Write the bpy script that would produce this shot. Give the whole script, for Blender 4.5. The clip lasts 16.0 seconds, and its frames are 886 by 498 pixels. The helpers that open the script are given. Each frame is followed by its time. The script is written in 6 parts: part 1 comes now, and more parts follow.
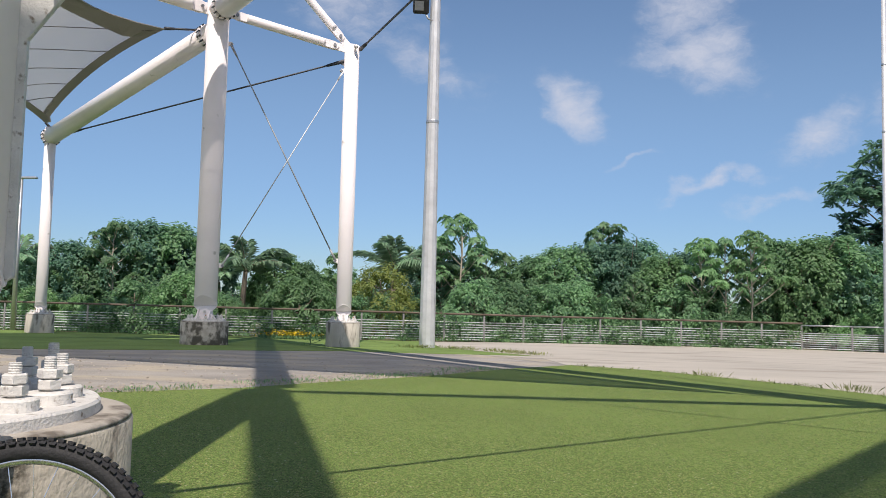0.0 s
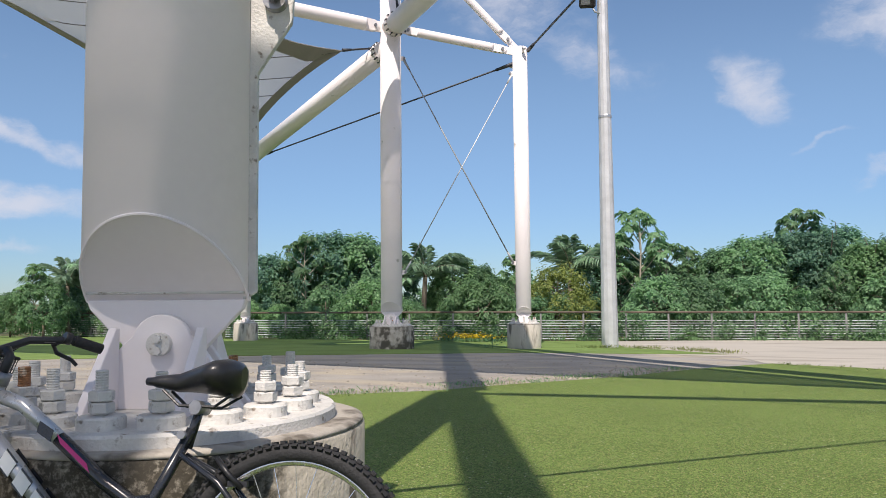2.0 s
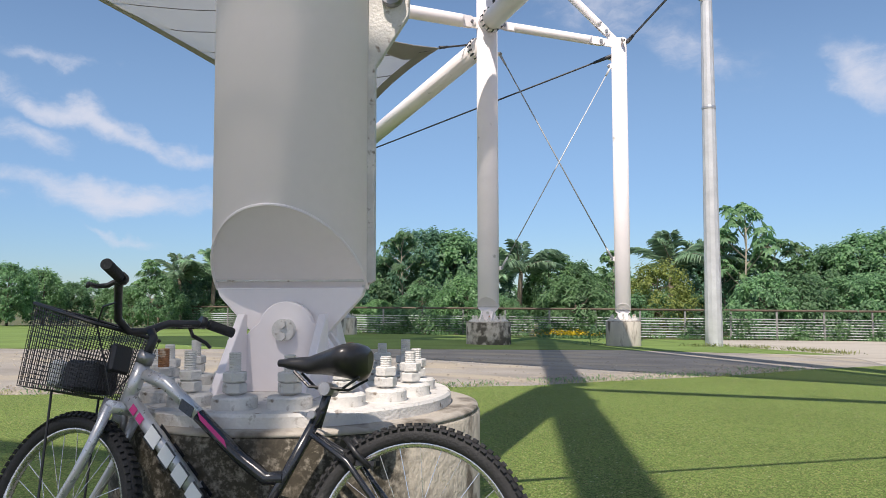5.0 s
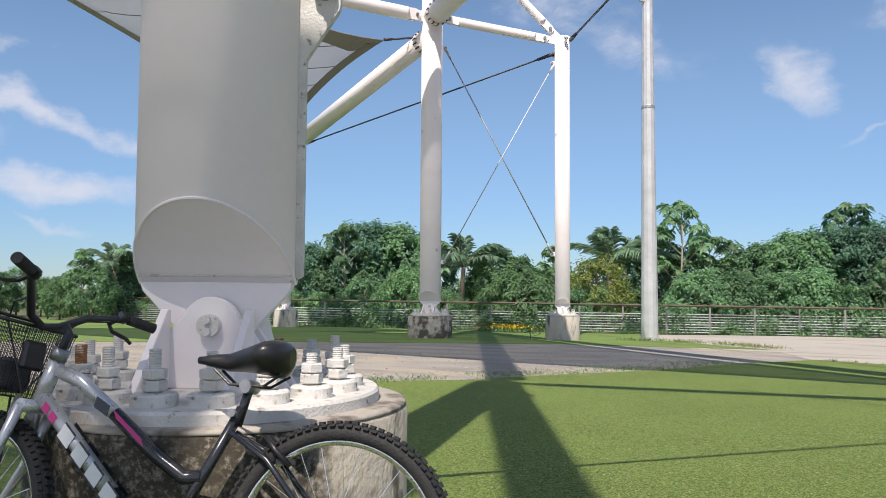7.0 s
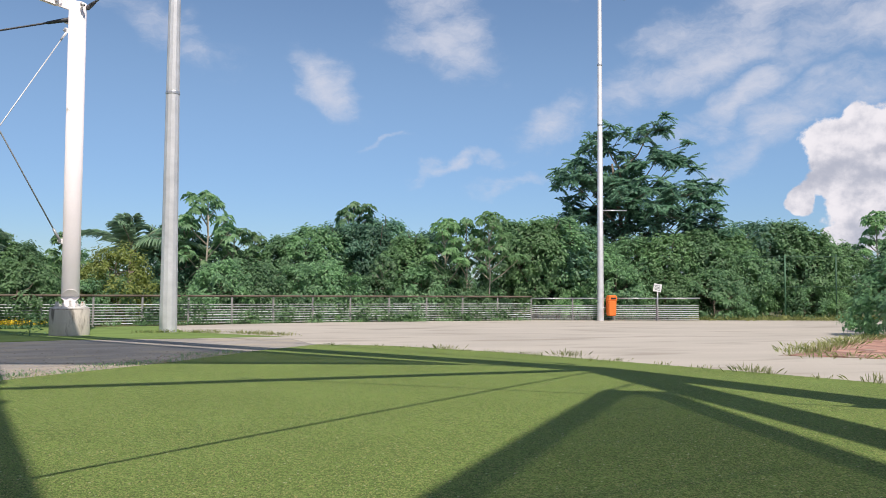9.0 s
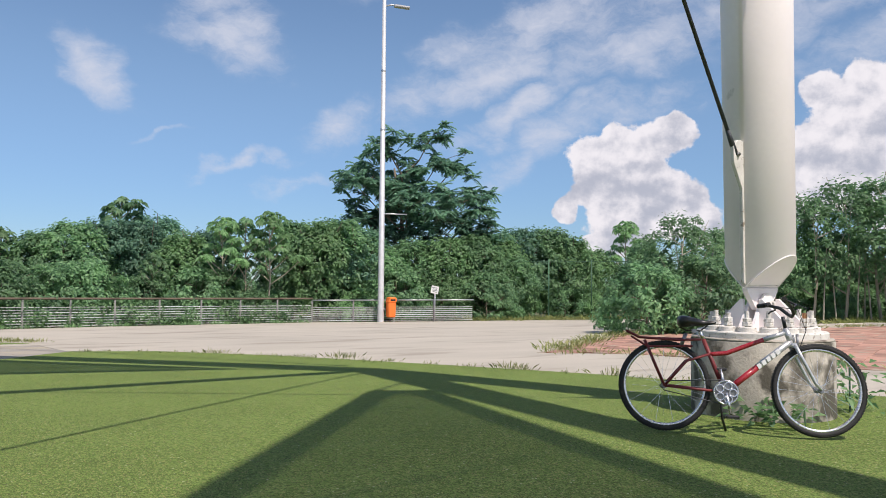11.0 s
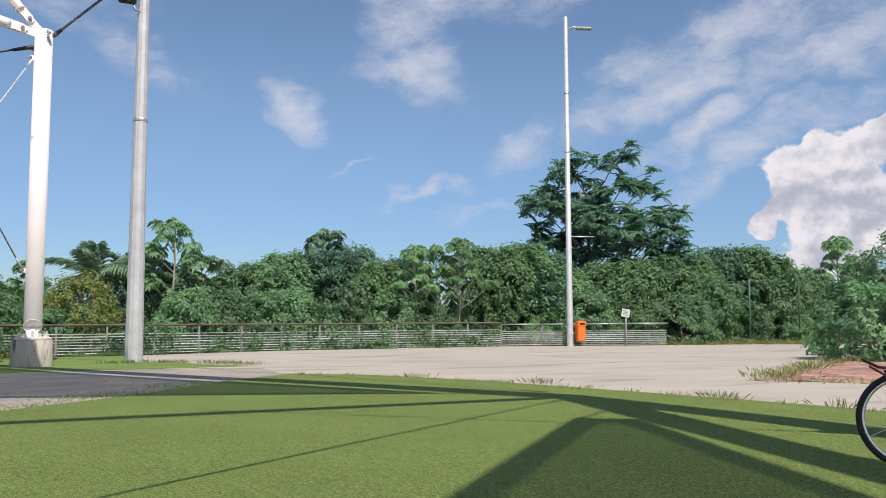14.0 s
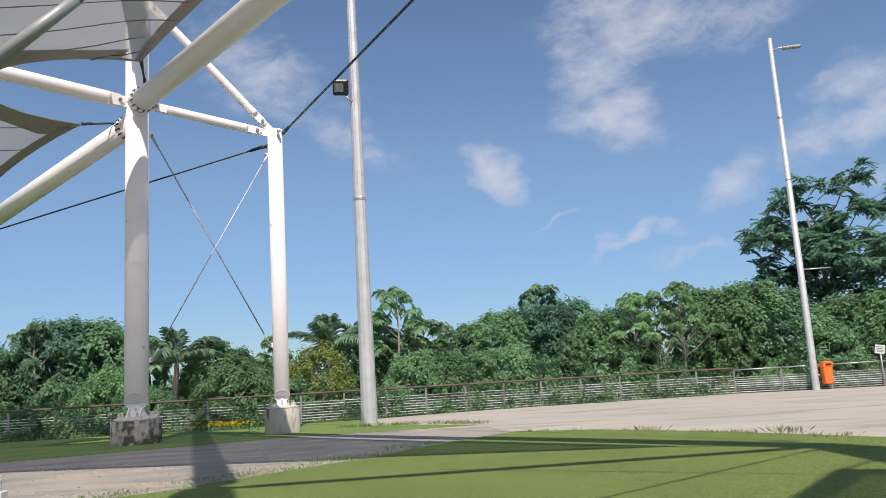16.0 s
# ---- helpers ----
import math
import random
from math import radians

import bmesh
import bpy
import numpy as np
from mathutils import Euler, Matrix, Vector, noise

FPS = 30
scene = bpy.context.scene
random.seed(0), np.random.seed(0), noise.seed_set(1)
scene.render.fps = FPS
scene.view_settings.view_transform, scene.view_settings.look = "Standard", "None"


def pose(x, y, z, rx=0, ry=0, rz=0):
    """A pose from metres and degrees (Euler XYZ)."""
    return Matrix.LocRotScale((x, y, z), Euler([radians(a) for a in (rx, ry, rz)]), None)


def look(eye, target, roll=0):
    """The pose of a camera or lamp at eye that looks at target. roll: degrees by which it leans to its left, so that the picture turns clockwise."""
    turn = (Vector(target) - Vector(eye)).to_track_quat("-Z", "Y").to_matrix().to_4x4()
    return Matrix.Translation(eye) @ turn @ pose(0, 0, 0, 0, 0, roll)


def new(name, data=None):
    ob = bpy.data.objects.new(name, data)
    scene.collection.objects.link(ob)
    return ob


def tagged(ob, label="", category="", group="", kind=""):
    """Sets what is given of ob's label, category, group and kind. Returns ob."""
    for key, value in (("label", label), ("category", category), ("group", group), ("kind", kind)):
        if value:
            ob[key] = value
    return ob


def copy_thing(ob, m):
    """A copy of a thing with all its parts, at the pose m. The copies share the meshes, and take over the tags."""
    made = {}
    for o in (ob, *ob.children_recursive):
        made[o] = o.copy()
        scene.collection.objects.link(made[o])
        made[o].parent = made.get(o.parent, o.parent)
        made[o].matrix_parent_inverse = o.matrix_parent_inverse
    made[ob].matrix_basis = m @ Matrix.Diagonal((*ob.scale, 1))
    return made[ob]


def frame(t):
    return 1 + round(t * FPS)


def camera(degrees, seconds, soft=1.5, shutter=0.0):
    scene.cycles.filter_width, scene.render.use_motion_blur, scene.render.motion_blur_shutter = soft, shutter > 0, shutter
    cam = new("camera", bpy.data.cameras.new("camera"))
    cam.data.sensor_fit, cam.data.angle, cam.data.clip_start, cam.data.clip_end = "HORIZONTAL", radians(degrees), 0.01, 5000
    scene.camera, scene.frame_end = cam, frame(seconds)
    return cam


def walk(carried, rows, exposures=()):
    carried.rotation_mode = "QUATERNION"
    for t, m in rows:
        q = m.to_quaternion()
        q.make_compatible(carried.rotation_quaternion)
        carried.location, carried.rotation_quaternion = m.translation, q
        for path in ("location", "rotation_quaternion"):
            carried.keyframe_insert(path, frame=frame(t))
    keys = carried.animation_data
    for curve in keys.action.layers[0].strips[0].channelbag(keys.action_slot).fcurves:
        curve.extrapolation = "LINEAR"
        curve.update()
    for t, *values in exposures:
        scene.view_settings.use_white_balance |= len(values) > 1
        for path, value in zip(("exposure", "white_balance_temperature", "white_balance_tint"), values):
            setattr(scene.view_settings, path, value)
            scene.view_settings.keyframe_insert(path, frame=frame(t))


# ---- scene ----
cam = camera(60.2, 16.0, soft=0.7)
PATH = [
    (0, (0.382, 0.448, 1.059), (0.164, 2.432, 1.191), 1.4),
    (0.5, (0.363, 0.442, 1.072), (0.098, 2.42, 1.203), 1.4),
    (1, (0.341, 0.441, 1.067), (-0.018, 2.404, 1.196), 0.4),
    (1.5, (0.292, 0.427, 1.064), (-0.223, 2.355, 1.194), -0.4),
    (2, (0.23, 0.421, 1.068), (-0.424, 2.307, 1.199), -0.5),
    (2.5, (0.163, 0.394, 1.064), (-0.593, 2.241, 1.204), -2.2),
    (3, (0.133, 0.397, 1.064), (-0.669, 2.224, 1.202), -0.9),
    (3.5, (0.125, 0.391, 1.056), (-0.708, 2.204, 1.192), -0.3),
    (3.7, (0.128, 0.388, 1.052), (-0.723, 2.193, 1.188), -0.3),
    (5.8, (0.184, 0.367, 1.038), (-0.698, 2.159, 1.157), -0.1),
    (6, (0.19, 0.364, 1.044), (-0.676, 2.163, 1.16), -0.1),
    (6.5, (0.202, 0.363, 1.045), (-0.62, 2.183, 1.159), 0.2),
    (7, (0.213, 0.399, 1.053), (-0.535, 2.251, 1.159), 0.4),
    (7.5, (0.247, 0.428, 1.065), (-0.212, 2.371, 1.174), 0.3),
    (8, (0.298, 0.433, 1.053), (0.165, 2.426, 1.139), 0.7),
    (8.5, (0.393, 0.376, 1.086), (0.495, 2.372, 1.167), 0.6),
    (9, (0.519, 0.42, 1.082), (0.937, 2.374, 1.168), 0.3),
    (9.5, (0.571, 0.429, 1.085), (1.162, 2.338, 1.176), 0.3),
    (10, (0.591, 0.404, 1.082), (1.261, 2.286, 1.178), 0.2),
    (12.3, (0.728, 0.345, 1.095), (1.935, 1.935, 1.206), 1.6),
    (12.5, (0.708, 0.358, 1.091), (1.918, 1.947, 1.208), 1.7),
    (13, (0.651, 0.4, 1.098), (1.771, 2.052, 1.225), 1.8),
    (13.5, (0.551, 0.395, 1.121), (1.34, 2.228, 1.255), 0.2),
    (13.6, (0.536, 0.386, 1.121), (1.253, 2.248, 1.261), -0.1),
    (14, (0.481, 0.376, 1.123), (0.976, 2.307, 1.276), -0.1),
    (14.5, (0.433, 0.372, 1.124), (0.735, 2.343, 1.289), 0.2),
    (15, (0.416, 0.322, 1.127), (0.616, 2.304, 1.315), -0.3),
    (15.5, (0.413, 0.323, 1.125), (0.515, 2.304, 1.383), -0.8),
    (16, (0.403, 0.327, 1.122), (0.362, 2.302, 1.433), -3.5),
]
walk(cam, [(t, look(eye, target, roll)) for t, eye, target, roll in PATH], [(0.0, -0.13, 6500, 17), (1.2, -0.12, 6500, 17), (2.6, 0.0, 6500, 17), (7.0, 0.03, 6500, 17), (8.4, -0.07, 6500, 17), (12.5, -0.05, 6500, 17), (14.0, -0.12, 6500, 17), (16.0, -0.13, 6500, 17)])

# ---- light ----
SUN_EL, SUN_AZ = 55.0, (0.143, -0.99)      # elevation; where the sun stands, in plan
EXPO = 0.0
scene.view_settings.exposure = EXPO


def build_world():
    w = bpy.data.worlds.new("sky")
    scene.world = w
    w.use_nodes = True
    nt = w.node_tree
    nt.nodes.clear()
    N, Lk = nt.nodes.new, nt.links.new
    out, bg = N("ShaderNodeOutputWorld"), N("ShaderNodeBackground")
    sky = N("ShaderNodeTexSky")
    sky.sky_type, sky.sun_disc = "NISHITA", False
    sky.sun_elevation = radians(SUN_EL)
    sky.sun_rotation = math.atan2(SUN_AZ[0], SUN_AZ[1])
    sky.air_density, sky.dust_density, sky.ozone_density = 1.0, 0.1, 3.0
    bg.inputs["Strength"].default_value = 0.12
    tc = N("ShaderNodeTexCoord")

    def math_(op, a, b=None, c=None):
        m = N("ShaderNodeMath")
        m.operation = op
        for i, v in enumerate((a, b, c)):
            if v is None:
                continue
            if isinstance(v, (int, float)):
                m.inputs[i].default_value = v
            else:
                Lk(v, m.inputs[i])
        return m.outputs[0]

    def ramp(v, a, b):
        m = N("ShaderNodeMapRange")
        m.interpolation_type = "SMOOTHSTEP"
        m.inputs["From Min"].default_value, m.inputs["From Max"].default_value = a, b
        Lk(v, m.inputs["Value"])
        return m.outputs["Result"]

    sep = N("ShaderNodeSeparateXYZ")
    Lk(tc.outputs["Generated"], sep.inputs[0])
    X, Y, Z = sep.outputs

    def noise_(scale, detail, rough, sx=1.0, sy=1.0, sz=1.0, rot=(0, 0, 0), off=(0, 0, 0), dist=0.0):
        mp, n = N("ShaderNodeMapping"), N("ShaderNodeTexNoise")
        mp.inputs["Scale"].default_value = (sx, sy, sz)
        mp.inputs["Rotation"].default_value = [radians(a) for a in rot]
        mp.inputs["Location"].default_value = off
        Lk(tc.outputs["Generated"], mp.inputs[0])
        Lk(mp.outputs[0], n.inputs["Vector"])
        n.inputs["Scale"].default_value, n.inputs["Detail"].default_value = scale, detail
        n.inputs["Roughness"].default_value, n.inputs["Distortion"].default_value = rough, dist
        return n.outputs["Fac"]

    # bearing and elevation in degrees, the ground of every cloud
    deg = 180.0 / math.pi
    az = math_("MULTIPLY", math_("ARCTAN2", X, Y), deg * 0.95)
    el = math_("MULTIPLY", math_("ARCSINE", Z), deg)
    flat = N("ShaderNodeCombineXYZ")
    Lk(az, flat.inputs[0])
    Lk(el, flat.inputs[1])

    def vec(op, a, b):
        m = N("ShaderNodeVectorMath")
        m.operation = op
        for i, v in enumerate((a, b)):
            if isinstance(v, tuple):
                m.inputs[i].default_value = v
            else:
                Lk(v, m.inputs[i])
        return m.outputs["Value"] if op in ("LENGTH", "DISTANCE") else m.outputs["Vector"]

    def warp(scale, detail, amount, off):
        mp, n = N("ShaderNodeMapping"), N("ShaderNodeTexNoise")
        mp.inputs["Location"].default_value = off
        Lk(flat.outputs[0], mp.inputs[0])
        Lk(mp.outputs[0], n.inputs["Vector"])
        n.inputs["Scale"].default_value, n.inputs["Detail"].default_value, n.inputs["Roughness"].default_value = scale, detail, 0.6
        return vec("MULTIPLY", vec("SUBTRACT", n.outputs["Color"], (0.5, 0.5, 0.5)), (amount, amount, 0.0))

    bent = vec("ADD", vec("ADD", flat.outputs[0], warp(0.09, 3, 9.0, (0, 0, 3))), warp(0.5, 5, 1.6, (7, 2, 0)))
    # thin high wisps: bearing, elevation, half length, half width, tilt, density
    wisps = [(12.0, 17.8, 4.5, 3.8, -54, 0.8), (10.8, 20.9, 4.4, 4.5, -41, 0.75), (3.8, 14.8, 3.8, 2.4, -46, 0.8), (18.8, 11.7, 3.4, 2.0, 18, 0.6),
            (12.9, 8.6, 4.1, 0.8, 15, 0.6), (16.1, 7.8, 3.1, 1.0, 11, 0.5), (7.9, 9.7, 1.8, 0.5, 28, 0.4), (30.5, 15.9, 9.4, 3.1, 29, 0.85),
            (31.2, 12.2, 5.5, 2.0, 32, 0.8), (37.5, 12.3, 8.2, 2.7, 16, 0.6), (39.9, 17.9, 8.0, 4.5, 17, 0.7), (32.4, 17.6, 11.2, 3.8, 29, 0.7),
            (34.6, 10.8, 8.3, 2.5, 27, 0.6), (46.5, 21.4, 9.9, 3.8, 18, 0.8), (56.8, 16.4, 9.9, 3.5, 8, 0.7), (55.8, 20.3, 11.3, 3.5, 9, 0.7),
            (39.6, 16.2, 1.9, 0.7, 13, 0.6), (42.6, 17.8, 2.8, 1.5, 6, 0.5), (57.0, 11.2, 9.7, 6.4, 11, 0.6), (-47.1, 12.0, 9.4, 1.5, -16, 0.9),
            (-44.1, 11.4, 5.7, 1.1, -23, 0.7), (-47.3, 7.2, 9.3, 1.9, -3, 0.85), (-50.9, 15.9, 3.8, 1.0, -6, 0.5), (-47.0, 4.5, 3.6, 0.5, -17, 0.5),
            (-52.6, 11.0, 3.0, 1.7, -15, 0.7), (-13.7, 22.4, 6.6, 5.4, -29, 0.62), (-7.8, 17.9, 6.9, 2.7, -19, 0.4), (15.5, 24.4, 9.1, 5.7, 0, 0.7),
            (11.7, 17.1, 4.4, 2.7, -23, 0.65), (-35.6, 18.8, 5.3, 3.8, -13, 0.7)]
    mask = None
    for wx, wy, long_, wide, tilt, dense in wisps:
        mp = N("ShaderNodeMapping")
        mp.vector_type = "TEXTURE"
        mp.inputs["Location"].default_value = (wx, wy, 0)
        mp.inputs["Rotation"].default_value = (0, 0, radians(tilt))
        mp.inputs["Scale"].default_value = (long_ * 1.25, wide * 0.85, 1)
        Lk(bent, mp.inputs[0])
        m = math_("MULTIPLY", ramp(vec("LENGTH", mp.outputs[0], (0, 0, 0)), 1.15, 0.0), dense)
        mask = m if mask is None else math_("MAXIMUM", mask, m)
    mp, streak = N("ShaderNodeMapping"), N("ShaderNodeTexNoise")
    mp.inputs["Rotation"].default_value = (0, 0, radians(-32))
    mp.inputs["Scale"].default_value = (0.2, 0.42, 1)
    Lk(vec("ADD", flat.outputs[0], warp(0.35, 4, 2.2, (1, 9, 4))), mp.inputs[0])
    Lk(mp.outputs[0], streak.inputs["Vector"])
    streak.inputs["Scale"].default_value, streak.inputs["Detail"].default_value, streak.inputs["Roughness"].default_value = 1.0, 9, 0.66
    fibre = math_("MULTIPLY", math_("SUBTRACT", streak.outputs["Fac"], 0.5), 1.7)
    thin = math_("MULTIPLY", ramp(math_("ADD", mask, fibre), 0.0, 1.15), ramp(mask, 0.0, 0.25))
    # unseen bright cloud cover added behind the viewer to lighten the near column
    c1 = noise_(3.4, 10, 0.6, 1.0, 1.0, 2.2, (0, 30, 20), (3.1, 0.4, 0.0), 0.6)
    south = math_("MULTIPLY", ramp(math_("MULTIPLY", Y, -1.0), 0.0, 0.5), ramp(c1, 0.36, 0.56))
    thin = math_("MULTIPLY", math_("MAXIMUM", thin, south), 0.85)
    # heaped cloud low in the east: bearing, elevation, radius of each billow
    heaps = [(42.6, 10.9, 1.7), (40.9, 9.8, 2.1), (39.1, 10.4, 1.6), (37.3, 9.4, 1.9), (38.0, 7.3, 2.5), (40.9, 6.9, 3.1),
            (43.0, 5.3, 2.5), (44.5, 4.5, 1.7), (39.2, 4.4, 2.9), (35.4, 5.6, 1.0), (37.2, 3.2, 0.9), (51.8, 13.2, 1.5),
            (54.5, 13.2, 1.7), (57.0, 14.0, 1.7), (59.4, 13.7, 1.9), (53.5, 10.9, 2.9), (56.6, 10.8, 3.7), (59.8, 10.6, 3.3),
            (61.9, 10.1, 1.9), (51.7, 9.4, 2.1), (55.3, 7.7, 4.2), (59.4, 7.2, 3.7), (62.6, 7.5, 2.5), (50.9, 6.6, 2.5),
            (63.9, 16.4, 2.1), (63.3, 14.7, 1.5), (64.8, 17.4, 2.5), (65.1, 13.1, 3.7), (65.6, 8.8, 4.2), (64.1, 5.3, 3.3)]
    body = None
    for hx, hy, hr in heaps:
        m = math_("SUBTRACT", 1.0, math_("DIVIDE", vec("DISTANCE", flat.outputs[0], (hx, hy, 0)), hr))
        body = m if body is None else math_("SMOOTH_MAX", body, m, 0.15)

    def billow(off, scale, detail):
        mp, n = N("ShaderNodeMapping"), N("ShaderNodeTexNoise")
        mp.inputs["Location"].default_value = off
        Lk(flat.outputs[0], mp.inputs[0])
        Lk(mp.outputs[0], n.inputs["Vector"])
        n.inputs["Scale"].default_value, n.inputs["Detail"].default_value, n.inputs["Roughness"].default_value = scale, detail, 0.55
        return n.outputs["Fac"]

    edge = math_("ADD", body, math_("MULTIPLY", math_("SUBTRACT", billow((0, 0, 0), 0.5, 9), 0.5), 1.3))
    heap = ramp(edge, 0.0, 0.16)
    relief = math_("SUBTRACT", billow((0, 0, 0), 0.30, 7), billow((0.5, -0.8, 0), 0.30, 7))
    relief = math_("ADD", math_("MULTIPLY", relief, 3.4), math_("MULTIPLY", edge, -0.22))
    relief = math_("ADD", relief, math_("MULTIPLY", math_("SUBTRACT", el, 11.0), 0.012))
    shade = ramp(relief, -0.75, 0.35)

    def mixc(f, a, b):
        m = N("ShaderNodeMix")
        m.data_type = "RGBA"
        Lk(f, m.inputs[0])
        for v, i in ((a, 6), (b, 7)):
            if isinstance(v, tuple):
                m.inputs[i].default_value = (*v, 1)
            else:
                Lk(v, m.inputs[i])
        return m.outputs[2]

    lit = mixc(shade, (4.0, 4.35, 5.0), (7.5, 7.5, 7.6))
    tint = N("ShaderNodeMix")
    tint.data_type, tint.blend_type = "RGBA", "MULTIPLY"
    tint.inputs[0].default_value = 1.0
    Lk(sky.outputs[0], tint.inputs[6])
    Lk(mixc(ramp(Z, 0.0, 0.3), (0.50, 0.67, 0.88), (0.99, 1.06, 1.04)), tint.inputs[7])
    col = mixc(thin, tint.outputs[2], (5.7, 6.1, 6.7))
    col = mixc(heap, col, lit)
    Lk(col, bg.inputs["Color"])
    Lk(bg.outputs[0], out.inputs[0])


build_world()
sun = new("sun", bpy.data.lights.new("sun", "SUN"))
sun.data.energy, sun.data.angle, sun.data.color = 5.0, radians(0.53), (1.0, 0.93, 0.81)
ce = math.cos(radians(SUN_EL))
sun.matrix_world = look((0, 0, 60), (-SUN_AZ[0] * ce * 10, -SUN_AZ[1] * ce * 10, 60 - 10 * math.sin(radians(SUN_EL))))


# ---- materials ----
def material(name, color, rough=0.6, metal=0.0, var=0.25, scale=4.0, fine=60.0, bump=0.15, dirt=None, dirt_amount=0.0,
             dirt_scale=2.0, per=None, spec=0.5, stretch=(1, 1, 1), coat=0.0, bump_dist=0.01):
    """Paint, metal, stone: two scales of variation, an optional stain colour, and fine relief."""
    m = bpy.data.materials.new(name)
    m.use_nodes = True
    nt = m.node_tree
    N, Lk = nt.nodes.new, nt.links.new
    b = nt.nodes["Principled BSDF"]
    b.inputs["Roughness"].default_value, b.inputs["Metallic"].default_value = rough, metal
    b.inputs["Specular IOR Level"].default_value = spec
    b.inputs["Coat Weight"].default_value = coat
    tc, mp = N("ShaderNodeTexCoord"), N("ShaderNodeMapping")
    mp.inputs["Scale"].default_value = stretch
    Lk(tc.outputs["Object"], mp.inputs[0])

    def tex(s, d=6):
        n = N("ShaderNodeTexNoise")
        n.inputs["Scale"].default_value, n.inputs["Detail"].default_value = s, d
        Lk(mp.outputs[0], n.inputs["Vector"])
        return n.outputs["Fac"]

    def mix(f, a, c, kind="MIX"):
        x = N("ShaderNodeMix")
        x.data_type, x.blend_type = "RGBA", kind
        if isinstance(f, float):
            x.inputs[0].default_value = f
        else:
            Lk(f, x.inputs[0])
        for v, i in ((a, 6), (c, 7)):
            if isinstance(v, tuple):
                x.inputs[i].default_value = (*v, 1)
            else:
                Lk(v, x.inputs[i])
        return x.outputs[2]

    def rng(v, a, c, lo=0.0, hi=1.0):
        r = N("ShaderNodeMapRange")
        r.inputs["From Min"].default_value, r.inputs["From Max"].default_value = a, c
        r.inputs["To Min"].default_value, r.inputs["To Max"].default_value = lo, hi
        Lk(v, r.inputs["Value"])
        return r.outputs["Result"]

    lo = tuple(c * (1 - var) for c in color)
    hi = tuple(min(1.0, c * (1 + var)) for c in color)
    big, small = tex(scale), tex(fine, 3)
    col = mix(rng(big, 0.3, 0.7), lo, hi)
    col = mix(rng(small, 0.25, 0.75), col, mix(0.5, col, lo), "MIX")
    if per:
        src = N("ShaderNodeObjectInfo").outputs["Random"] if per == "object" else N("ShaderNodeNewGeometry").outputs["Random Per Island"]
        hs = N("ShaderNodeHueSaturation")
        Lk(col, hs.inputs["Color"])
        Lk(rng(src, 0, 1, 0.65, 1.3), hs.inputs["Value"])
        col = hs.outputs[0]
    if dirt:
        col = mix(rng(tex(dirt_scale, 8), 0.62 - 0.25 * dirt_amount, 0.72 - 0.2 * dirt_amount), col, dirt)
    Lk(col, b.inputs["Base Color"])
    Lk(rng(small, 0.2, 0.8, max(0.02, rough - 0.08), min(1.0, rough + 0.1)), b.inputs["Roughness"])
    if bump:
        bp = N("ShaderNodeBump")
        bp.inputs["Strength"].default_value, bp.inputs["Distance"].default_value = bump, bump_dist
        Lk(small, bp.inputs["Height"])
        Lk(bp.outputs[0], b.inputs["Normal"])
    return m


def leaf_material(name, dark, light, through_light=0.35, rough=0.5):
    m = bpy.data.materials.new(name)
    m.use_nodes = True
    nt = m.node_tree
    N, Lk = nt.nodes.new, nt.links.new
    b, out = nt.nodes["Principled BSDF"], nt.nodes["Material Output"]
    b.inputs["Roughness"].default_value = rough
    geo, info = N("ShaderNodeNewGeometry"), N("ShaderNodeObjectInfo")
    tc, n = N("ShaderNodeTexCoord"), N("ShaderNodeTexNoise")
    n.inputs["Scale"].default_value = 0.9
    Lk(tc.outputs["Object"], n.inputs["Vector"])
    add = N("ShaderNodeMath")
    add.operation = "MULTIPLY_ADD"
    Lk(geo.outputs["Random Per Island"], add.inputs[0])
    add.inputs[1].default_value = 0.55
    Lk(n.outputs["Fac"], add.inputs[2])
    r = N("ShaderNodeMapRange")
    r.inputs["From Min"].default_value, r.inputs["From Max"].default_value = 0.42, 1.05
    Lk(add.outputs[0], r.inputs["Value"])
    mx = N("ShaderNodeMix")
    mx.data_type = "RGBA"
    mx.inputs[6].default_value, mx.inputs[7].default_value = (*dark, 1), (*light, 1)
    Lk(r.outputs[0], mx.inputs[0])
    hs = N("ShaderNodeHueSaturation")
    Lk(mx.outputs[2], hs.inputs["Color"])
    rv = N("ShaderNodeMapRange")
    rv.inputs["To Min"].default_value, rv.inputs["To Max"].default_value = 0.75, 1.25
    Lk(info.outputs["Random"], rv.inputs["Value"])
    Lk(rv.outputs[0], hs.inputs["Value"])
    Lk(hs.outputs[0], b.inputs["Base Color"])
    tr, ms = N("ShaderNodeBsdfTranslucent"), N("ShaderNodeMixShader")
    Lk(hs.outputs[0], tr.inputs["Color"])
    ms.inputs[0].default_value = through_light
    Lk(b.outputs[0], ms.inputs[1])
    Lk(tr.outputs[0], ms.inputs[2])
    Lk(ms.outputs[0], out.inputs["Surface"])
    return m


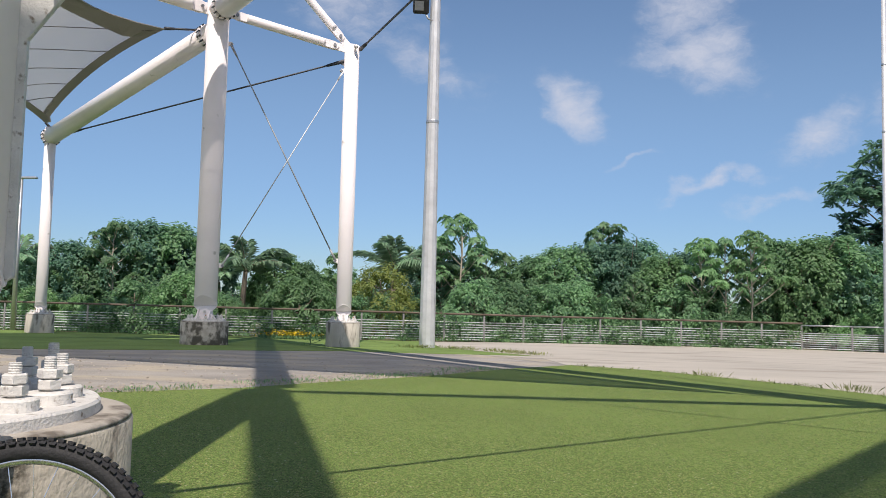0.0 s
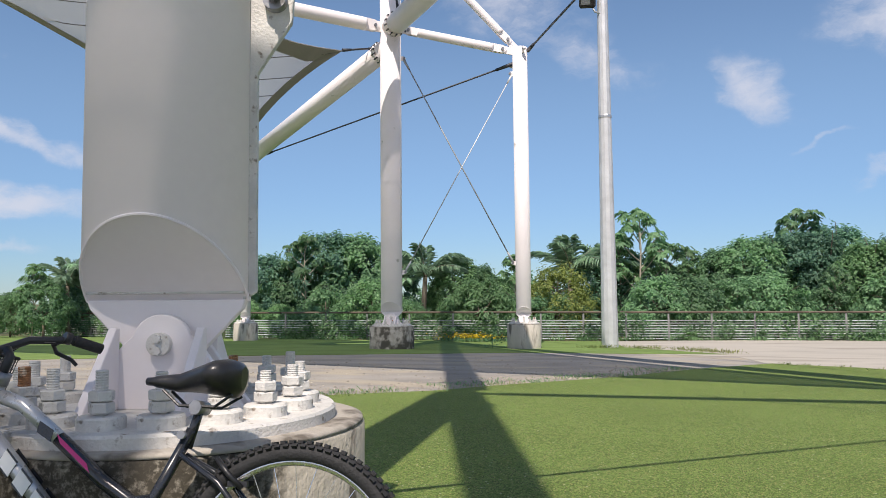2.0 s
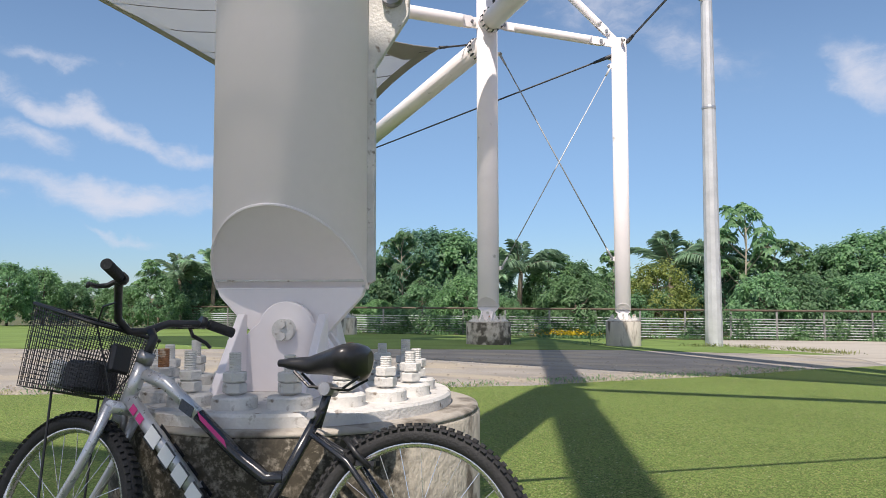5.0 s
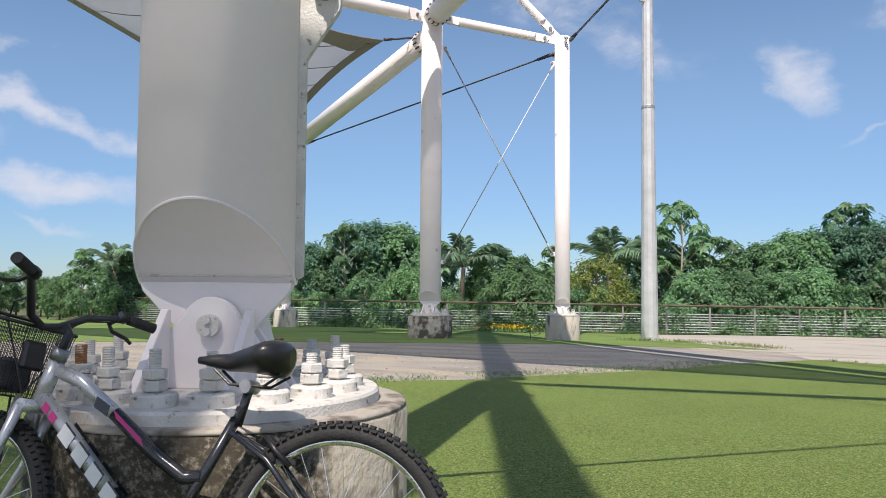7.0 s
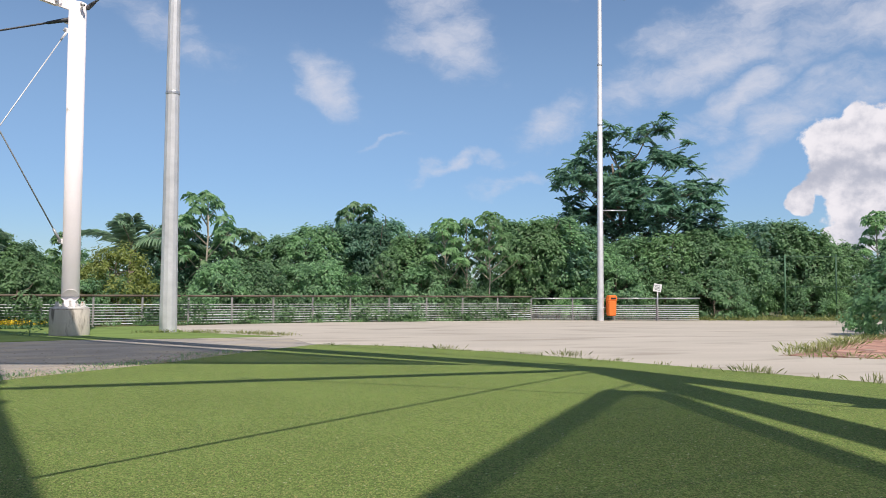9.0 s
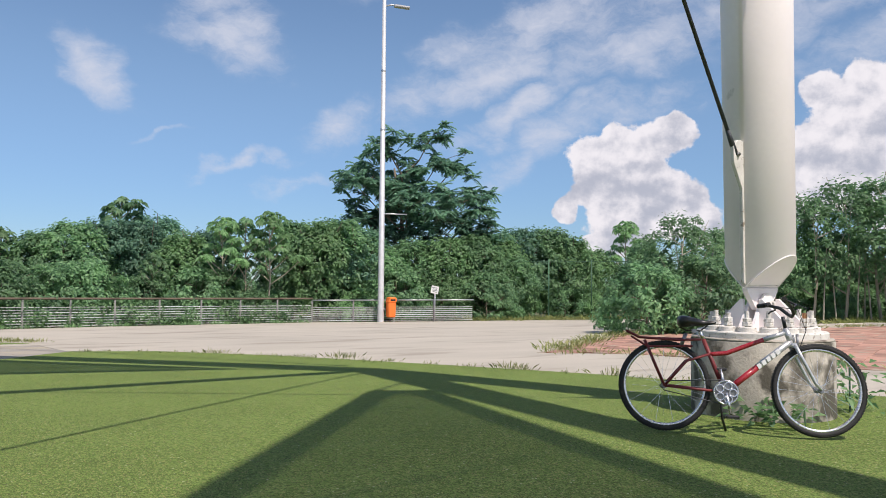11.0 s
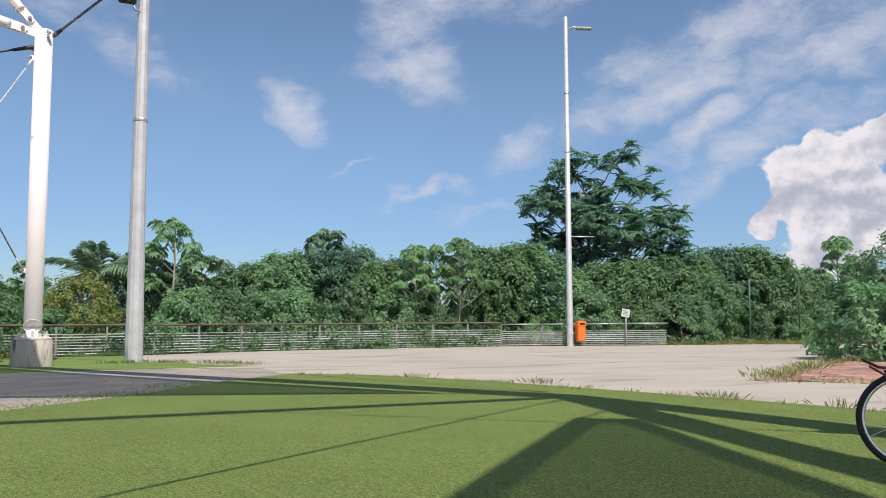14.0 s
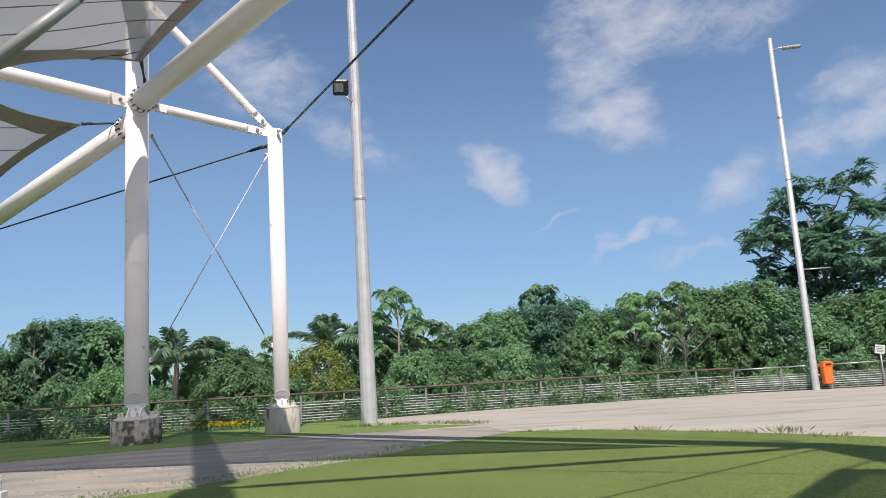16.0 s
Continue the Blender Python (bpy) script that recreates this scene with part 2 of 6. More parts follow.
M_WHITE = material("white_paint", (0.895, 0.838, 0.835), 0.42, var=0.05, scale=1.2, fine=25, bump=0.03, dirt=(0.42, 0.40, 0.36), dirt_amount=-0.25, dirt_scale=3.0)
M_WHITE_ROUGH = material("brushed_white_paint", (0.68, 0.66, 0.62), 0.65, var=0.14, scale=9, fine=90, bump=0.45, dirt=(0.24, 0.20, 0.155), dirt_amount=0.08, dirt_scale=26)
M_CONCRETE = material("blackened_concrete", (0.43, 0.40, 0.345), 0.9, var=0.3, scale=4, fine=55, bump=0.6, dirt=(0.085, 0.078, 0.062), dirt_amount=0.75, dirt_scale=5, stretch=(1, 1, 0.8))
M_CONCRETE_DARK = material("algae_and_shade_concrete", (0.44, 0.40, 0.325), 0.92, var=0.28, scale=5, fine=48, bump=0.8, dirt=(0.12, 0.10, 0.075), dirt_amount=0.25, dirt_scale=7, stretch=(1, 1, 0.8))


def algae_and_shade_band(m):
    """Ragged black growth and painted shade over the upper part of one side of a drum, with bare concrete under it."""
    nt = m.node_tree
    N, Lk = nt.nodes.new, nt.links.new
    b = nt.nodes["Principled BSDF"]
    old = b.inputs["Base Color"].links[0].from_socket
    tc, sep = N("ShaderNodeTexCoord"), N("ShaderNodeSeparateXYZ")
    Lk(tc.outputs["Object"], sep.inputs[0])

    def tex(scale, detail):
        n = N("ShaderNodeTexNoise")
        n.inputs["Scale"].default_value, n.inputs["Detail"].default_value, n.inputs["Roughness"].default_value = scale, detail, 0.7
        Lk(tc.outputs["Object"], n.inputs["Vector"])
        return n.outputs["Fac"]

    def calc(op, a, c, d=0.0):
        x = N("ShaderNodeMath")
        x.operation = op
        for i, v in enumerate((a, c, d)):
            if isinstance(v, float):
                x.inputs[i].default_value = v
            else:
                Lk(v, x.inputs[i])
        return x.outputs[0]

    def step(v, lo, hi):
        r = N("ShaderNodeMapRange")
        r.inputs["From Min"].default_value, r.inputs["From Max"].default_value = lo, hi
        Lk(v, r.inputs["Value"])
        return r.outputs[0]

    ragged = calc("MULTIPLY_ADD", tex(4.5, 8), 0.75, sep.outputs[2])
    # sideways the dark ends where the cast shadow does: that shade is painted in
    side = calc("MULTIPLY_ADD", tex(6.0, 6), 0.5, calc("MULTIPLY_ADD", sep.outputs[0], -0.8, calc("MULTIPLY", sep.outputs[1], -0.6)))
    mask = calc("MULTIPLY", step(ragged, 0.62, 0.72), step(side, -0.12, 0.02))
    mask = calc("MULTIPLY", mask, step(tex(38.0, 6), 0.24, 0.52))
    mx = N("ShaderNodeMix")
    mx.data_type = "RGBA"
    Lk(mask, mx.inputs[0])
    Lk(old, mx.inputs[6])
    mx.inputs[7].default_value = (0.05, 0.043, 0.03, 1)
    Lk(mx.outputs[2], b.inputs["Base Color"])


M_SCREED = material("screed_edge", (0.45, 0.41, 0.35), 0.85, var=0.2, scale=6, fine=50, bump=0.5, dirt=(0.14, 0.12, 0.095), dirt_amount=0.6, dirt_scale=6, stretch=(1, 1, 0.4))
M_ROD = material("grey_painted_rod", (0.36, 0.37, 0.375), 0.45, 0.2, var=0.15, scale=8, fine=60, bump=0.1)
M_CONCRETE_PALE = material("pale_concrete", (0.52, 0.48, 0.41), 0.85, var=0.2, scale=3, fine=45, bump=0.5, dirt=(0.16, 0.145, 0.12), dirt_amount=0.3, dirt_scale=4.5, stretch=(1, 1, 0.3))
M_GALV = material("galvanised_steel", (0.55, 0.56, 0.57), 0.42, 0.75, var=0.12, scale=5, fine=40, bump=0.05)
M_GALV_LIGHT = material("weathered_galvanised_steel", (0.62, 0.63, 0.64), 0.5, 0.35, var=0.15, scale=3, fine=30, bump=0.08)
M_DARKSTEEL = material("dark_steel_cable", (0.07, 0.075, 0.085), 0.5, 0.6, var=0.2, scale=20, fine=200, bump=0.3, stretch=(1, 1, 4))
M_RUST = material("rusted_thread", (0.42, 0.2, 0.09), 0.8, var=0.4, scale=25, fine=120, bump=0.5, dirt=(0.6, 0.5, 0.38), dirt_amount=0.3, dirt_scale=30)
M_FABRIC = material("membrane_fabric", (0.46, 0.455, 0.44), 0.7, var=0.05, scale=0.6, fine=30, bump=0.02)
def add_translucence(m, colour, amount, weave=0.0):
    """Light that soaks through a fabric, and what passes straight between its threads."""
    nt = m.node_tree
    tr, ms = nt.nodes.new("ShaderNodeBsdfTranslucent"), nt.nodes.new("ShaderNodeMixShader")
    tr.inputs["Color"].default_value = (*colour, 1)
    ms.inputs[0].default_value = amount
    nt.links.new(nt.nodes["Principled BSDF"].outputs[0], ms.inputs[1])
    nt.links.new(tr.outputs[0], ms.inputs[2])
    clear, mw = nt.nodes.new("ShaderNodeBsdfTransparent"), nt.nodes.new("ShaderNodeMixShader")
    mw.inputs[0].default_value = weave
    nt.links.new(ms.outputs[0], mw.inputs[1])
    nt.links.new(clear.outputs[0], mw.inputs[2])
    nt.links.new(mw.outputs[0], nt.nodes["Material Output"].inputs["Surface"])


add_translucence(M_FABRIC, (0.70, 0.68, 0.65), 0.36, 0.46)
M_FABRIC_EDGE = material("membrane_edge_belt", (0.33, 0.315, 0.295), 0.75, var=0.1, scale=1.5, fine=30, bump=0.02)
add_translucence(M_FABRIC_EDGE, (0.60, 0.585, 0.56), 0.36)
M_SEAM = material("membrane_seam", (0.13, 0.13, 0.13), 0.8, var=0.1, bump=0.0)
M_HANDRAIL = material("weathered_brown_handrail", (0.15, 0.115, 0.085), 0.75, var=0.3, scale=6, fine=60, bump=0.2)
M_POST = material("dull_grey_post", (0.3, 0.3, 0.29), 0.6, 0.2, var=0.25, scale=6, fine=50, bump=0.1)
M_SLAT = material("galvanised_slat", (0.58, 0.60, 0.59), 0.5, 0.1, var=0.15, scale=2, fine=40, bump=0.05, per="object")
M_ORANGE = material("orange_plastic", (0.85, 0.19, 0.03), 0.45, var=0.08, scale=5, fine=60, bump=0.03)
M_SIGN = material("white_sign_face", (0.8, 0.8, 0.78), 0.5, var=0.04)
M_SIGN_INK = material("grey_print", (0.25, 0.27, 0.27), 0.6, var=0.1)
M_RUBBER = material("black_rubber", (0.022, 0.022, 0.023), 0.75, var=0.25, scale=12, fine=120, bump=0.3, dirt=(0.1, 0.095, 0.085), dirt_amount=-0.1, dirt_scale=14)
M_BLACK = material("black_plastic", (0.02, 0.02, 0.022), 0.38, var=0.2, scale=10, fine=150, bump=0.1)
M_VINYL = material("black_vinyl", (0.018, 0.018, 0.02), 0.33, var=0.15, scale=14, fine=220, bump=0.05)
M_BLACKPAINT = material("black_gloss_paint", (0.017, 0.019, 0.024), 0.22, var=0.1, scale=10, bump=0.0, coat=0.4)
M_SILVER = material("silver_frame_paint", (0.55, 0.56, 0.58), 0.3, 0.5, var=0.06, scale=10, bump=0.0, coat=0.3)
M_PINK = material("pink_decal", (0.62, 0.03, 0.22), 0.35, var=0.05, bump=0.0)
M_DECALWHITE = material("white_decal", (0.8, 0.8, 0.8), 0.35, var=0.04, bump=0.0)
M_RED = material("red_frame_paint", (0.33, 0.02, 0.03), 0.28, var=0.12, scale=8, bump=0.0, coat=0.4)
M_DULLRED = material("dull_dark_red_paint", (0.17, 0.022, 0.025), 0.5, var=0.3, scale=12, fine=80, bump=0.1)
M_CHROME = material("bright_alloy", (0.72, 0.72, 0.73), 0.24, 0.95, var=0.08, scale=20, bump=0.02)
M_STEEL = material("worn_steel", (0.32, 0.32, 0.33), 0.4, 0.8, var=0.25, scale=25, bump=0.1)
M_BARK = material("grey_bark", (0.2, 0.165, 0.125), 0.9, var=0.35, scale=6, fine=40, bump=0.6, stretch=(1, 1, 0.3))
M_BARK_PALE = material("pale_bark", (0.42, 0.38, 0.31), 0.85, var=0.25, scale=6, fine=40, bump=0.4, stretch=(1, 1, 0.5))
M_LEAF = leaf_material("broad_leaves", (0.106, 0.218, 0.116), (0.263, 0.454, 0.222), 0.55)
M_LEAF_DARK = leaf_material("dark_leaves", (0.087, 0.194, 0.141), (0.203, 0.380, 0.240), 0.52)
M_LEAF_LIGHT = leaf_material("light_leaves", (0.126, 0.251, 0.112), (0.301, 0.504, 0.235), 0.55)
M_LEAF_PALM = leaf_material("palm_leaves", (0.209, 0.345, 0.229), (0.482, 0.674, 0.460), 0.55)
M_LEAF_OLIVE = leaf_material("olive_leaves", (0.159, 0.220, 0.055), (0.366, 0.421, 0.122), 0.5)
M_GRASS = leaf_material("wild_grass", (0.14, 0.2, 0.05), (0.42, 0.44, 0.18), 0.5)
M_FLOWER = leaf_material("yellow_flowers", (0.6, 0.38, 0.01), (0.8, 0.6, 0.03), 0.2)
M_SOIL = material("grassy_soil", (0.12, 0.13, 0.05), 0.95, var=0.4, scale=0.7, fine=18, bump=0.6, dirt=(0.16, 0.12, 0.075), dirt_amount=0.2, dirt_scale=1.0)
M_TURF = material("artificial_turf", (0.19, 0.26, 0.07), 0.85, var=0.06, scale=0.5, fine=140, bump=0.0, spec=0.2)


def turf_pile(m, dark, light, speck):
    """Short pile: coarse and fine mottling, scattered pale grains, and a rough nap."""
    nt = m.node_tree
    N, Lk = nt.nodes.new, nt.links.new
    b = nt.nodes["Principled BSDF"]
    tc = N("ShaderNodeTexCoord")

    def tex(scale, detail, rough=0.6):
        n = N("ShaderNodeTexNoise")
        n.inputs["Scale"].default_value, n.inputs["Detail"].default_value, n.inputs["Roughness"].default_value = scale, detail, rough
        Lk(tc.outputs["Object"], n.inputs["Vector"])
        return n.outputs["Fac"]

    def rng(v, a, c):
        r = N("ShaderNodeMapRange")
        r.inputs["From Min"].default_value, r.inputs["From Max"].default_value = a, c
        Lk(v, r.inputs["Value"])
        return r.outputs[0]

    def mix(f, a, c):
        x = N("ShaderNodeMix")
        x.data_type = "RGBA"
        Lk(f, x.inputs[0])
        for v, i in ((a, 6), (c, 7)):
            if isinstance(v, tuple):
                x.inputs[i].default_value = (*v, 1)
            else:
                Lk(v, x.inputs[i])
        return x.outputs[2]

    nap = tex(38, 8, 0.8)
    col = mix(rng(nap, 0.34, 0.66), dark, light)
    wide = tex(0.7, 4)
    hs = N("ShaderNodeHueSaturation")
    Lk(col, hs.inputs["Color"])
    mr = N("ShaderNodeMapRange")
    mr.inputs["From Min"].default_value, mr.inputs["From Max"].default_value = 0.3, 0.7
    mr.inputs["To Min"].default_value, mr.inputs["To Max"].default_value = 0.9, 1.1
    Lk(wide, mr.inputs["Value"])
    Lk(mr.outputs[0], hs.inputs["Value"])
    vor = N("ShaderNodeTexVoronoi")
    vor.inputs["Scale"].default_value = 16
    Lk(tc.outputs["Object"], vor.inputs["Vector"])
    near = N("ShaderNodeMath")
    near.operation = "LESS_THAN"
    near.inputs[1].default_value = 0.105
    Lk(vor.outputs["Distance"], near.inputs[0])
    tuft, mp, sp = N("ShaderNodeTexVoronoi"), N("ShaderNodeMapping"), N("ShaderNodeSeparateColor")
    mp.inputs["Scale"].default_value = (165, 90, 165)
    Lk(tc.outputs["Object"], mp.inputs[0])
    Lk(mp.outputs[0], tuft.inputs["Vector"])
    tuft.inputs["Scale"].default_value = 1.0
    Lk(tuft.outputs["Color"], sp.inputs[0])
    h2, m2 = N("ShaderNodeHueSaturation"), N("ShaderNodeMapRange")
    m2.inputs["To Min"].default_value, m2.inputs["To Max"].default_value = 0.58, 1.42
    Lk(sp.outputs[0], m2.inputs["Value"])
    Lk(hs.outputs[0], h2.inputs["Color"])
    Lk(m2.outputs[0], h2.inputs["Value"])
    col = mix(rng(sp.outputs[1], 0.86, 0.92), h2.outputs[0], (0.33, 0.325, 0.12))
    col = mix(rng(sp.outputs[2], 0.93, 0.96), col, (0.085, 0.095, 0.035))
    Lk(mix(near.outputs[0], col, speck), b.inputs["Base Color"])
    bp = N("ShaderNodeBump")
    bp.inputs["Strength"].default_value, bp.inputs["Distance"].default_value = 0.7, 0.03
    Lk(nap, bp.inputs["Height"])
    Lk(bp.outputs[0], b.inputs["Normal"])


turf_pile(M_TURF, (0.07, 0.128, 0.024), (0.225, 0.312, 0.082), (0.44, 0.46, 0.28))
M_LAWN = material("far_turf", (0.17, 0.25, 0.07), 0.9, var=0.2, scale=0.8, fine=60, bump=0.6, spec=0.2)
M_PATH = material("worn_grey_asphalt", (0.33, 0.305, 0.27), 0.95, var=0.25, scale=1.2, fine=45, bump=0.9, bump_dist=0.02, dirt=(0.40, 0.35, 0.27), dirt_amount=0.4, dirt_scale=1.1, stretch=(0.6, 1, 1))
M_PLAZA = material("pale_plaza_concrete", (0.46, 0.42, 0.355), 0.9, var=0.12, scale=0.5, fine=40, bump=0.3, dirt=(0.33, 0.295, 0.245), dirt_amount=0.3, dirt_scale=0.7, stretch=(0.5, 1.6, 1))
M_PAVER = material("red_clay_paver", (0.42, 0.235, 0.175), 0.88, var=0.2, scale=3, fine=60, bump=0.4, per="object", dirt=(0.38, 0.31, 0.24), dirt_amount=0.3, dirt_scale=2.2)
M_JOINT = material("sandy_joint", (0.30, 0.23, 0.16), 0.95, var=0.3, scale=3, fine=40, bump=0.4)
M_PEBBLE = material("sandy_pebbles", (0.36, 0.32, 0.26), 0.9, var=0.3, scale=5, fine=60, bump=0.3, per="island")
M_CURB = material("pale_kerb", (0.5, 0.47, 0.41), 0.9, var=0.2, scale=4, fine=50, bump=0.4)
M_LENS = material("lamp_glass", (0.2, 0.21, 0.23), 0.12, 0.0, var=0.1, bump=0.0, coat=0.5)
M_ANTENNA = material("antenna_grey", (0.3, 0.3, 0.29), 0.5, var=0.06, bump=0.0)


# ---- mesh helpers ----
def ground_z(y):
    u = (y - 7.0) / 2.0
    return -0.05 * (math.log1p(math.exp(u)) if u < 30 else u)


def part(name, bm, mat, parent=None, label=""):
    """Links a bmesh as one mesh object, under a thing or a part."""
    me = bpy.data.meshes.new(name)
    bm.to_mesh(me)
    bm.free()
    me.materials.append(mat)
    ob = new(name, me)
    ob.parent = parent
    if label:
        ob["label"] = label
    return ob


def raw(name, verts, faces, mat, parent=None, smooth=False):
    me = bpy.data.meshes.new(name)
    me.from_pydata(verts, [], faces)
    me.materials.append(mat)
    if smooth:
        me.shade_smooth()
    ob = new(name, me)
    ob.parent = parent
    return ob


def thing(name, label, category, place=(0, 0, 0), rz=0.0, group="", kind=""):
    e = new(name)
    e.empty_display_size = 0.1
    e.matrix_world = pose(*place, 0, 0, rz)
    return tagged(e, label, category, group, kind)


def tube(points, r, seg=12, bm=None, closed=False, r_end=None):
    """A round bar along a line of points."""
    bm = bm or bmesh.new()
    pts = [Vector(p) for p in points]
    n = len(pts)
    rings = []
    ref = None
    for i, p in enumerate(pts):
        a, b = pts[(i - 1) % n] if (i or closed) else p, pts[(i + 1) % n] if (i < n - 1 or closed) else p
        d = (b - a).normalized()
        if ref is None:
            ref = d.orthogonal().normalized()
        ref = (ref - d * ref.dot(d)).normalized()
        side = d.cross(ref)
        rr = r if r_end is None else r + (r_end - r) * i / (n - 1)
        rings.append([bm.verts.new(p + (ref * math.cos(t) + side * math.sin(t)) * rr) for t in (2 * math.pi * k / seg for k in range(seg))])
    for i in range(n if closed else n - 1):
        A, B = rings[i], rings[(i + 1) % n]
        for k in range(seg):
            f = bm.faces.new((A[k], A[(k + 1) % seg], B[(k + 1) % seg], B[k]))
            f.smooth = seg > 6
    if not closed:
        bm.faces.new(rings[0][::-1])
        bm.faces.new(rings[-1])
    return bm


def lathe(profile, seg=48, bm=None, center=(0, 0, 0), smooth=True):
    """A turned shape: (radius, height) from bottom to top, closed at both ends."""
    bm = bm or bmesh.new()
    c = Vector(center)
    rings = [[bm.verts.new(c + Vector((r * math.cos(2 * math.pi * k / seg), r * math.sin(2 * math.pi * k / seg), z))) for k in range(seg)] for r, z in profile]
    for A, B in zip(rings, rings[1:]):
        for k in range(seg):
            f = bm.faces.new((A[k], A[(k + 1) % seg], B[(k + 1) % seg], B[k]))
            f.smooth = smooth
    bm.faces.new(rings[0][::-1])
    bm.faces.new(rings[-1])
    return bm


def slab(outline, thickness, m=None, bm=None, bevel=0.0):
    """A flat plate: outline in x, z; thickness along y; then moved by m."""
    own = bmesh.new()
    a = [own.verts.new((x, -thickness / 2, z)) for x, z in outline]
    b = [own.verts.new((x, thickness / 2, z)) for x, z in outline]
    own.faces.new(a)
    own.faces.new(b[::-1])
    n = len(outline)
    for i in range(n):
        own.faces.new((a[i], b[i], b[(i + 1) % n], a[(i + 1) % n]))
    bmesh.ops.recalc_face_normals(own, faces=own.faces)
    if bevel:
        bmesh.ops.bevel(own, geom=own.edges[:], offset=bevel, segments=1, affect="EDGES")
    if m is not None:
        own.transform(m)
    if bm is None:
        return own
    me = bpy.data.meshes.new("tmp")
    own.to_mesh(me)
    own.free()
    bm.from_mesh(me)
    bpy.data.meshes.remove(me)
    return bm


def box(sx, sy, sz, m=None, bm=None, bevel=0.0):
    return slab([(-sx / 2, -sz / 2), (sx / 2, -sz / 2), (sx / 2, sz / 2), (-sx / 2, sz / 2)], sy, m, bm, bevel)


def sheet(name, outline, lift, mat, label, category, step=1.0):
    """A laid surface that follows the lie of the land."""
    bm = bmesh.new()
    bm.faces.new([bm.verts.new((x, y, 0)) for x, y in outline])
    lo, hi = min(p[1] for p in outline), max(p[1] for p in outline)
    y = math.ceil(lo)
    while y < hi:
        bmesh.ops.bisect_plane(bm, geom=bm.verts[:] + bm.edges[:] + bm.faces[:], plane_co=(0, y, 0), plane_no=(0, 1, 0))
        y += step
    bmesh.ops.triangulate(bm, faces=bm.faces[:])
    ext = bmesh.ops.extrude_face_region(bm, geom=bm.faces[:])
    top = {v for v in ext["geom"] if isinstance(v, bmesh.types.BMVert)}
    for v in bm.verts:
        v.co.z = ground_z(v.co.y) + (lift if v in top else -0.1)
    bmesh.ops.recalc_face_normals(bm, faces=bm.faces[:])
    return tagged(part(name, bm, mat), label, category, kind="structure")


# ---- ground ----
def build_ground():
    ys = [-900, -200, -60, -30, -12] + [i for i in range(-4, 46, 2)] + [60, 90, 150, 300, 900]
    xs = [-900, -300, -100, -50, -20, 0, 20, 50, 100, 300, 900]
    verts = [(x, y, ground_z(min(y, 60.0)) - 0.02) for y in ys for x in xs]
    w = len(xs)
    faces = [(j * w + i, j * w + i + 1, (j + 1) * w + i + 1, (j + 1) * w + i) for j in range(len(ys) - 1) for i in range(w - 1)]
    tagged(raw("ground", verts, faces, M_SOIL), "weedy earth reaching to the wooded distance", "ground", kind="structure")
    near = [(-6.5, 6.4), (-4.17, 8.37), (-3.02, 9.33), (-2.35, 10.39), (-1.07, 12.18), (0.09, 14.55), (1.3, 16.4), (2.74, 15.6), (4.37, 13.3),
            (5.97, 10.16), (7.15, 7.83), (8.2, 5.19), (9.3, 3.6), (11.5, 0.0), (12.6, -3.5), (-22.0, -3.5), (-22.0, -3.0), (-10.5, 4.0)]
    sheet("turf", near, 0.02, M_TURF, "bright green artificial turf with long shadows across it", "turf")
    path = [(-40, -7), (-22.0, -3.0), (-10.5, 4.0), (-6.5, 6.4), (-4.17, 8.37), (-3.02, 9.33), (-2.35, 10.39), (-1.07, 12.18), (0.09, 14.55), (1.3, 16.4), (0.8, 19.2),
            (-1.45, 19.9), (-4.3, 19.7), (-7.8, 17.5), (-10.7, 15.7), (-14.5, 12.3), (-40, 2)]
    sheet("path", path, 0.0, M_PATH, "worn grey asphalt path with sandy edges", "path")
    lawn = [(-40, 2.02), (-14.5, 12.32), (-10.7, 15.72), (-7.8, 17.52), (-4.3, 19.72), (-1.45, 19.92), (0.6, 20.3), (-0.9, 22.2), (-2.2, 23.9), (-2.8, 27.0), (-3.6, 29.4), (-7.6, 28.6),
            (-16.6, 28.0), (-40, 28.4)]
    sheet("lawn", lawn, 0.012, M_LAWN, "green turf strip round the column pedestals", "lawn")
    plaza = [(0.8, 19.22), (1.3, 16.42), (2.74, 15.62), (4.37, 13.32), (5.97, 10.18), (7.15, 7.85), (8.2, 5.21), (9.3, 3.62), (11.5, 0.02), (12.6, -3.48), (13.5, -4.98), (17, -9.98), (19, -9),
             (12.5, 5.26), (10.8, 6.87), (9.94, 10.76), (8.68, 11.8), (15.3, 17.1), (27, 17.4), (33, 22), (29.5, 30.0), (19.5, 32.6), (12.0, 34.6),
             (3.5, 33.6), (-1.0, 31.4), (-3.6, 29.42), (-2.8, 27.0), (-2.2, 23.9), (-0.9, 22.2), (0.6, 20.3), (-1.4, 19.92)]
    sheet("plaza", plaza, 0.004, M_PLAZA, "pale concrete plaza, stained and cracked", "pavement")
    # unseen pale ground, added behind the viewer to bounce light onto the near column
    rear = [(-22.0, -3.52), (12.6, -3.52), (13.5, -5.0), (17, -10), (19, -9.02), (40, -9.02), (40, -60), (-45, -60), (-45, -9)]
    sheet("rear_plaza", rear, 0.004, M_PLAZA, "unseen pale concrete behind the viewer, added to bounce light", "pavement", 4.0)
    bed = [(8.7, 11.82), (9.96, 10.78), (10.82, 6.87), (12.52, 5.26), (19.02, -9), (40, -9), (40, 12), (27, 17.38), (15.3, 17.08)]
    sheet("paver_bed", bed, -0.02, M_JOINT, "sandy bed under the red paving", "pavement")


build_ground()


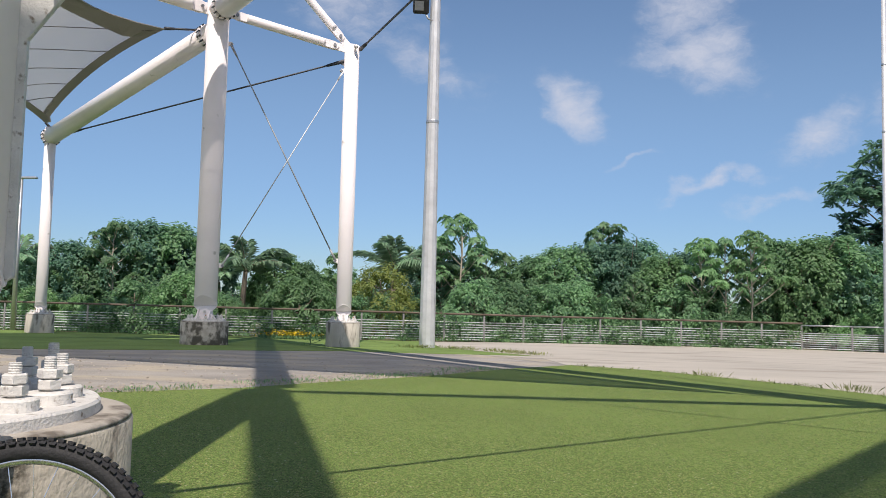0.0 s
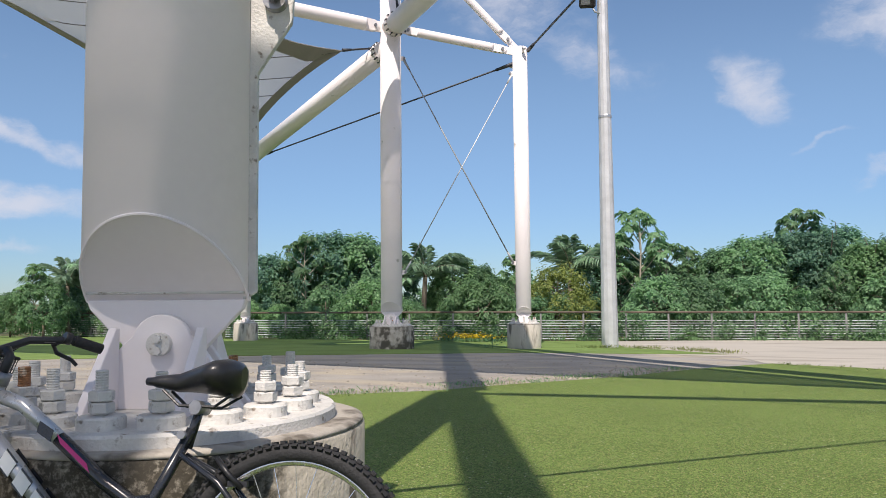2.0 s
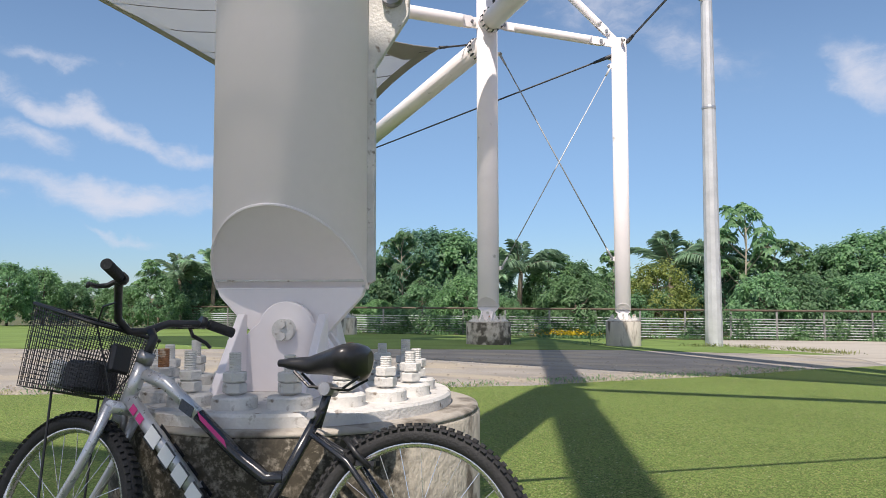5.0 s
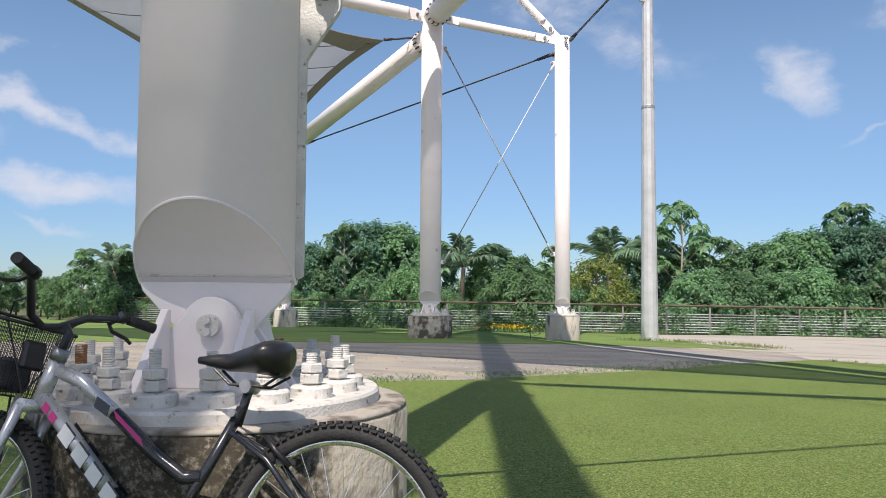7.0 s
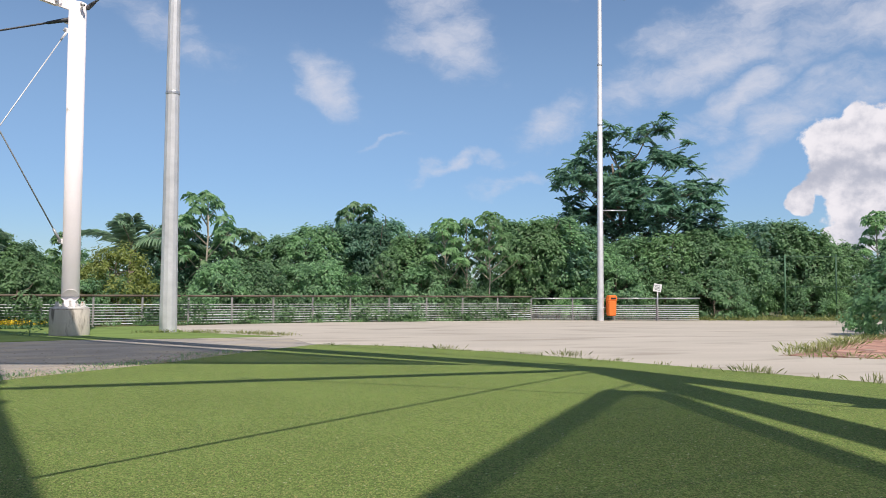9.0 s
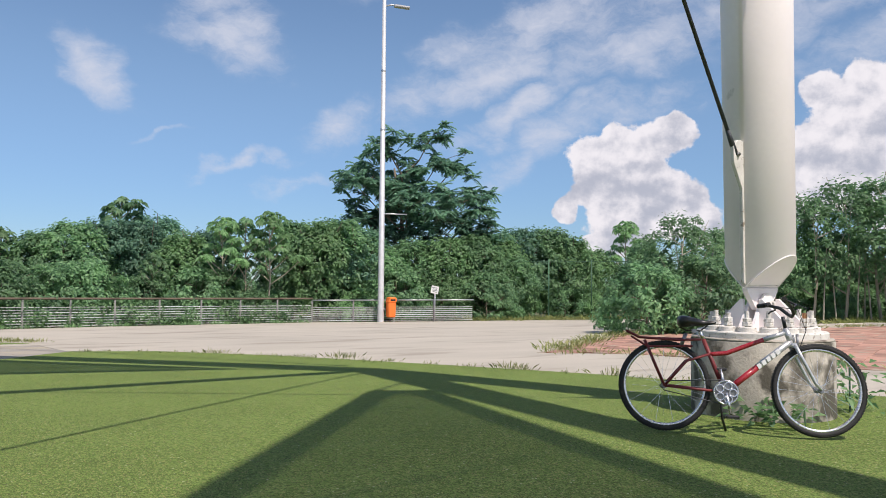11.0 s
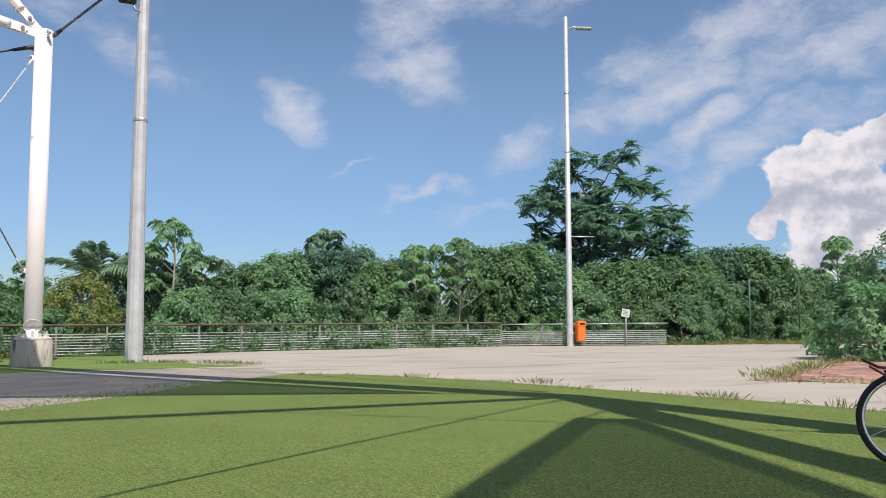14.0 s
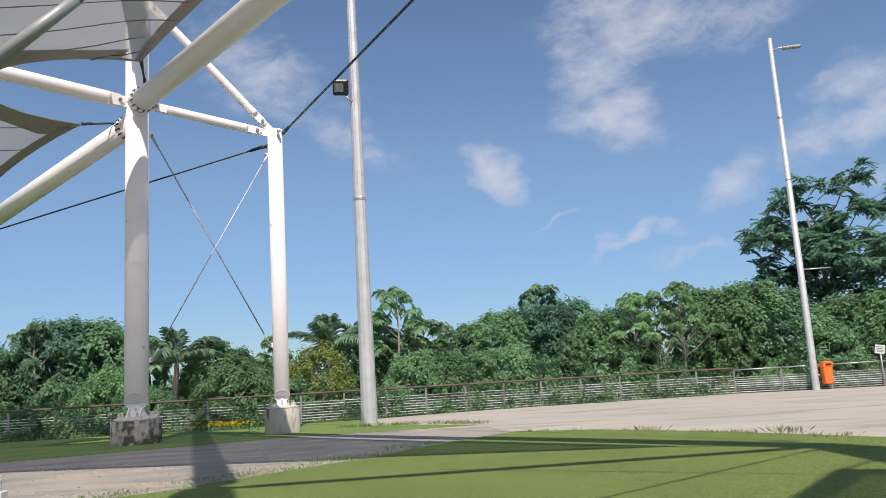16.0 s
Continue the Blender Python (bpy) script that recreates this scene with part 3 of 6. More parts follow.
# ---- columns and frame ----
N_POS, D_POS, B_POS, C_POS, A_POS = (-1.66, 2.84), (6.32, 5.0), (-8.43, 20.83), (-4.87, 22.25), (-16.9, 26.2)
NODE_Z = 9.05
D_TOP = (5.49, 4.35, 7.94)      # this column leans in towards the turf


def chisel_tube(r, z0, z1, axis, seg=64):
    """A tube whose foot is cut by two slopes that meet in an edge along axis (degrees)."""
    bm = bmesh.new()
    ca, sa = math.cos(radians(axis)), math.sin(radians(axis))
    low, high = [], []
    for k in range(seg):
        t = 2 * math.pi * k / seg
        u, v = r * math.cos(t), r * math.sin(t)
        x, y = u * ca - v * sa, u * sa + v * ca
        low.append(bm.verts.new((x, y, z0 + abs(v) * 0.98)))
        high.append(bm.verts.new((x, y, z1)))
    for k in range(seg):
        f = bm.faces.new((low[k], low[(k + 1) % seg], high[(k + 1) % seg], high[k]))
        f.smooth = True
    bm.faces.new(high)
    half = seg // 2
    bm.faces.new([low[k] for k in range(half, -1, -1)])
    bm.faces.new([low[k % seg] for k in range(seg, half - 1, -1)])
    return bm


def cap_rim(r, z0, axis, side, seg=32):
    """The raised weld round one sloped end face."""
    ca, sa = math.cos(radians(axis)), math.sin(radians(axis))
    pts = []
    for k in range(seg + 1):
        t = math.pi * k / seg
        u, v = r * 1.0 * math.cos(t), side * r * 1.0 * math.sin(t)
        pts.append((u * ca - v * sa, u * sa + v * ca, z0 + abs(v) * 0.98))
    return tube(pts, 0.006, 6)


def hexagon(r, h, z, bm=None):
    bm = bm or bmesh.new()
    return lathe([(r * 0.9, z), (r, z + h * 0.12), (r, z + h * 0.88), (r * 0.9, z + h)], 6, bm, smooth=False)


def anchor_bolt(parent, x, y, z, s, worn):
    """Threaded bar with two nuts on a round grout collar."""
    h = random.uniform(0.15, 0.185)
    bm = bmesh.new()
    prof = [(0.02, 0.04)]
    zz = 0.04
    while zz < h:
        prof += [(0.0205, zz), (0.0185, zz + 0.004)]
        zz += 0.008
    prof.append((0.019, h))
    bolt = part("anchor_bolt", lathe(prof, 12, bm, smooth=False), M_RUST if worn else M_WHITE_ROUGH, parent, "rust-flaked threaded bar" if worn else "")
    bolt.matrix_local = pose(x, y, z, 0, 0, random.uniform(0, 60)) @ Matrix.Scale(s, 4)
    part("collar", lathe([(0.074, 0), (0.074, 0.034), (0.068, 0.040), (0.03, 0.042)], 28, smooth=False), M_WHITE_ROUGH, bolt)
    part("nut", hexagon(0.04, 0.034, 0.048), M_WHITE_ROUGH, bolt)
    top = part("nut", hexagon(0.04, 0.032, 0.0), M_WHITE_ROUGH, bolt)
    top.matrix_local = pose(0, 0, 0.085, 0, 0, random.uniform(10, 50))


def pedestal(name, pos, r, height, mat, label):
    z = ground_z(pos[1])
    e = thing(name, label, "pedestal", (*pos, z), group="column pedestals")
    bm = lathe([(r * 1.0, -0.15), (r, 0.0), (r, height - 0.012), (r - 0.012, height)], 64)
    part("drum", bm, mat, e)
    part("screed_lip", lathe([(r - 0.03, height - 0.002), (r - 0.006, height - 0.0), (r - 0.008, height + 0.012), (r - 0.03, height + 0.018)], 64), M_SCREED, e, "pale screed lip under the plate")
    return e


def leaned(bm, z0, lean):
    """Tips a shape over its foot: metres sideways for each metre up from z0."""
    for v in bm.verts:
        h = max(0.0, v.co.z - z0)
        v.co.x += lean[0] * h
        v.co.y += lean[1] * h
    return bm


def column(name, pos, base_z, r, ring_r, edge_z, top_z, axis, bolts, label, bolt_scale=1.0, lean=(0.0, 0.0)):
    """Round white steel column standing on a pinned foot: plate, bracket, tapered blade, chisel-cut tube."""
    e = thing(name, label, "column", (*pos, base_z), group="canopy columns")
    p0 = base_z
    part("base_plate", lathe([(ring_r + 0.01, 0.002), (ring_r + 0.01, 0.046), (ring_r + 0.002, 0.056)], 96, smooth=False), M_WHITE_ROUGH, e)
    top = 0.056
    part("tube", leaned(chisel_tube(r, edge_z - p0, top_z - p0, axis), edge_z - p0, lean), M_WHITE, e)
    for side in (-1, 1):
        part("weld_rim", leaned(cap_rim(r, edge_z - p0, axis, side), edge_z - p0, lean), M_WHITE, e)
    turn = pose(0, 0, 0, 0, 0, axis)
    ez = edge_z - p0
    for side in (-1, 1):
        part("weld_bead", tube([turn @ Vector((r * 0.97 * q, side * 0.034, ez + 0.03)) for q in (-1, -0.5, 0, 0.5, 1)], 0.005, 6), M_WHITE_ROUGH, e)
    hz = ez - top
    pin_z = ez - hz * 0.40
    blade = [(-r * 0.98, ez + 0.004), (r * 0.98, ez + 0.004), (r * 0.94, ez - 0.03), (r * 0.42, pin_z - 0.04), (-r * 0.42, pin_z - 0.04), (-r * 0.94, ez - 0.03)]
    part("blade", slab(blade, 0.05, turn, bevel=0.004), M_WHITE, e)
    for off in (-0.055, 0.055):
        dome = [(r * 0.36 * math.cos(radians(q)), pin_z + r * 0.36 * math.sin(radians(q))) for q in range(15, 166, 15)]
        out = [(-r * 1.0, top), (r * 1.0, top), (r * 0.46, pin_z)] + dome + [(-r * 0.46, pin_z)]
        part("bracket_plate", slab(out, 0.035, turn @ Matrix.Translation((0, off, 0)), bevel=0.003), M_WHITE, e)
    for sx in (-0.55, 0.5):
        for sy in (-1, 1):
            m = turn @ Matrix.Translation((r * sx, 0, 0)) @ pose(0, 0, 0, 0, 0, 90 * sy)
            part("stiffener", slab([(0.07, top), (0.07 + r * 1.05, top), (0.1, top + hz * 0.75), (0.07, top + hz * 0.75)], 0.03, m, bevel=0.003), M_WHITE, e)
    pin = part("pin", tube([turn @ Vector((0, -0.11, pin_z)), turn @ Vector((0, 0.11, pin_z))], r * 0.14, 24), M_WHITE_ROUGH, e)
    for dz in (-0.022, 0.022):
        part("pin_bolt", tube([turn @ Vector((0, -0.128, pin_z + dz)), turn @ Vector((0, -0.1, pin_z + dz))], 0.016, 6), M_WHITE_ROUGH, pin)
    rr = ring_r - 0.125 * bolt_scale
    for k in range(bolts):
        a = 2 * math.pi * (k + 0.5) / bolts
        anchor_bolt(e, rr * math.cos(a), rr * math.sin(a), top, bolt_scale, k % 7 == 4)
    return e


def fin(parent, axis, r, z0, z1, sign, lug_z, parent_z, pin=1.0, lean=(0.0, 0.0)):
    """The flat cable plate welded down one side of a column, with its lug and pin."""
    turn = pose(0, 0, 0, 0, 0, axis)
    s = sign
    out = [(s * (r - 0.02), z0), (s * (r + 0.03), z0 + 0.03), (s * (r + 0.03), lug_z - 0.28), (s * (r + 0.16), lug_z - 0.08), (s * (r + 0.17), lug_z + 0.06), (s * (r + 0.09), lug_z + 0.12),
           (s * (r + 0.03), lug_z + 0.12), (s * (r - 0.02), lug_z + 0.12)]
    out = [(x, z - parent_z) for x, z in out]
    f = part("cable_plate", leaned(slab(out, 0.03, turn, bevel=0.003), z0 - parent_z, lean), M_WHITE_ROUGH, parent, "white plate with a cable lug")
    c = turn @ Vector((s * (r + 0.1), 0, lug_z - parent_z)) + Vector((*lean, 0)) * (lug_z - z0)
    d = turn.to_3x3() @ Vector((0, 0.06 * pin, 0))
    part("lug_pin", tube([c - d, c + d], 0.045 * pin, 20), M_STEEL, f)
    part("pin_nut", tube([c - d * 1.5, c + d * 1.5], 0.024 * pin, 6), M_STEEL, f)


random.seed(4)
algae_and_shade_band(M_CONCRETE_DARK)
pedestal("concrete_pedestal", N_POS, 0.69, 0.62, M_CONCRETE_DARK, "round concrete pedestal with black stains, painted shade and a chipped lower rim")
pedestal("concrete_pedestal", D_POS, 0.59, 0.66, M_CONCRETE, "round weather-stained concrete pedestal behind the red bicycle")
pedestal("concrete_pedestal", B_POS, 0.64, 0.64, M_CONCRETE, "blackened round concrete pedestal on the far turf")
pedestal("concrete_pedestal", C_POS, 0.49, 0.70, M_CONCRETE_PALE, "pale streaked concrete pedestal beside the grey path")
pedestal("concrete_pedestal", A_POS, 0.47, 0.66, M_CONCRETE_PALE, "pale concrete pedestal near the railing")
AX_N, AX_D = 20.0, 13.0
COL_N = (-1.70, 2.815)
col_n = column("steel_column", COL_N, 0.62, 0.303, 0.615, 1.07, NODE_Z, AX_N, 17, "white-painted round steel column with a chisel-cut foot")
LEAN_D = ((D_TOP[0] - D_POS[0]) / (D_TOP[2] - 1.08), (D_TOP[1] - D_POS[1]) / (D_TOP[2] - 1.08))
col_d = column("steel_column", D_POS, 0.66, 0.29, 0.53, 1.08, D_TOP[2], AX_D, 15, "white-painted leaning steel column with a dark stay cable", 1.0, LEAN_D)
gb, gc, ga = ground_z(B_POS[1]) + 0.64, ground_z(C_POS[1]) + 0.70, ground_z(A_POS[1]) + 0.66
col_b = column("steel_column", B_POS, gb, 0.31, 0.56, gb + 0.42, 12.6, 10, 14, "thick white steel column half in shade", 0.9)
col_c = column("steel_column", C_POS, gc, 0.22, 0.43, gc + 0.30, 8.5, 12, 12, "slender sunlit white steel column", 0.8)
col_a = column("steel_column", A_POS, ga, 0.19, 0.41, ga + 0.28, 6.95, 25, 10, "slender white steel column under the canopy corner", 0.8)
fin(col_n, AX_N, 0.303, 1.07, 2.3, 1, 2.22, 0.62)
fin(col_d, AX_D, 0.29, 1.1, 2.3, -1, 2.2, 0.66, 0.45, LEAN_D)


def pipe(name, a, b, r, label, flanges=(), taper=True):
    """A steel pipe with bolted flange rings and pinned, tapered ends."""
    e = thing(name, label, "beam", a, group="canopy frame")
    A, Bv = Vector((0, 0, 0)), Vector(b) - Vector(a)
    L = Bv.length
    d = Bv.normalized()
    if taper:
        part("pipe", tube([A + d * 0.82, A + d * 0.9, Bv - d * 0.9, Bv - d * 0.82], r, 28), M_WHITE, e)
        side = d.cross(Vector((0, 0, 1))).normalized()
        up = side.cross(d)
        w = max(0.1, r * 0.85)
        for o, dd in ((A, d), (Bv, -d)):
            m = Matrix.Translation(o) @ Matrix((dd, side, up)).transposed().to_4x4()
            part("end_plate", slab([(0.15, -w), (0.5, -w), (0.58, -w * 0.7), (0.62, 0), (0.58, w * 0.7), (0.5, w), (0.15, w)], 0.05, m, bevel=0.004), M_WHITE, e)
            for k in (-1, 1):
                fork = part("fork_plate", slab([(0.40, 0), (0.45, -w * 0.8), (0.55, -w * 1.05), (1.1, -w * 1.05), (1.1, w * 1.05), (0.55, w * 1.05), (0.45, w * 0.8)], 0.035, m @ Matrix.Translation((0, k * 0.05, 0)), bevel=0.003), M_WHITE, e)
                q = m @ Vector((0.53, k * 0.066, 0))
                part("fork_pin", tube([q, q + side * (0.05 * k)], 0.045, 12), M_STEEL, fork)
    else:
        part("pipe", tube([A, Bv], r, 28), M_WHITE, e)
    for s in flanges:
        ring = part("flange", tube([A + d * (s - 0.035), A + d * (s + 0.035)], r * 1.16, 32), M_WHITE, e)
        side = d.orthogonal().normalized()
        up = d.cross(side)
        for k in range(14):
            t = 2 * math.pi * k / 14
            c = A + d * s + (side * math.cos(t) + up * math.sin(t)) * r * 1.11
            part("flange_bolt", tube([c - d * 0.08, c + d * 0.08], 0.026, 6), M_DARKSTEEL, ring)
    return e


def node(pos):
    return Vector((pos[0], pos[1], NODE_Z))


nN, nD, nB = node(N_POS), Vector(D_TOP), node(B_POS)
nC, nA = Vector((*C_POS, 8.35)), Vector((*A_POS, 6.55))
far_n = nN + (nN - nB).normalized() * 13
pipe("roof_beam", nN + Vector((0, 0, 0.6)), nB + Vector((0, 0, 2.3)), 0.26, "thick white steel roof pipe with bolted joints", (1.2, 9.0, 18.2), False)
pipe("roof_beam", nN, far_n, 0.24, "thick white steel roof pipe overhead", (1.2,), False)
pipe("roof_beam", nB, nD, 0.3, "long white steel roof pipe with a bolted flange", (0.55, 10.5), False)
pipe("roof_beam", nN, nD, 0.12, "white steel tie pipe between two columns", (), True)
pipe("roof_beam", nB + Vector((0, 0, -0.5)), nA + Vector((0, 0, 0.05)), 0.29, "sloping grey-white steel pipe to the canopy corner", (0.5, 10.2), False)
pipe("roof_beam", nB + Vector((0, 0, 0.05)), nC, 0.13, "slim white steel pipe with pinned ends", (), True)
pipe("roof_beam", nB + Vector((0.1, 0, 3.3)), nC, 0.12, "slim inclined white steel strut", (), True)
pipe("roof_beam", nB, nB + Vector((-5.4, -6.4, 0.1)), 0.19, "white steel roof pipe with a pinned end", (), True)
pipe("roof_beam", nD, nD + Vector((-0.1, -13.5, 0)), 0.28, "thick white steel roof pipe overhead", (), False)


def cable(name, a, b, r, label, ends=0.35, mat=None, fat=2.1):
    mat = mat or M_DARKSTEEL
    e = thing(name, label, "cable", a, group="stay cables")
    Bv = Vector(b) - Vector(a)
    d = Bv.normalized()
    part("rope", tube([d * ends, Bv - d * ends], r, 8), mat, e)
    for p, q in ((Vector(), d * ends * 1.05), (Bv, Bv - d * ends * 1.05)):
        part("socket", tube([p, p + (q - p) * 0.6, q], r * fat, 12, r_end=r * fat * 0.7), mat, e)
    return e


def lug(pos, axis, off, z):
    a = radians(axis)
    return Vector((pos[0] + math.cos(a) * off, pos[1] + math.sin(a) * off, z))


cable("stay_cable", lug(COL_N, AX_N, 0.40, 2.22) + Vector((0.05, -0.12, 0)), Vector((5.2, 4.0, 8.0)), 0.019, "grey steel stay rod from a column lug", 0.45, M_ROD, 1.55)
cable("stay_cable", lug(D_POS, AX_D, -0.40, 2.2) + Vector((*LEAN_D, 0)) * 1.1, Vector((0.95, 3.55, NODE_Z - 0.1)), 0.0155, "dark steel stay cable rising from a column lug", 0.22, None, 1.6)
zb, zc = 1.85, 2.1
cable("stay_cable", (B_POS[0] + 0.35, B_POS[1] + 0.14, NODE_Z - 0.9), (C_POS[0] - 0.26, C_POS[1] - 0.1, zc), 0.019, "thin grey crossing stay cable", 0.35, M_ROD)
cable("stay_cable", (C_POS[0] - 0.2, C_POS[1] - 0.08, 7.75), (B_POS[0] + 0.36, B_POS[1] + 0.14, zb), 0.016, "thin pale grey crossing stay cable", 0.35, M_GALV_LIGHT)
cable("stay_cable", (C_POS[0] - 0.2, C_POS[1], 8.05), (A_POS[0] + 0.9, A_POS[1] - 0.3, 6.7), 0.028, "dark stay cable under the canopy edge", 0.6)
cable("stay_cable", (C_POS[0] + 0.25, C_POS[1], 8.4), nD + Vector((0.0, 0.43, 0.52)), 0.03, "dark stay cable running overhead", 0.5)


dD, dA = (nD - nB).normalized(), (nA - nB).normalized()
for p, q in (((-7.75, 19.5, 9.75), nB + dD * 0.75 + Vector((0, 0, 0.32))), ((-9.74, 20.3, 8.4), nB + Vector((0, 0, -0.2)) + dA * 0.75), ((-17.0, 26.0, 7.1), nA + Vector((0.1, 0.05, 0.25)))):
    cable("corner_shackle", p, q, 0.03, "short dark shackle holding a canopy corner to a pipe", 0.28, None, 1.7)


def gusset(col, pos, base, z, toward, reach, size):
    """A lug plate welded to a column head, with its pin."""
    a = math.atan2(toward[1] - pos[1], toward[0] - pos[0])
    m = pose(0, 0, z - base, 0, 0, math.degrees(a))
    g = part("lug_plate", slab([(0, -size * 1.3), (reach, -size * 0.5), (reach + size * 0.5, 0), (reach, size * 0.6), (0, size * 0.9)], 0.04, m, bevel=0.004), M_WHITE, col)
    q = m @ Vector((reach, -0.05, 0))
    part("lug_pin", tube([q, q + m.to_3x3() @ Vector((0, 0.1, 0))], 0.035, 10), M_STEEL, g)


gusset(col_c, C_POS, gc, 8.38, D_POS, 0.33, 0.14)
gusset(col_c, C_POS, gc, 8.02, A_POS, 0.34, 0.12)
gusset(col_c, C_POS, gc, 7.72, B_POS, 0.30, 0.10)
gusset(col_b, B_POS, gb, 8.16, C_POS, 0.40, 0.10)
gusset(col_b, B_POS, gb, zb, C_POS, 0.40, 0.10)
gusset(col_c, C_POS, gc, zc, B_POS, 0.30, 0.10)
cable("stay_cable", (4.75, 1.62, 8.9), (5.35, 2.9, 8.0), 0.022, "short cable tying the near canopy corner to a roof pipe", 0.25)
cable("stay_cable", (4.1, 5.3, 8.0), nD + Vector((-0.2, 0.1, 0)), 0.02, "short cable tying the canopy corner to the column", 0.2)


# ---- canopy membranes ----
def membrane(name, corners, sags, label, seam_dir, seam_step):
    """Tensioned fabric: corners in 3D, each edge drawn in by its sag, with a belt along the edge and sewn seams."""
    from mathutils import geometry
    rim = []
    n = len(corners)
    cen = sum((Vector(c) for c in corners), Vector()) / n
    for i in range(n):
        a, b = Vector(corners[i]), Vector(corners[(i + 1) % n])
        if isinstance(sags[i], list):
            mid = None
        elif isinstance(sags[i], tuple):
            mid = Vector(sags[i]) * 2 - (a + b) / 2
        else:
            inward = (cen - (a + b) / 2)
            inward.z = 0
            mid = (a + b) / 2 + inward.normalized() * sags[i] * 2
        for k in range(14):
            t = k / 14
            if isinstance(sags[i], list):
                p, q = Vector(sags[i][0]), Vector(sags[i][1])
                rim.append(a * (1 - t) ** 3 + p * 3 * t * (1 - t) ** 2 + q * 3 * t * t * (1 - t) + b * t ** 3)
            else:
                rim.append(a * (1 - t) ** 2 + mid * 2 * t * (1 - t) + b * t * t)
    inside = []
    xs, ys = [p.x for p in rim], [p.y for p in rim]

    def within(x, y):
        c = False
        for p, q in zip(rim, rim[1:] + rim[:1]):
            if (p.y > y) != (q.y > y) and x < (q.x - p.x) * (y - p.y) / (q.y - p.y) + p.x:
                c = not c
        return c

    y = min(ys)
    while y < max(ys):
        x = min(xs)
        while x < max(xs):
            if within(x, y) and min((p.x - x) ** 2 + (p.y - y) ** 2 for p in rim) > 0.5:
                inside.append((x, y))
            x += 0.9
        y += 0.9
    pts = [Vector((p.x, p.y)) for p in rim] + [Vector(p) for p in inside]
    m = len(rim)
    out = geometry.delaunay_2d_cdt(pts, [(i, (i + 1) % m) for i in range(m)], [list(range(m))], 1, 1e-4)

    def height(x, y):
        s = w = 0.0
        for p in rim:
            k = 1.0 / ((p.x - x) ** 2 + (p.y - y) ** 2 + 0.02) ** 1.5
            s, w = s + k * p.z, w + k
        return s / w

    e = thing(name, label, "canopy", (0, 0, 0))
    verts = [(v.x, v.y, height(v.x, v.y)) for v in out[0]]
    fab = raw("fabric", verts, [tuple(f) for f in out[2]], M_FABRIC, e, True)
    mod = fab.modifiers.new("thickness", "SOLIDIFY")
    mod.thickness = 0.006
    bm = bmesh.new()
    turnway = 1.0 if sum(p.x * q.y - q.x * p.y for p, q in zip(rim, rim[1:] + rim[:1])) > 0 else -1.0

    def inner(i, wide):
        t = (rim[(i + 1) % m] - rim[i - 1]).xy.normalized()
        x, y = rim[i].x - t.y * turnway * wide, rim[i].y + t.x * turnway * wide
        return Vector((x, y, height(x, y) - 0.014))

    for i in range(m):
        j = (i + 1) % m
        wide = 0.9 if isinstance(sags[i // 14], list) else 0.30
        a, b = rim[i] - Vector((0, 0, 0.014)), rim[j] - Vector((0, 0, 0.014))
        up = [bm.verts.new(q) for q in (inner(i, wide), inner(j, wide), b, a)]
        low = [bm.verts.new(v.co - Vector((0, 0, 0.012))) for v in up]
        bm.faces.new(up)
        bm.faces.new(low[::-1])
        for k in range(4):
            bm.faces.new((up[k], low[k], low[(k + 1) % 4], up[(k + 1) % 4]))
    bmesh.ops.recalc_face_normals(bm, faces=bm.faces[:])
    part("edge_belt", bm, M_FABRIC_EDGE, e, "grey sewn edge belt")
    sd = Vector(seam_dir).normalized()
    nd = Vector((-sd.y, sd.x))
    lo = min(nd.dot(p.xy) for p in rim)
    hi = max(nd.dot(p.xy) for p in rim)
    k = lo + seam_step * 0.6
    while k < hi:
        run, s = [], -45.0
        while s < 45.0:
            q = nd * k + sd * s + sd * (sd.dot(cen.xy))
            if within(q.x, q.y):
                run.append(Vector((q.x, q.y, height(q.x, q.y) - 0.012)))
            elif len(run) > 2:
                part("seam", tube(run, 0.014, 4), M_SEAM, e, "dark welded seam")
                run = []
            else:
                run = []
            s += 0.4
        k += seam_step
    return e


membrane("canopy_membrane", [(-17.0, 26.0, 7.1), (-9.74, 20.3, 8.4), (-7.75, 19.5, 9.75), (4.1, 5.3, 8.0), (-22.5, 8.0, 12.6)],
         [1.0, [(-12.6, 17.6, 8.35), (-10.0, 15.4, 8.6)], 0.6, (-8.5, 6.6, 10.6), (-16.7, 17.2, 8.5)], "pale grey tensioned canopy fabric with dark seams", (1, 0.25), 1.15)
membrane("canopy_membrane", [(4.7, 1.68, 8.9), (5.3, 1.42, 8.9), (4.75, -13.0, 10.5), (-13.0, -11.0, 11.0), (-13.0, -3.2, 9.6), (-0.5, -1.8, 8.9), (-0.45, -6.0, 9.1), (1.1, -3.42, 8.95)],
         [0.0, 0.2, 0.8, 0.5, 0.3, 0.02, 0.05, 0.1], "pale grey tensioned canopy fabric shading the near column", (1, 0.1), 1.15)


# ---- lamp posts ----
def lamp_post(pos, r0, r1, height, seg, mat, label, bands):
    z = ground_z(pos[1])
    e = thing("lamp_post", label, "lamp post", (*pos, z), group="lamp posts")
    part("post", lathe([(r0, -0.1), (r0, 0.0), (r1, height)], seg, smooth=seg > 12), mat, e)
    for b in bands:
        rr = r0 + (r1 - r0) * b / height
        part("collar", lathe([(rr + 0.004, b - 0.05), (rr + 0.012, b - 0.03), (rr + 0.012, b + 0.03), (rr + 0.004, b + 0.05)], seg, smooth=False), M_GALV, e)
    return e


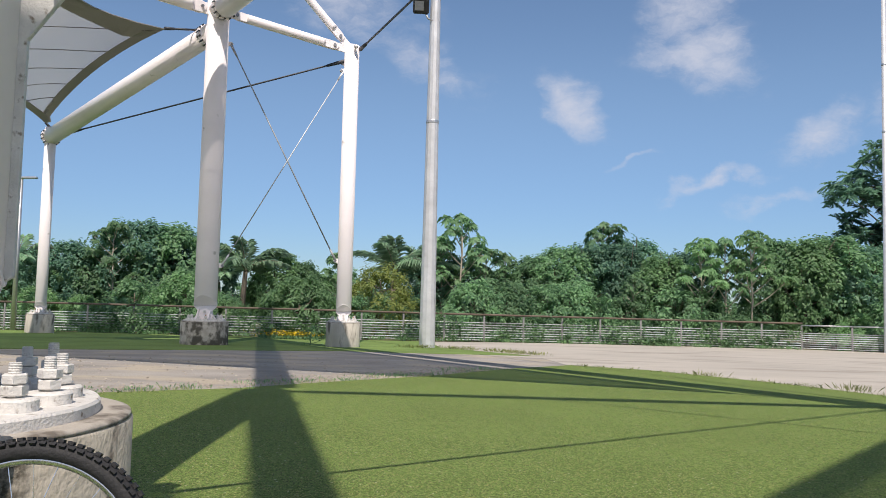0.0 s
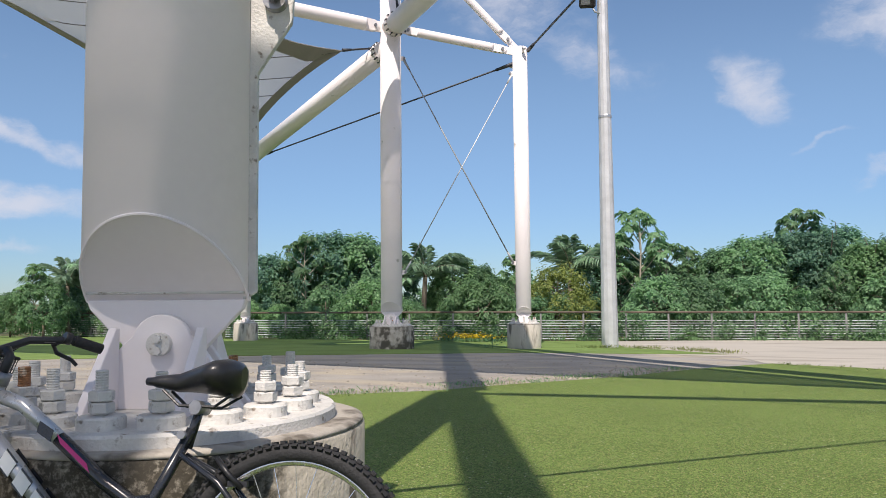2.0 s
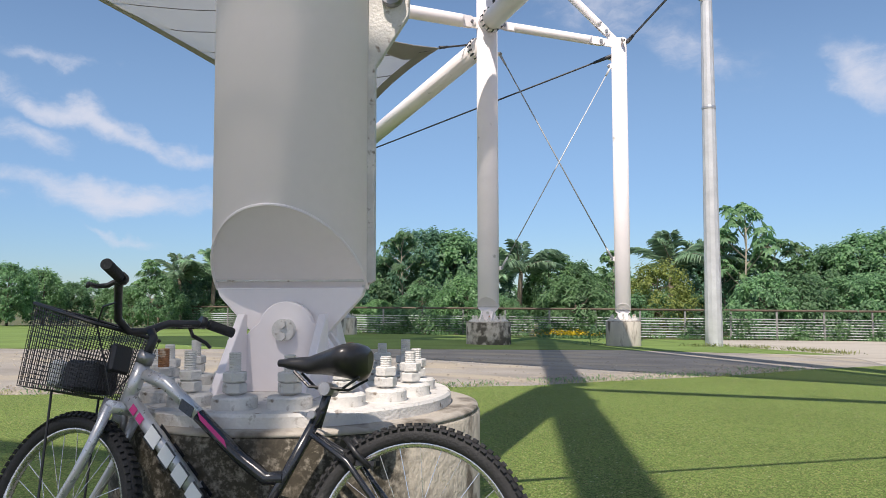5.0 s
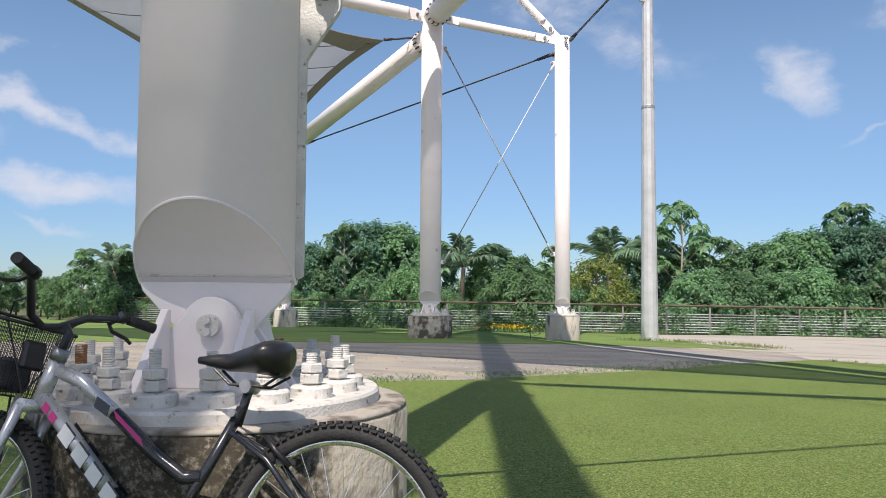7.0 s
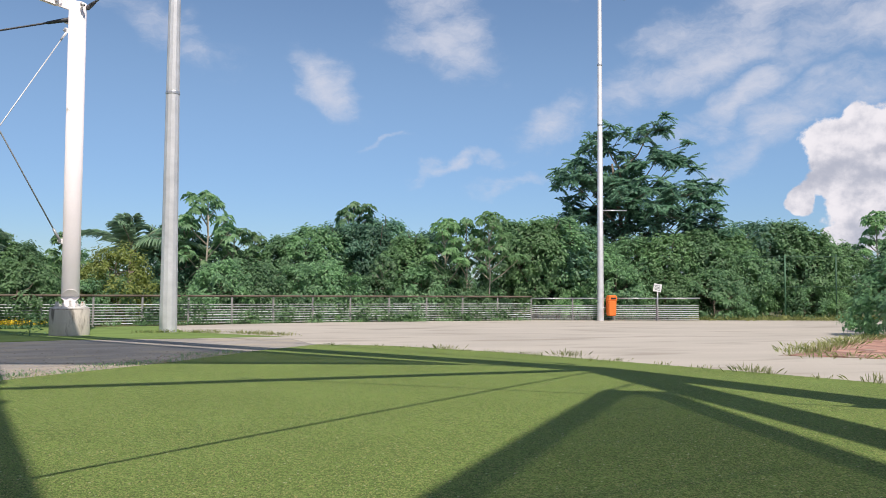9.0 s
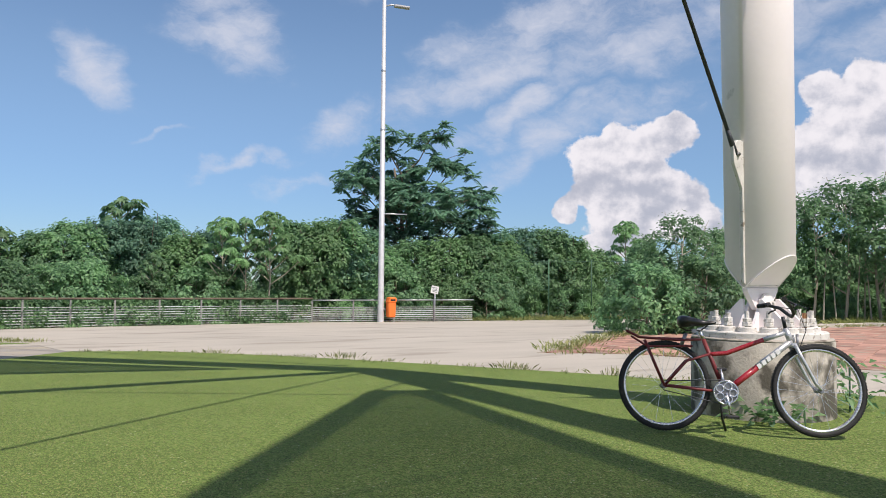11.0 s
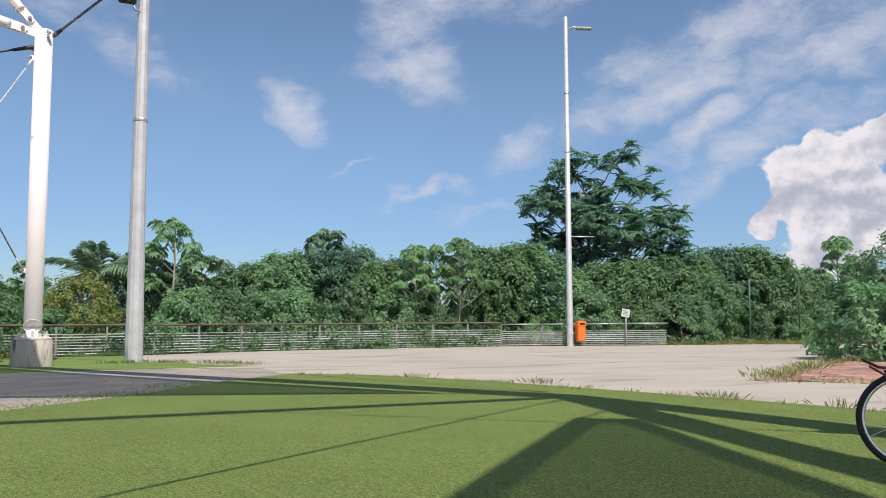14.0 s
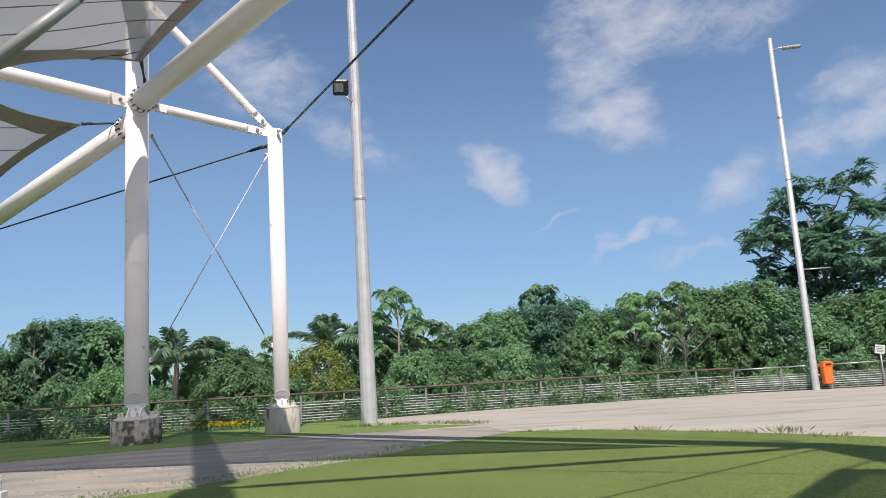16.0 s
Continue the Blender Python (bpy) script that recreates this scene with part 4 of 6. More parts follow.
post = lamp_post((-2.6, 23.72), 0.25, 0.12, 15.5, 12, M_GALV_LIGHT, "tall tapered silver steel lamp post with a floodlight", (6.97,))
fl = part("floodlight", box(0.5, 0.3, 0.5, pose(-0.42, -0.25, 10.6, 25, 0, 10), bevel=0.05), M_BLACK, post, "square black floodlight")
part("glass", box(0.28, 0.02, 0.28, pose(-0.45, -0.41, 10.53, 25, 0, 10)), M_LENS, fl)
part("bracket", tube([(-0.02, -0.1, 10.15), (-0.2, -0.2, 10.2), (-0.3, -0.2, 10.4)], 0.03, 8), M_GALV, fl)
far = lamp_post((14.88, 33.1), 0.15, 0.085, 15.5, 16, M_GALV_LIGHT, "slim pale steel street lamp on the plaza", (9.0, 11.8))
part("arm", tube([(0, 0, 14.9), (0.35, -0.1, 15.0), (0.6, -0.2, 14.95)], 0.04, 10), M_GALV, far)
part("lamp_head", box(0.75, 0.3, 0.1, pose(0.8, -0.26, 14.92, 0, 4, -18), bevel=0.03), M_GALV, far, "flat grey lamp head")
part("cross_bar", tube([(-0.05, 0, 5.05), (1.2, -0.2, 5.05)], 0.03, 8), M_GALV, far)
lp = thing("lamp_post", "thin grey street lamp beyond the railing", "lamp post", (-19.2, 28.0, ground_z(28)), group="lamp posts")
part("post", lathe([(0.1, 0), (0.06, 5.9)], 12), M_GALV, lp)
part("lamp_head", box(0.7, 0.16, 0.08, pose(0.28, 0, 5.92), bevel=0.02), M_GALV, lp)


# ---- railing ----
def railing_bay(p, q, height, slats, group, first):
    L = math.hypot(q[0] - p[0], q[1] - p[1])
    za, zb_ = ground_z(p[1]), ground_z(q[1])
    e = thing("railing_bay", "galvanised railing bay with a brown handrail" if first else "low galvanised railing bay", "railing", (*p, za), math.degrees(math.atan2(q[1] - p[1], q[0] - p[0])), group)
    dz = zb_ - za
    part("post", box(0.07, 0.05, height + 0.2, pose(0, 0, height / 2 - 0.1), bevel=0.006), M_POST, e)
    for k in range(slats):
        z = 0.07 + (height - 0.40) * k / (slats - 1)
        part("slat", tube([(0.03, 0, z), (L - 0.03, 0, z + dz)], 0.016, 6), M_SLAT, e)
    part("handrail", tube([(-0.02, -0.02, height), (L + 0.02, -0.02, height + dz)], 0.04 if first else 0.03, 8), M_HANDRAIL if first else M_GALV, e)
    return e


def run_of(points, spacing):
    out = []
    for a, b in zip(points, points[1:]):
        L = math.hypot(b[0] - a[0], b[1] - a[1])
        n = max(1, round(L / spacing))
        out += [((a[0] + (b[0] - a[0]) * k / n, a[1] + (b[1] - a[1]) * k / n), (a[0] + (b[0] - a[0]) * (k + 1) / n, a[1] + (b[1] - a[1]) * (k + 1) / n)) for k in range(n)]
    return out


FENCE = [(-31.0, 29.4), (-16.6, 28.7), (-7.6, 29.5), (-1.3, 31.8), (3.5, 33.2), (12.0, 34.4)]
for p, q in run_of(FENCE, 1.85):
    railing_bay(p, q, 1.1, 8, "plaza railing", True)
for p, q in run_of([(12.0, 34.4), (19.2, 32.0)], 2.0):
    railing_bay(p, q, 1.02, 8, "low railing", False)


def waste_bin():
    e = thing("waste_bin", "orange plastic litter bin fixed to the lamp post", "litter bin", (15.33, 32.95, ground_z(32.9)))
    prof = [(-0.17, 0.22), (0.17, 0.22), (0.2, 0.92), (-0.2, 0.92)]
    part("body", slab(prof, 0.36, bevel=0.04), M_ORANGE, e)
    part("hood", slab([(-0.21, 0.9), (0.21, 0.9), (0.23, 1.08), (0.13, 1.17), (-0.15, 1.15)], 0.38, bevel=0.03), M_ORANGE, e)
    part("slot", box(0.24, 0.02, 0.08, pose(0.02, -0.19, 1.02)), M_BLACK, e)
    part("strap", tube([(-0.28, 0, 0.6), (-0.5, 0.1, 0.6)], 0.03, 8), M_GALV, e)


waste_bin()


def notice():
    e = thing("notice_sign", "small white notice board on a thin post", "sign", (17.4, 32.5, ground_z(32.5)), -35)
    part("post", tube([(0, 0, 0), (0, 0, 1.5)], 0.03, 8), M_GALV, e)
    b = part("board", box(0.36, 0.02, 0.36, pose(0, -0.03, 1.5, 0, 10, 0), bevel=0.004), M_SIGN, e)
    for k in range(4):
        part("print", box(0.26 - 0.05 * (k % 2), 0.004, 0.025, pose(0, -0.045, 1.6 - 0.065 * k, 0, 10, 0)), M_SIGN_INK, b)


notice()


# ---- bicycles ----
def wheel(parent, r, mat_rim, knobby, m):
    """Tyre with tread, alloy rim, hub and crossed spokes, in the x-z plane."""
    rim = part("wheel", lathe([(0.018, -0.05), (0.022, -0.045), (0.022, -0.03), (0.012, -0.028), (0.012, 0.028), (0.022, 0.03), (0.022, 0.045), (0.018, 0.05)], 20), M_STEEL, parent)
    rim.matrix_local = m @ pose(0, 0, 0, 90, 0, 0)
    bm = bmesh.new()
    seg = 72
    rr = r - (0.052 if knobby else 0.046)
    prof = [(rr - 0.012, -0.006), (rr - 0.008, -0.013), (rr + 0.012, -0.014), (rr + 0.012, 0.014), (rr - 0.008, 0.013), (rr - 0.012, 0.006)]
    rings = [[bm.verts.new((a * math.cos(2 * math.pi * k / seg), a * math.sin(2 * math.pi * k / seg), z)) for a, z in prof] for k in range(seg)]
    for k in range(seg):
        A, B = rings[k], rings[(k + 1) % seg]
        for i in range(len(prof)):
            f = bm.faces.new((A[i], A[(i + 1) % 6], B[(i + 1) % 6], B[i]))
            f.smooth = True
    part("rim", bm, mat_rim, rim)
    rt = 0.026 if knobby else 0.0215
    ring = [((r - rt - 0.003) * math.cos(2 * math.pi * k / seg), (r - rt - 0.003) * math.sin(2 * math.pi * k / seg), 0) for k in range(seg)]
    bm = tube(ring, rt, 14, closed=True)
    n = 84
    for k in range(n):
        a = 2 * math.pi * k / n
        for lat, half, up in ((-0.6, 0.3, 0.5), (0.0, 0.42, 1.0), (0.62, 0.3, 0.5)):
            aa = a + (math.pi / n if lat == 0 else 0)
            rad = r - rt + (rt * math.cos(lat * 1.45)) - 0.004
            z = rt * math.sin(lat * 1.45)
            h = 0.006 if knobby else 0.0004
            c, s = math.cos(aa), math.sin(aa)
            t = 0.0072 if knobby else 0.008
            w = rt * half
            vs = []
            for dr in (0, h + 0.002):
                for dt, dw in ((-t, -w), (t, -w), (t, w), (-t, w)):
                    nx = math.cos(lat * 1.45)
                    nz = math.sin(lat * 1.45)
                    R, Z = rad + dr * nx - dw * nz * 0.6, z + dr * nz + dw * (nx if lat else 1)
                    vs.append(bm.verts.new((R * c - dt * s, R * s + dt * c, Z)))
            for q in ((4, 5, 6, 7), (0, 1, 5, 4), (1, 2, 6, 5), (2, 3, 7, 6), (3, 0, 4, 7)):
                bm.faces.new([vs[i] for i in q])
    part("tyre", bm, M_RUBBER, rim, "knobbly black tyre" if knobby else "")
    base = None
    for k in range(28):
        a = 2 * math.pi * k / 28
        side = 1 if k % 2 else -1
        lead = 0.35 if (k // 2) % 2 else -0.35
        if k < 4:
            ob = part("spoke", tube([(0.02 * math.cos(lead * 3.2), 0.02 * math.sin(lead * 3.2), side * 0.028), (rr - 0.01, 0, 0)], 0.0013, 4), M_CHROME, rim)
            base = (base or []) + [ob.data]
        else:
            ob = new("spoke", base[k % 4])
            ob.parent = rim
        ob.matrix_local = pose(0, 0, 0, 0, 0, math.degrees(a))
    return rim


def saddle(parent, m):
    """Padded saddle: narrow nose in front, broad tail."""
    bm = bmesh.new()
    rows = []
    for i in range(19):
        t = i / 18
        x = 0.16 - 0.275 * t
        full = 1.0 if t < 0.8 else math.sqrt(max(0.02, 1 - ((t - 0.8) / 0.205) ** 2))
        full *= 1.0 if t > 0.06 else 0.7
        w = (0.021 + 0.081 * min(1.0, max(0.0, (t - 0.3) / 0.45)) ** 1.4) * full
        crown = 0.034 * max(0.0, (t - 0.35) / 0.65) ** 0.8 - 0.01 * max(0.0, (t - 0.8) / 0.2)
        row = []
        for k in range(14):
            a = 2 * math.pi * k / 14
            y, z = w * math.cos(a), math.sin(a)
            z = crown + ((0.012 + 0.028 * t) * z if z > 0 else (0.012 + 0.06 * t ** 1.5) * z) * (0.35 + 0.65 * full)
            row.append(bm.verts.new((x, y, z)))
        rows.append(row)
    for A, B in zip(rows, rows[1:]):
        for k in range(14):
            f = bm.faces.new((A[k], A[(k + 1) % 14], B[(k + 1) % 14], B[k]))
            f.smooth = True
    bm.faces.new(rows[0][::-1])
    bm.faces.new(rows[-1])
    s = part("saddle", bm, M_VINYL, parent, "padded black vinyl saddle")
    s.matrix_local = m
    for y in (-0.025, 0.025):
        part("saddle_rail", tube([(0.1, y, -0.02), (0.05, y, -0.055), (-0.05, y, -0.055), (-0.1, y * 1.4, -0.025)], 0.004, 6), M_BLACK, s)
    part("clamp", tube([(0, -0.035, -0.058), (0, 0.035, -0.058)], 0.017, 12), M_STEEL, s)
    return s


def steer_matrix(head_low, head_top, angle):
    axis = (Vector(head_top) - Vector(head_low)).normalized()
    p = Vector(head_low)
    return Matrix.Translation(p) @ Matrix.Rotation(radians(angle), 4, axis) @ Matrix.Translation(-p)


def bars(parent, S, stem_top, width, rise, mat, back=0.1):
    st = Vector(stem_top)
    pts = [st + Vector((0.02, y * width, z)) + Vector((x, 0, 0)) for y, z, x in
           ((-0.5, rise, -back), (-0.36, rise * 1.02, -back * 0.7), (-0.2, rise * 0.72, 0.0), (-0.1, 0.02, 0.04), (0, 0, 0.045), (0.1, 0.02, 0.04), (0.2, rise * 0.72, 0.0), (0.36, rise * 1.02, -back * 0.7), (0.5, rise, -back))]
    b = part("handlebar", tube(pts, 0.0125, 12), mat, parent, "swept riser handlebar")
    b.matrix_local = S
    for s in (0, -1):
        a, c = (pts[0], pts[1]) if s == 0 else (pts[-1], pts[-2])
        part("grip", tube([a + (a - c) * 0.06, a + (c - a) * 0.05, a + (c - a) * 0.95, a + (c - a)], 0.0175, 14), M_RUBBER, b, "black rubber grip")
        d = (c - a)
        p = a + d * 1.25
        lv = [p, p + Vector((0.05, 0, -0.02)), p + Vector((0.075, 0, -0.035)) - d * 0.4, p + Vector((0.07, 0, -0.045)) - d * 0.95, p + Vector((0.06, 0, -0.06)) - d * 1.1]
        part("brake_lever", tube(lv, 0.0085, 8, r_end=0.006), M_BLACK, b)
        part("lever_clamp", tube([p - d * 0.12, p + d * 0.12], 0.02, 10), M_BLACK, b)
    return b, pts


def brake(parent, S, p, direction, thick=0.011, mat=None):
    d = Vector(direction).normalized()
    for y in (-0.045, 0.045):
        q = [Vector(p) + Vector((0, y * 0.8, 0)), Vector(p) + Vector((0, y, 0)) + d * 0.06, Vector(p) + Vector((0, y * 0.7, 0)) + d * 0.11]
        ob = part("brake_arm", tube(q, thick, 8), mat or M_STEEL, parent)
        ob.matrix_local = S
        part("brake_pad", box(0.055, 0.014, 0.014, Matrix.Translation(Vector(p) + Vector((0.015, y * 0.62, 0.012)))), M_BLACK, ob)


def lettering(parent, a, b, n, width, mat, side, lift):
    """Slanted plain bars along a tube, where the maker's letters stand."""
    a, b = Vector(a), Vector(b)
    d = (b - a) / n
    u = d.normalized()
    up = Vector((-u.z, 0, u.x))
    for k in range(n):
        c = a + d * (k + 0.5)
        m = Matrix((u, Vector((0, side, 0)), up)).transposed().to_4x4()
        m.translation = c + Vector((0, side * lift, 0))
        L = d.length
        shape = [(-L * 0.42, -width / 2), (L * 0.28, -width / 2), (L * 0.42, width / 2), (-L * 0.28, width / 2)]
        part("letter_bar", slab(shape, 0.002, m), mat, parent)


def bicycle_silver():
    """Step-through bicycle in silver and black, leaning on the near pedestal."""
    R, WB = 0.335, 1.15
    e = new("bicycle")
    e.matrix_world = pose(-0.83, 2.19, 0.02, 0, 0, 193.0) @ pose(0, 0, 0, 11.0, 0, 0)
    tagged(e, "silver and black bicycle with a wire basket leaning on the pedestal", "bicycle")
    hub_r, bb = Vector((0, 0, R)), Vector((0.515, 0, 0.285))
    seat_top, seat_mid = Vector((0.305, 0, 0.70)), Vector((0.325, 0, 0.65))
    head_low, head_top = Vector((0.955, 0, 0.695)), Vector((0.915, 0, 0.825))
    frame = part("frame", tube([bb, seat_top], 0.016, 14), M_BLACKPAINT, e, "glossy black lower frame")
    I = Matrix.Identity(4)
    tp = [head_top - Vector((0.015, 0, 0.035)), Vector((0.825, 0, 0.765)), Vector((0.70, 0, 0.672)), Vector((0.55, 0, 0.555)), Vector((0.46, 0, 0.50)), Vector((0.404, 0, 0.505))]
    part("top_tube", tube(tp[:3], 0.021, 14), M_SILVER, frame, "silver curved tube")
    part("top_tube", tube(tp[2:], 0.021, 14), M_BLACKPAINT, frame)
    dn = [head_low + Vector((-0.01, 0, 0.02)), bb]
    part("down_tube", tube([dn[0], dn[0] + (dn[1] - dn[0]) * 0.62], 0.024, 14), M_SILVER, frame, "silver lower tube with pale letter blocks")
    part("down_tube", tube([dn[0] + (dn[1] - dn[0]) * 0.62, dn[1]], 0.024, 14), M_BLACKPAINT, frame)
    part("head_tube", tube([head_low, head_top], 0.023, 16), M_SILVER, frame)
    for y in (-0.05, 0.05):
        part("seat_stay", tube([seat_mid + Vector((0, y * 0.3, -0.02)), Vector((0.2, y * 0.9, 0.56)), hub_r + Vector((0, y * 1.2, 0))], 0.009, 8), M_BLACKPAINT, frame)
        part("chain_stay", tube([bb + Vector((0, y * 0.5, 0)), hub_r + Vector((0, y * 1.2, 0))], 0.010, 8), M_BLACKPAINT, frame)
    for sd in (-1, 1):
        a, b = dn[0] + (dn[1] - dn[0]) * 0.2, dn[0] + (dn[1] - dn[0]) * 0.82
        lettering(frame, a, b, 5, 0.050, M_BLACKPAINT, sd, 0.0238)
        lettering(frame, a.lerp(b, 0.004), b.lerp(a, 0.012), 5, 0.040, M_DECALWHITE, sd, 0.0252)
        lettering(frame, dn[0] + (dn[1] - dn[0]) * 0.05, dn[0] + (dn[1] - dn[0]) * 0.17, 2, 0.022, M_PINK, sd, 0.0245)
        lettering(frame, tp[2] + Vector((0.01, 0, 0.015)), tp[3] + Vector((0.02, 0, 0.02)), 1, 0.012, M_PINK, sd, 0.0205)
        lettering(frame, tp[1] - Vector((0.06, 0, 0.055)), tp[2], 1, 0.03, M_BLACKPAINT, sd, 0.0212)
    part("seat_post", tube([seat_top - Vector((-0.01, 0, 0.05)), Vector((0.285, 0, 0.77))], 0.0135, 12), M_BLACKPAINT, e)
    part("seat_clamp", tube([seat_top + Vector((0.02, -0.03, -0.015)), seat_top + Vector((0.02, 0.03, -0.015))], 0.012, 10), M_STEEL, e)
    saddle(e, pose(0.285, 0, 0.828, 0, -2, 0) @ Matrix.Diagonal((1.04, 1.12, 1.18, 1)))
    wheel(e, R, M_CHROME, True, Matrix.Translation(hub_r))
    S = steer_matrix(head_low, head_top, -15)
    hub_f = Vector((WB, 0, R))
    w = wheel(e, R, M_CHROME, True, S @ Matrix.Translation(hub_f))
    fork = part("fork", tube([head_low + Vector((0.004, -0.06, -0.012)), head_low + Vector((0.004, 0.06, -0.012))], 0.02, 12), M_SILVER, e, "silver fork")
    fork.matrix_local = S
    for y in (-0.058, 0.058):
        part("fork_blade", tube([head_low + Vector((0.004, y, -0.01)), Vector((1.03, y, 0.51)), Vector((1.11, y, 0.375)), hub_f + Vector((0, y, 0))], 0.016, 12, r_end=0.011), M_SILVER, fork)
    brake(e, S, (1.0, 0, 0.60), (0.05, 0, 1.0))
    brake(e, I, (0.135, 0, 0.545), (0.6, 0, 0.6), 0.008, M_BLACK)
    stem_top = head_top + Vector((-0.005, 0, 0.105))
    stem = part("stem", tube([head_top, head_top + Vector((-0.025, 0, 0.08)), stem_top], 0.014, 12), M_BLACK, e)
    stem.matrix_local = S
    part("headset", tube([head_top, head_top + Vector((-0.012, 0, 0.035))], 0.026, 16), M_STEEL, stem)
    SB = steer_matrix(head_low, head_top, -12) @ Matrix.Translation(stem_top) @ Matrix.Rotation(radians(8), 4, "X") @ Matrix.Translation(-stem_top)
    b, pts = bars(e, SB, stem_top + Vector((0.03, 0, 0.0)), 0.58, 0.095, M_BLACK, 0.12)
    for sgn in (-1, 1):
        p0 = stem_top + Vector((-0.01, sgn * 0.16, 0.05))
        cab = part("brake_cable", tube([p0, p0 + Vector((0.09, -sgn * 0.03, 0.0)), Vector((1.04, sgn * 0.1, 0.93)), Vector((1.02, sgn * 0.05, 0.80)), Vector((1.01, 0.02, 0.72))], 0.0032, 6), M_BLACK, e)
        cab.matrix_local = S
    # basket
    bk = part("basket", tube([(1.02, -0.14, 0.93), (1.02, 0.14, 0.93), (1.285, 0.16, 1.0), (1.285, -0.16, 1.0)], 0.006, 8, closed=True), M_BLACK, e, "black woven wire front basket")
    bk.matrix_local = S

    def wires(p00, p10, p01, p11, n1, n2):
        bm = bmesh.new()
        P = [Vector(p) for p in (p00, p10, p01, p11)]
        for i in range(n1 + 1):
            t = i / n1
            tube([P[0].lerp(P[1], t), P[2].lerp(P[3], t)], 0.0012, 4, bm)
        for i in range(n2 + 1):
            t = i / n2
            tube([P[0].lerp(P[2], t), P[1].lerp(P[3], t)], 0.0012, 4, bm)
        return bm

    t = {"bl": (1.02, 0.14, 0.93), "br": (1.02, -0.14, 0.93), "fl": (1.285, 0.16, 1.0), "fr": (1.285, -0.16, 1.0)}
    d = {"bl": (1.06, 0.12, 0.715), "br": (1.06, -0.12, 0.715), "fl": (1.305, 0.14, 0.735), "fr": (1.305, -0.14, 0.735)}
    for p, q in (("bl", "br"), ("fl", "fr"), ("bl", "fl"), ("br", "fr")):
        tagged(part("basket_side", wires(d[p], d[q], t[p], t[q], 26, 18), M_BLACK, bk), kind="stuff")
    tagged(part("basket_floor", wires(d["bl"], d["br"], d["fl"], d["fr"], 16, 18), M_BLACK, bk), kind="stuff")
    for y in (-0.09, 0.09):
        part("basket_stay", tube([(1.2, y, 0.728), hub_f + Vector((0.0, y * 0.9, 0.0))], 0.004, 6), M_BLACK, bk)
    part("basket_bracket", box(0.025, 0.08, 0.09, Matrix.Translation((1.025, 0, 0.84)), bevel=0.008), M_BLACK, bk)
    # crank and chain
    crank = part("crankset", lathe([(0.085, -0.002), (0.088, 0.0), (0.085, 0.003)], 40), M_STEEL, e)
    crank.matrix_local = Matrix.Translation(bb + Vector((0, -0.05, 0))) @ pose(0, 0, 0, 90, 0, 0)
    for s in (1, -1):
        part("crank_arm", tube([(0, 0, s * 0.02), (0.165 * s * 0.5, -0.165 * s * 0.86, s * 0.03)], 0.011, 8), M_STEEL, crank)
        part("pedal", box(0.09, 0.02, 0.08, Matrix.Translation((0.165 * s * 0.5, -0.165 * s * 0.86, s * 0.08)), bevel=0.005), M_BLACK, crank)
    part("chain", tube([bb + Vector((0, -0.045, 0.086)), hub_r + Vector((0, -0.04, 0.035)), hub_r + Vector((-0.035, -0.04, 0)), hub_r + Vector((0, -0.04, -0.035)), bb + Vector((0, -0.045, -0.086))], 0.005, 6), M_STEEL, e)
    # what lies in the basket
    M = e.matrix_world @ S
    for nm, lab, cat, c, sz, mat in (("bag", "small black pouch lying in the bicycle basket", "bag", (1.17, -0.02, 0.785), (0.13, 0.12, 0.10), M_BLACK),
                                     ("drink_carton", "pale printed carton lying in the bicycle basket", "carton", (1.265, 0.02, 0.79), (0.045, 0.09, 0.09), M_SIGN)):
        ob = part(nm, box(*sz, bevel=0.012), mat)
        ob.matrix_world = M @ pose(*c, 0, 0, 12)
        tagged(ob, lab, cat)


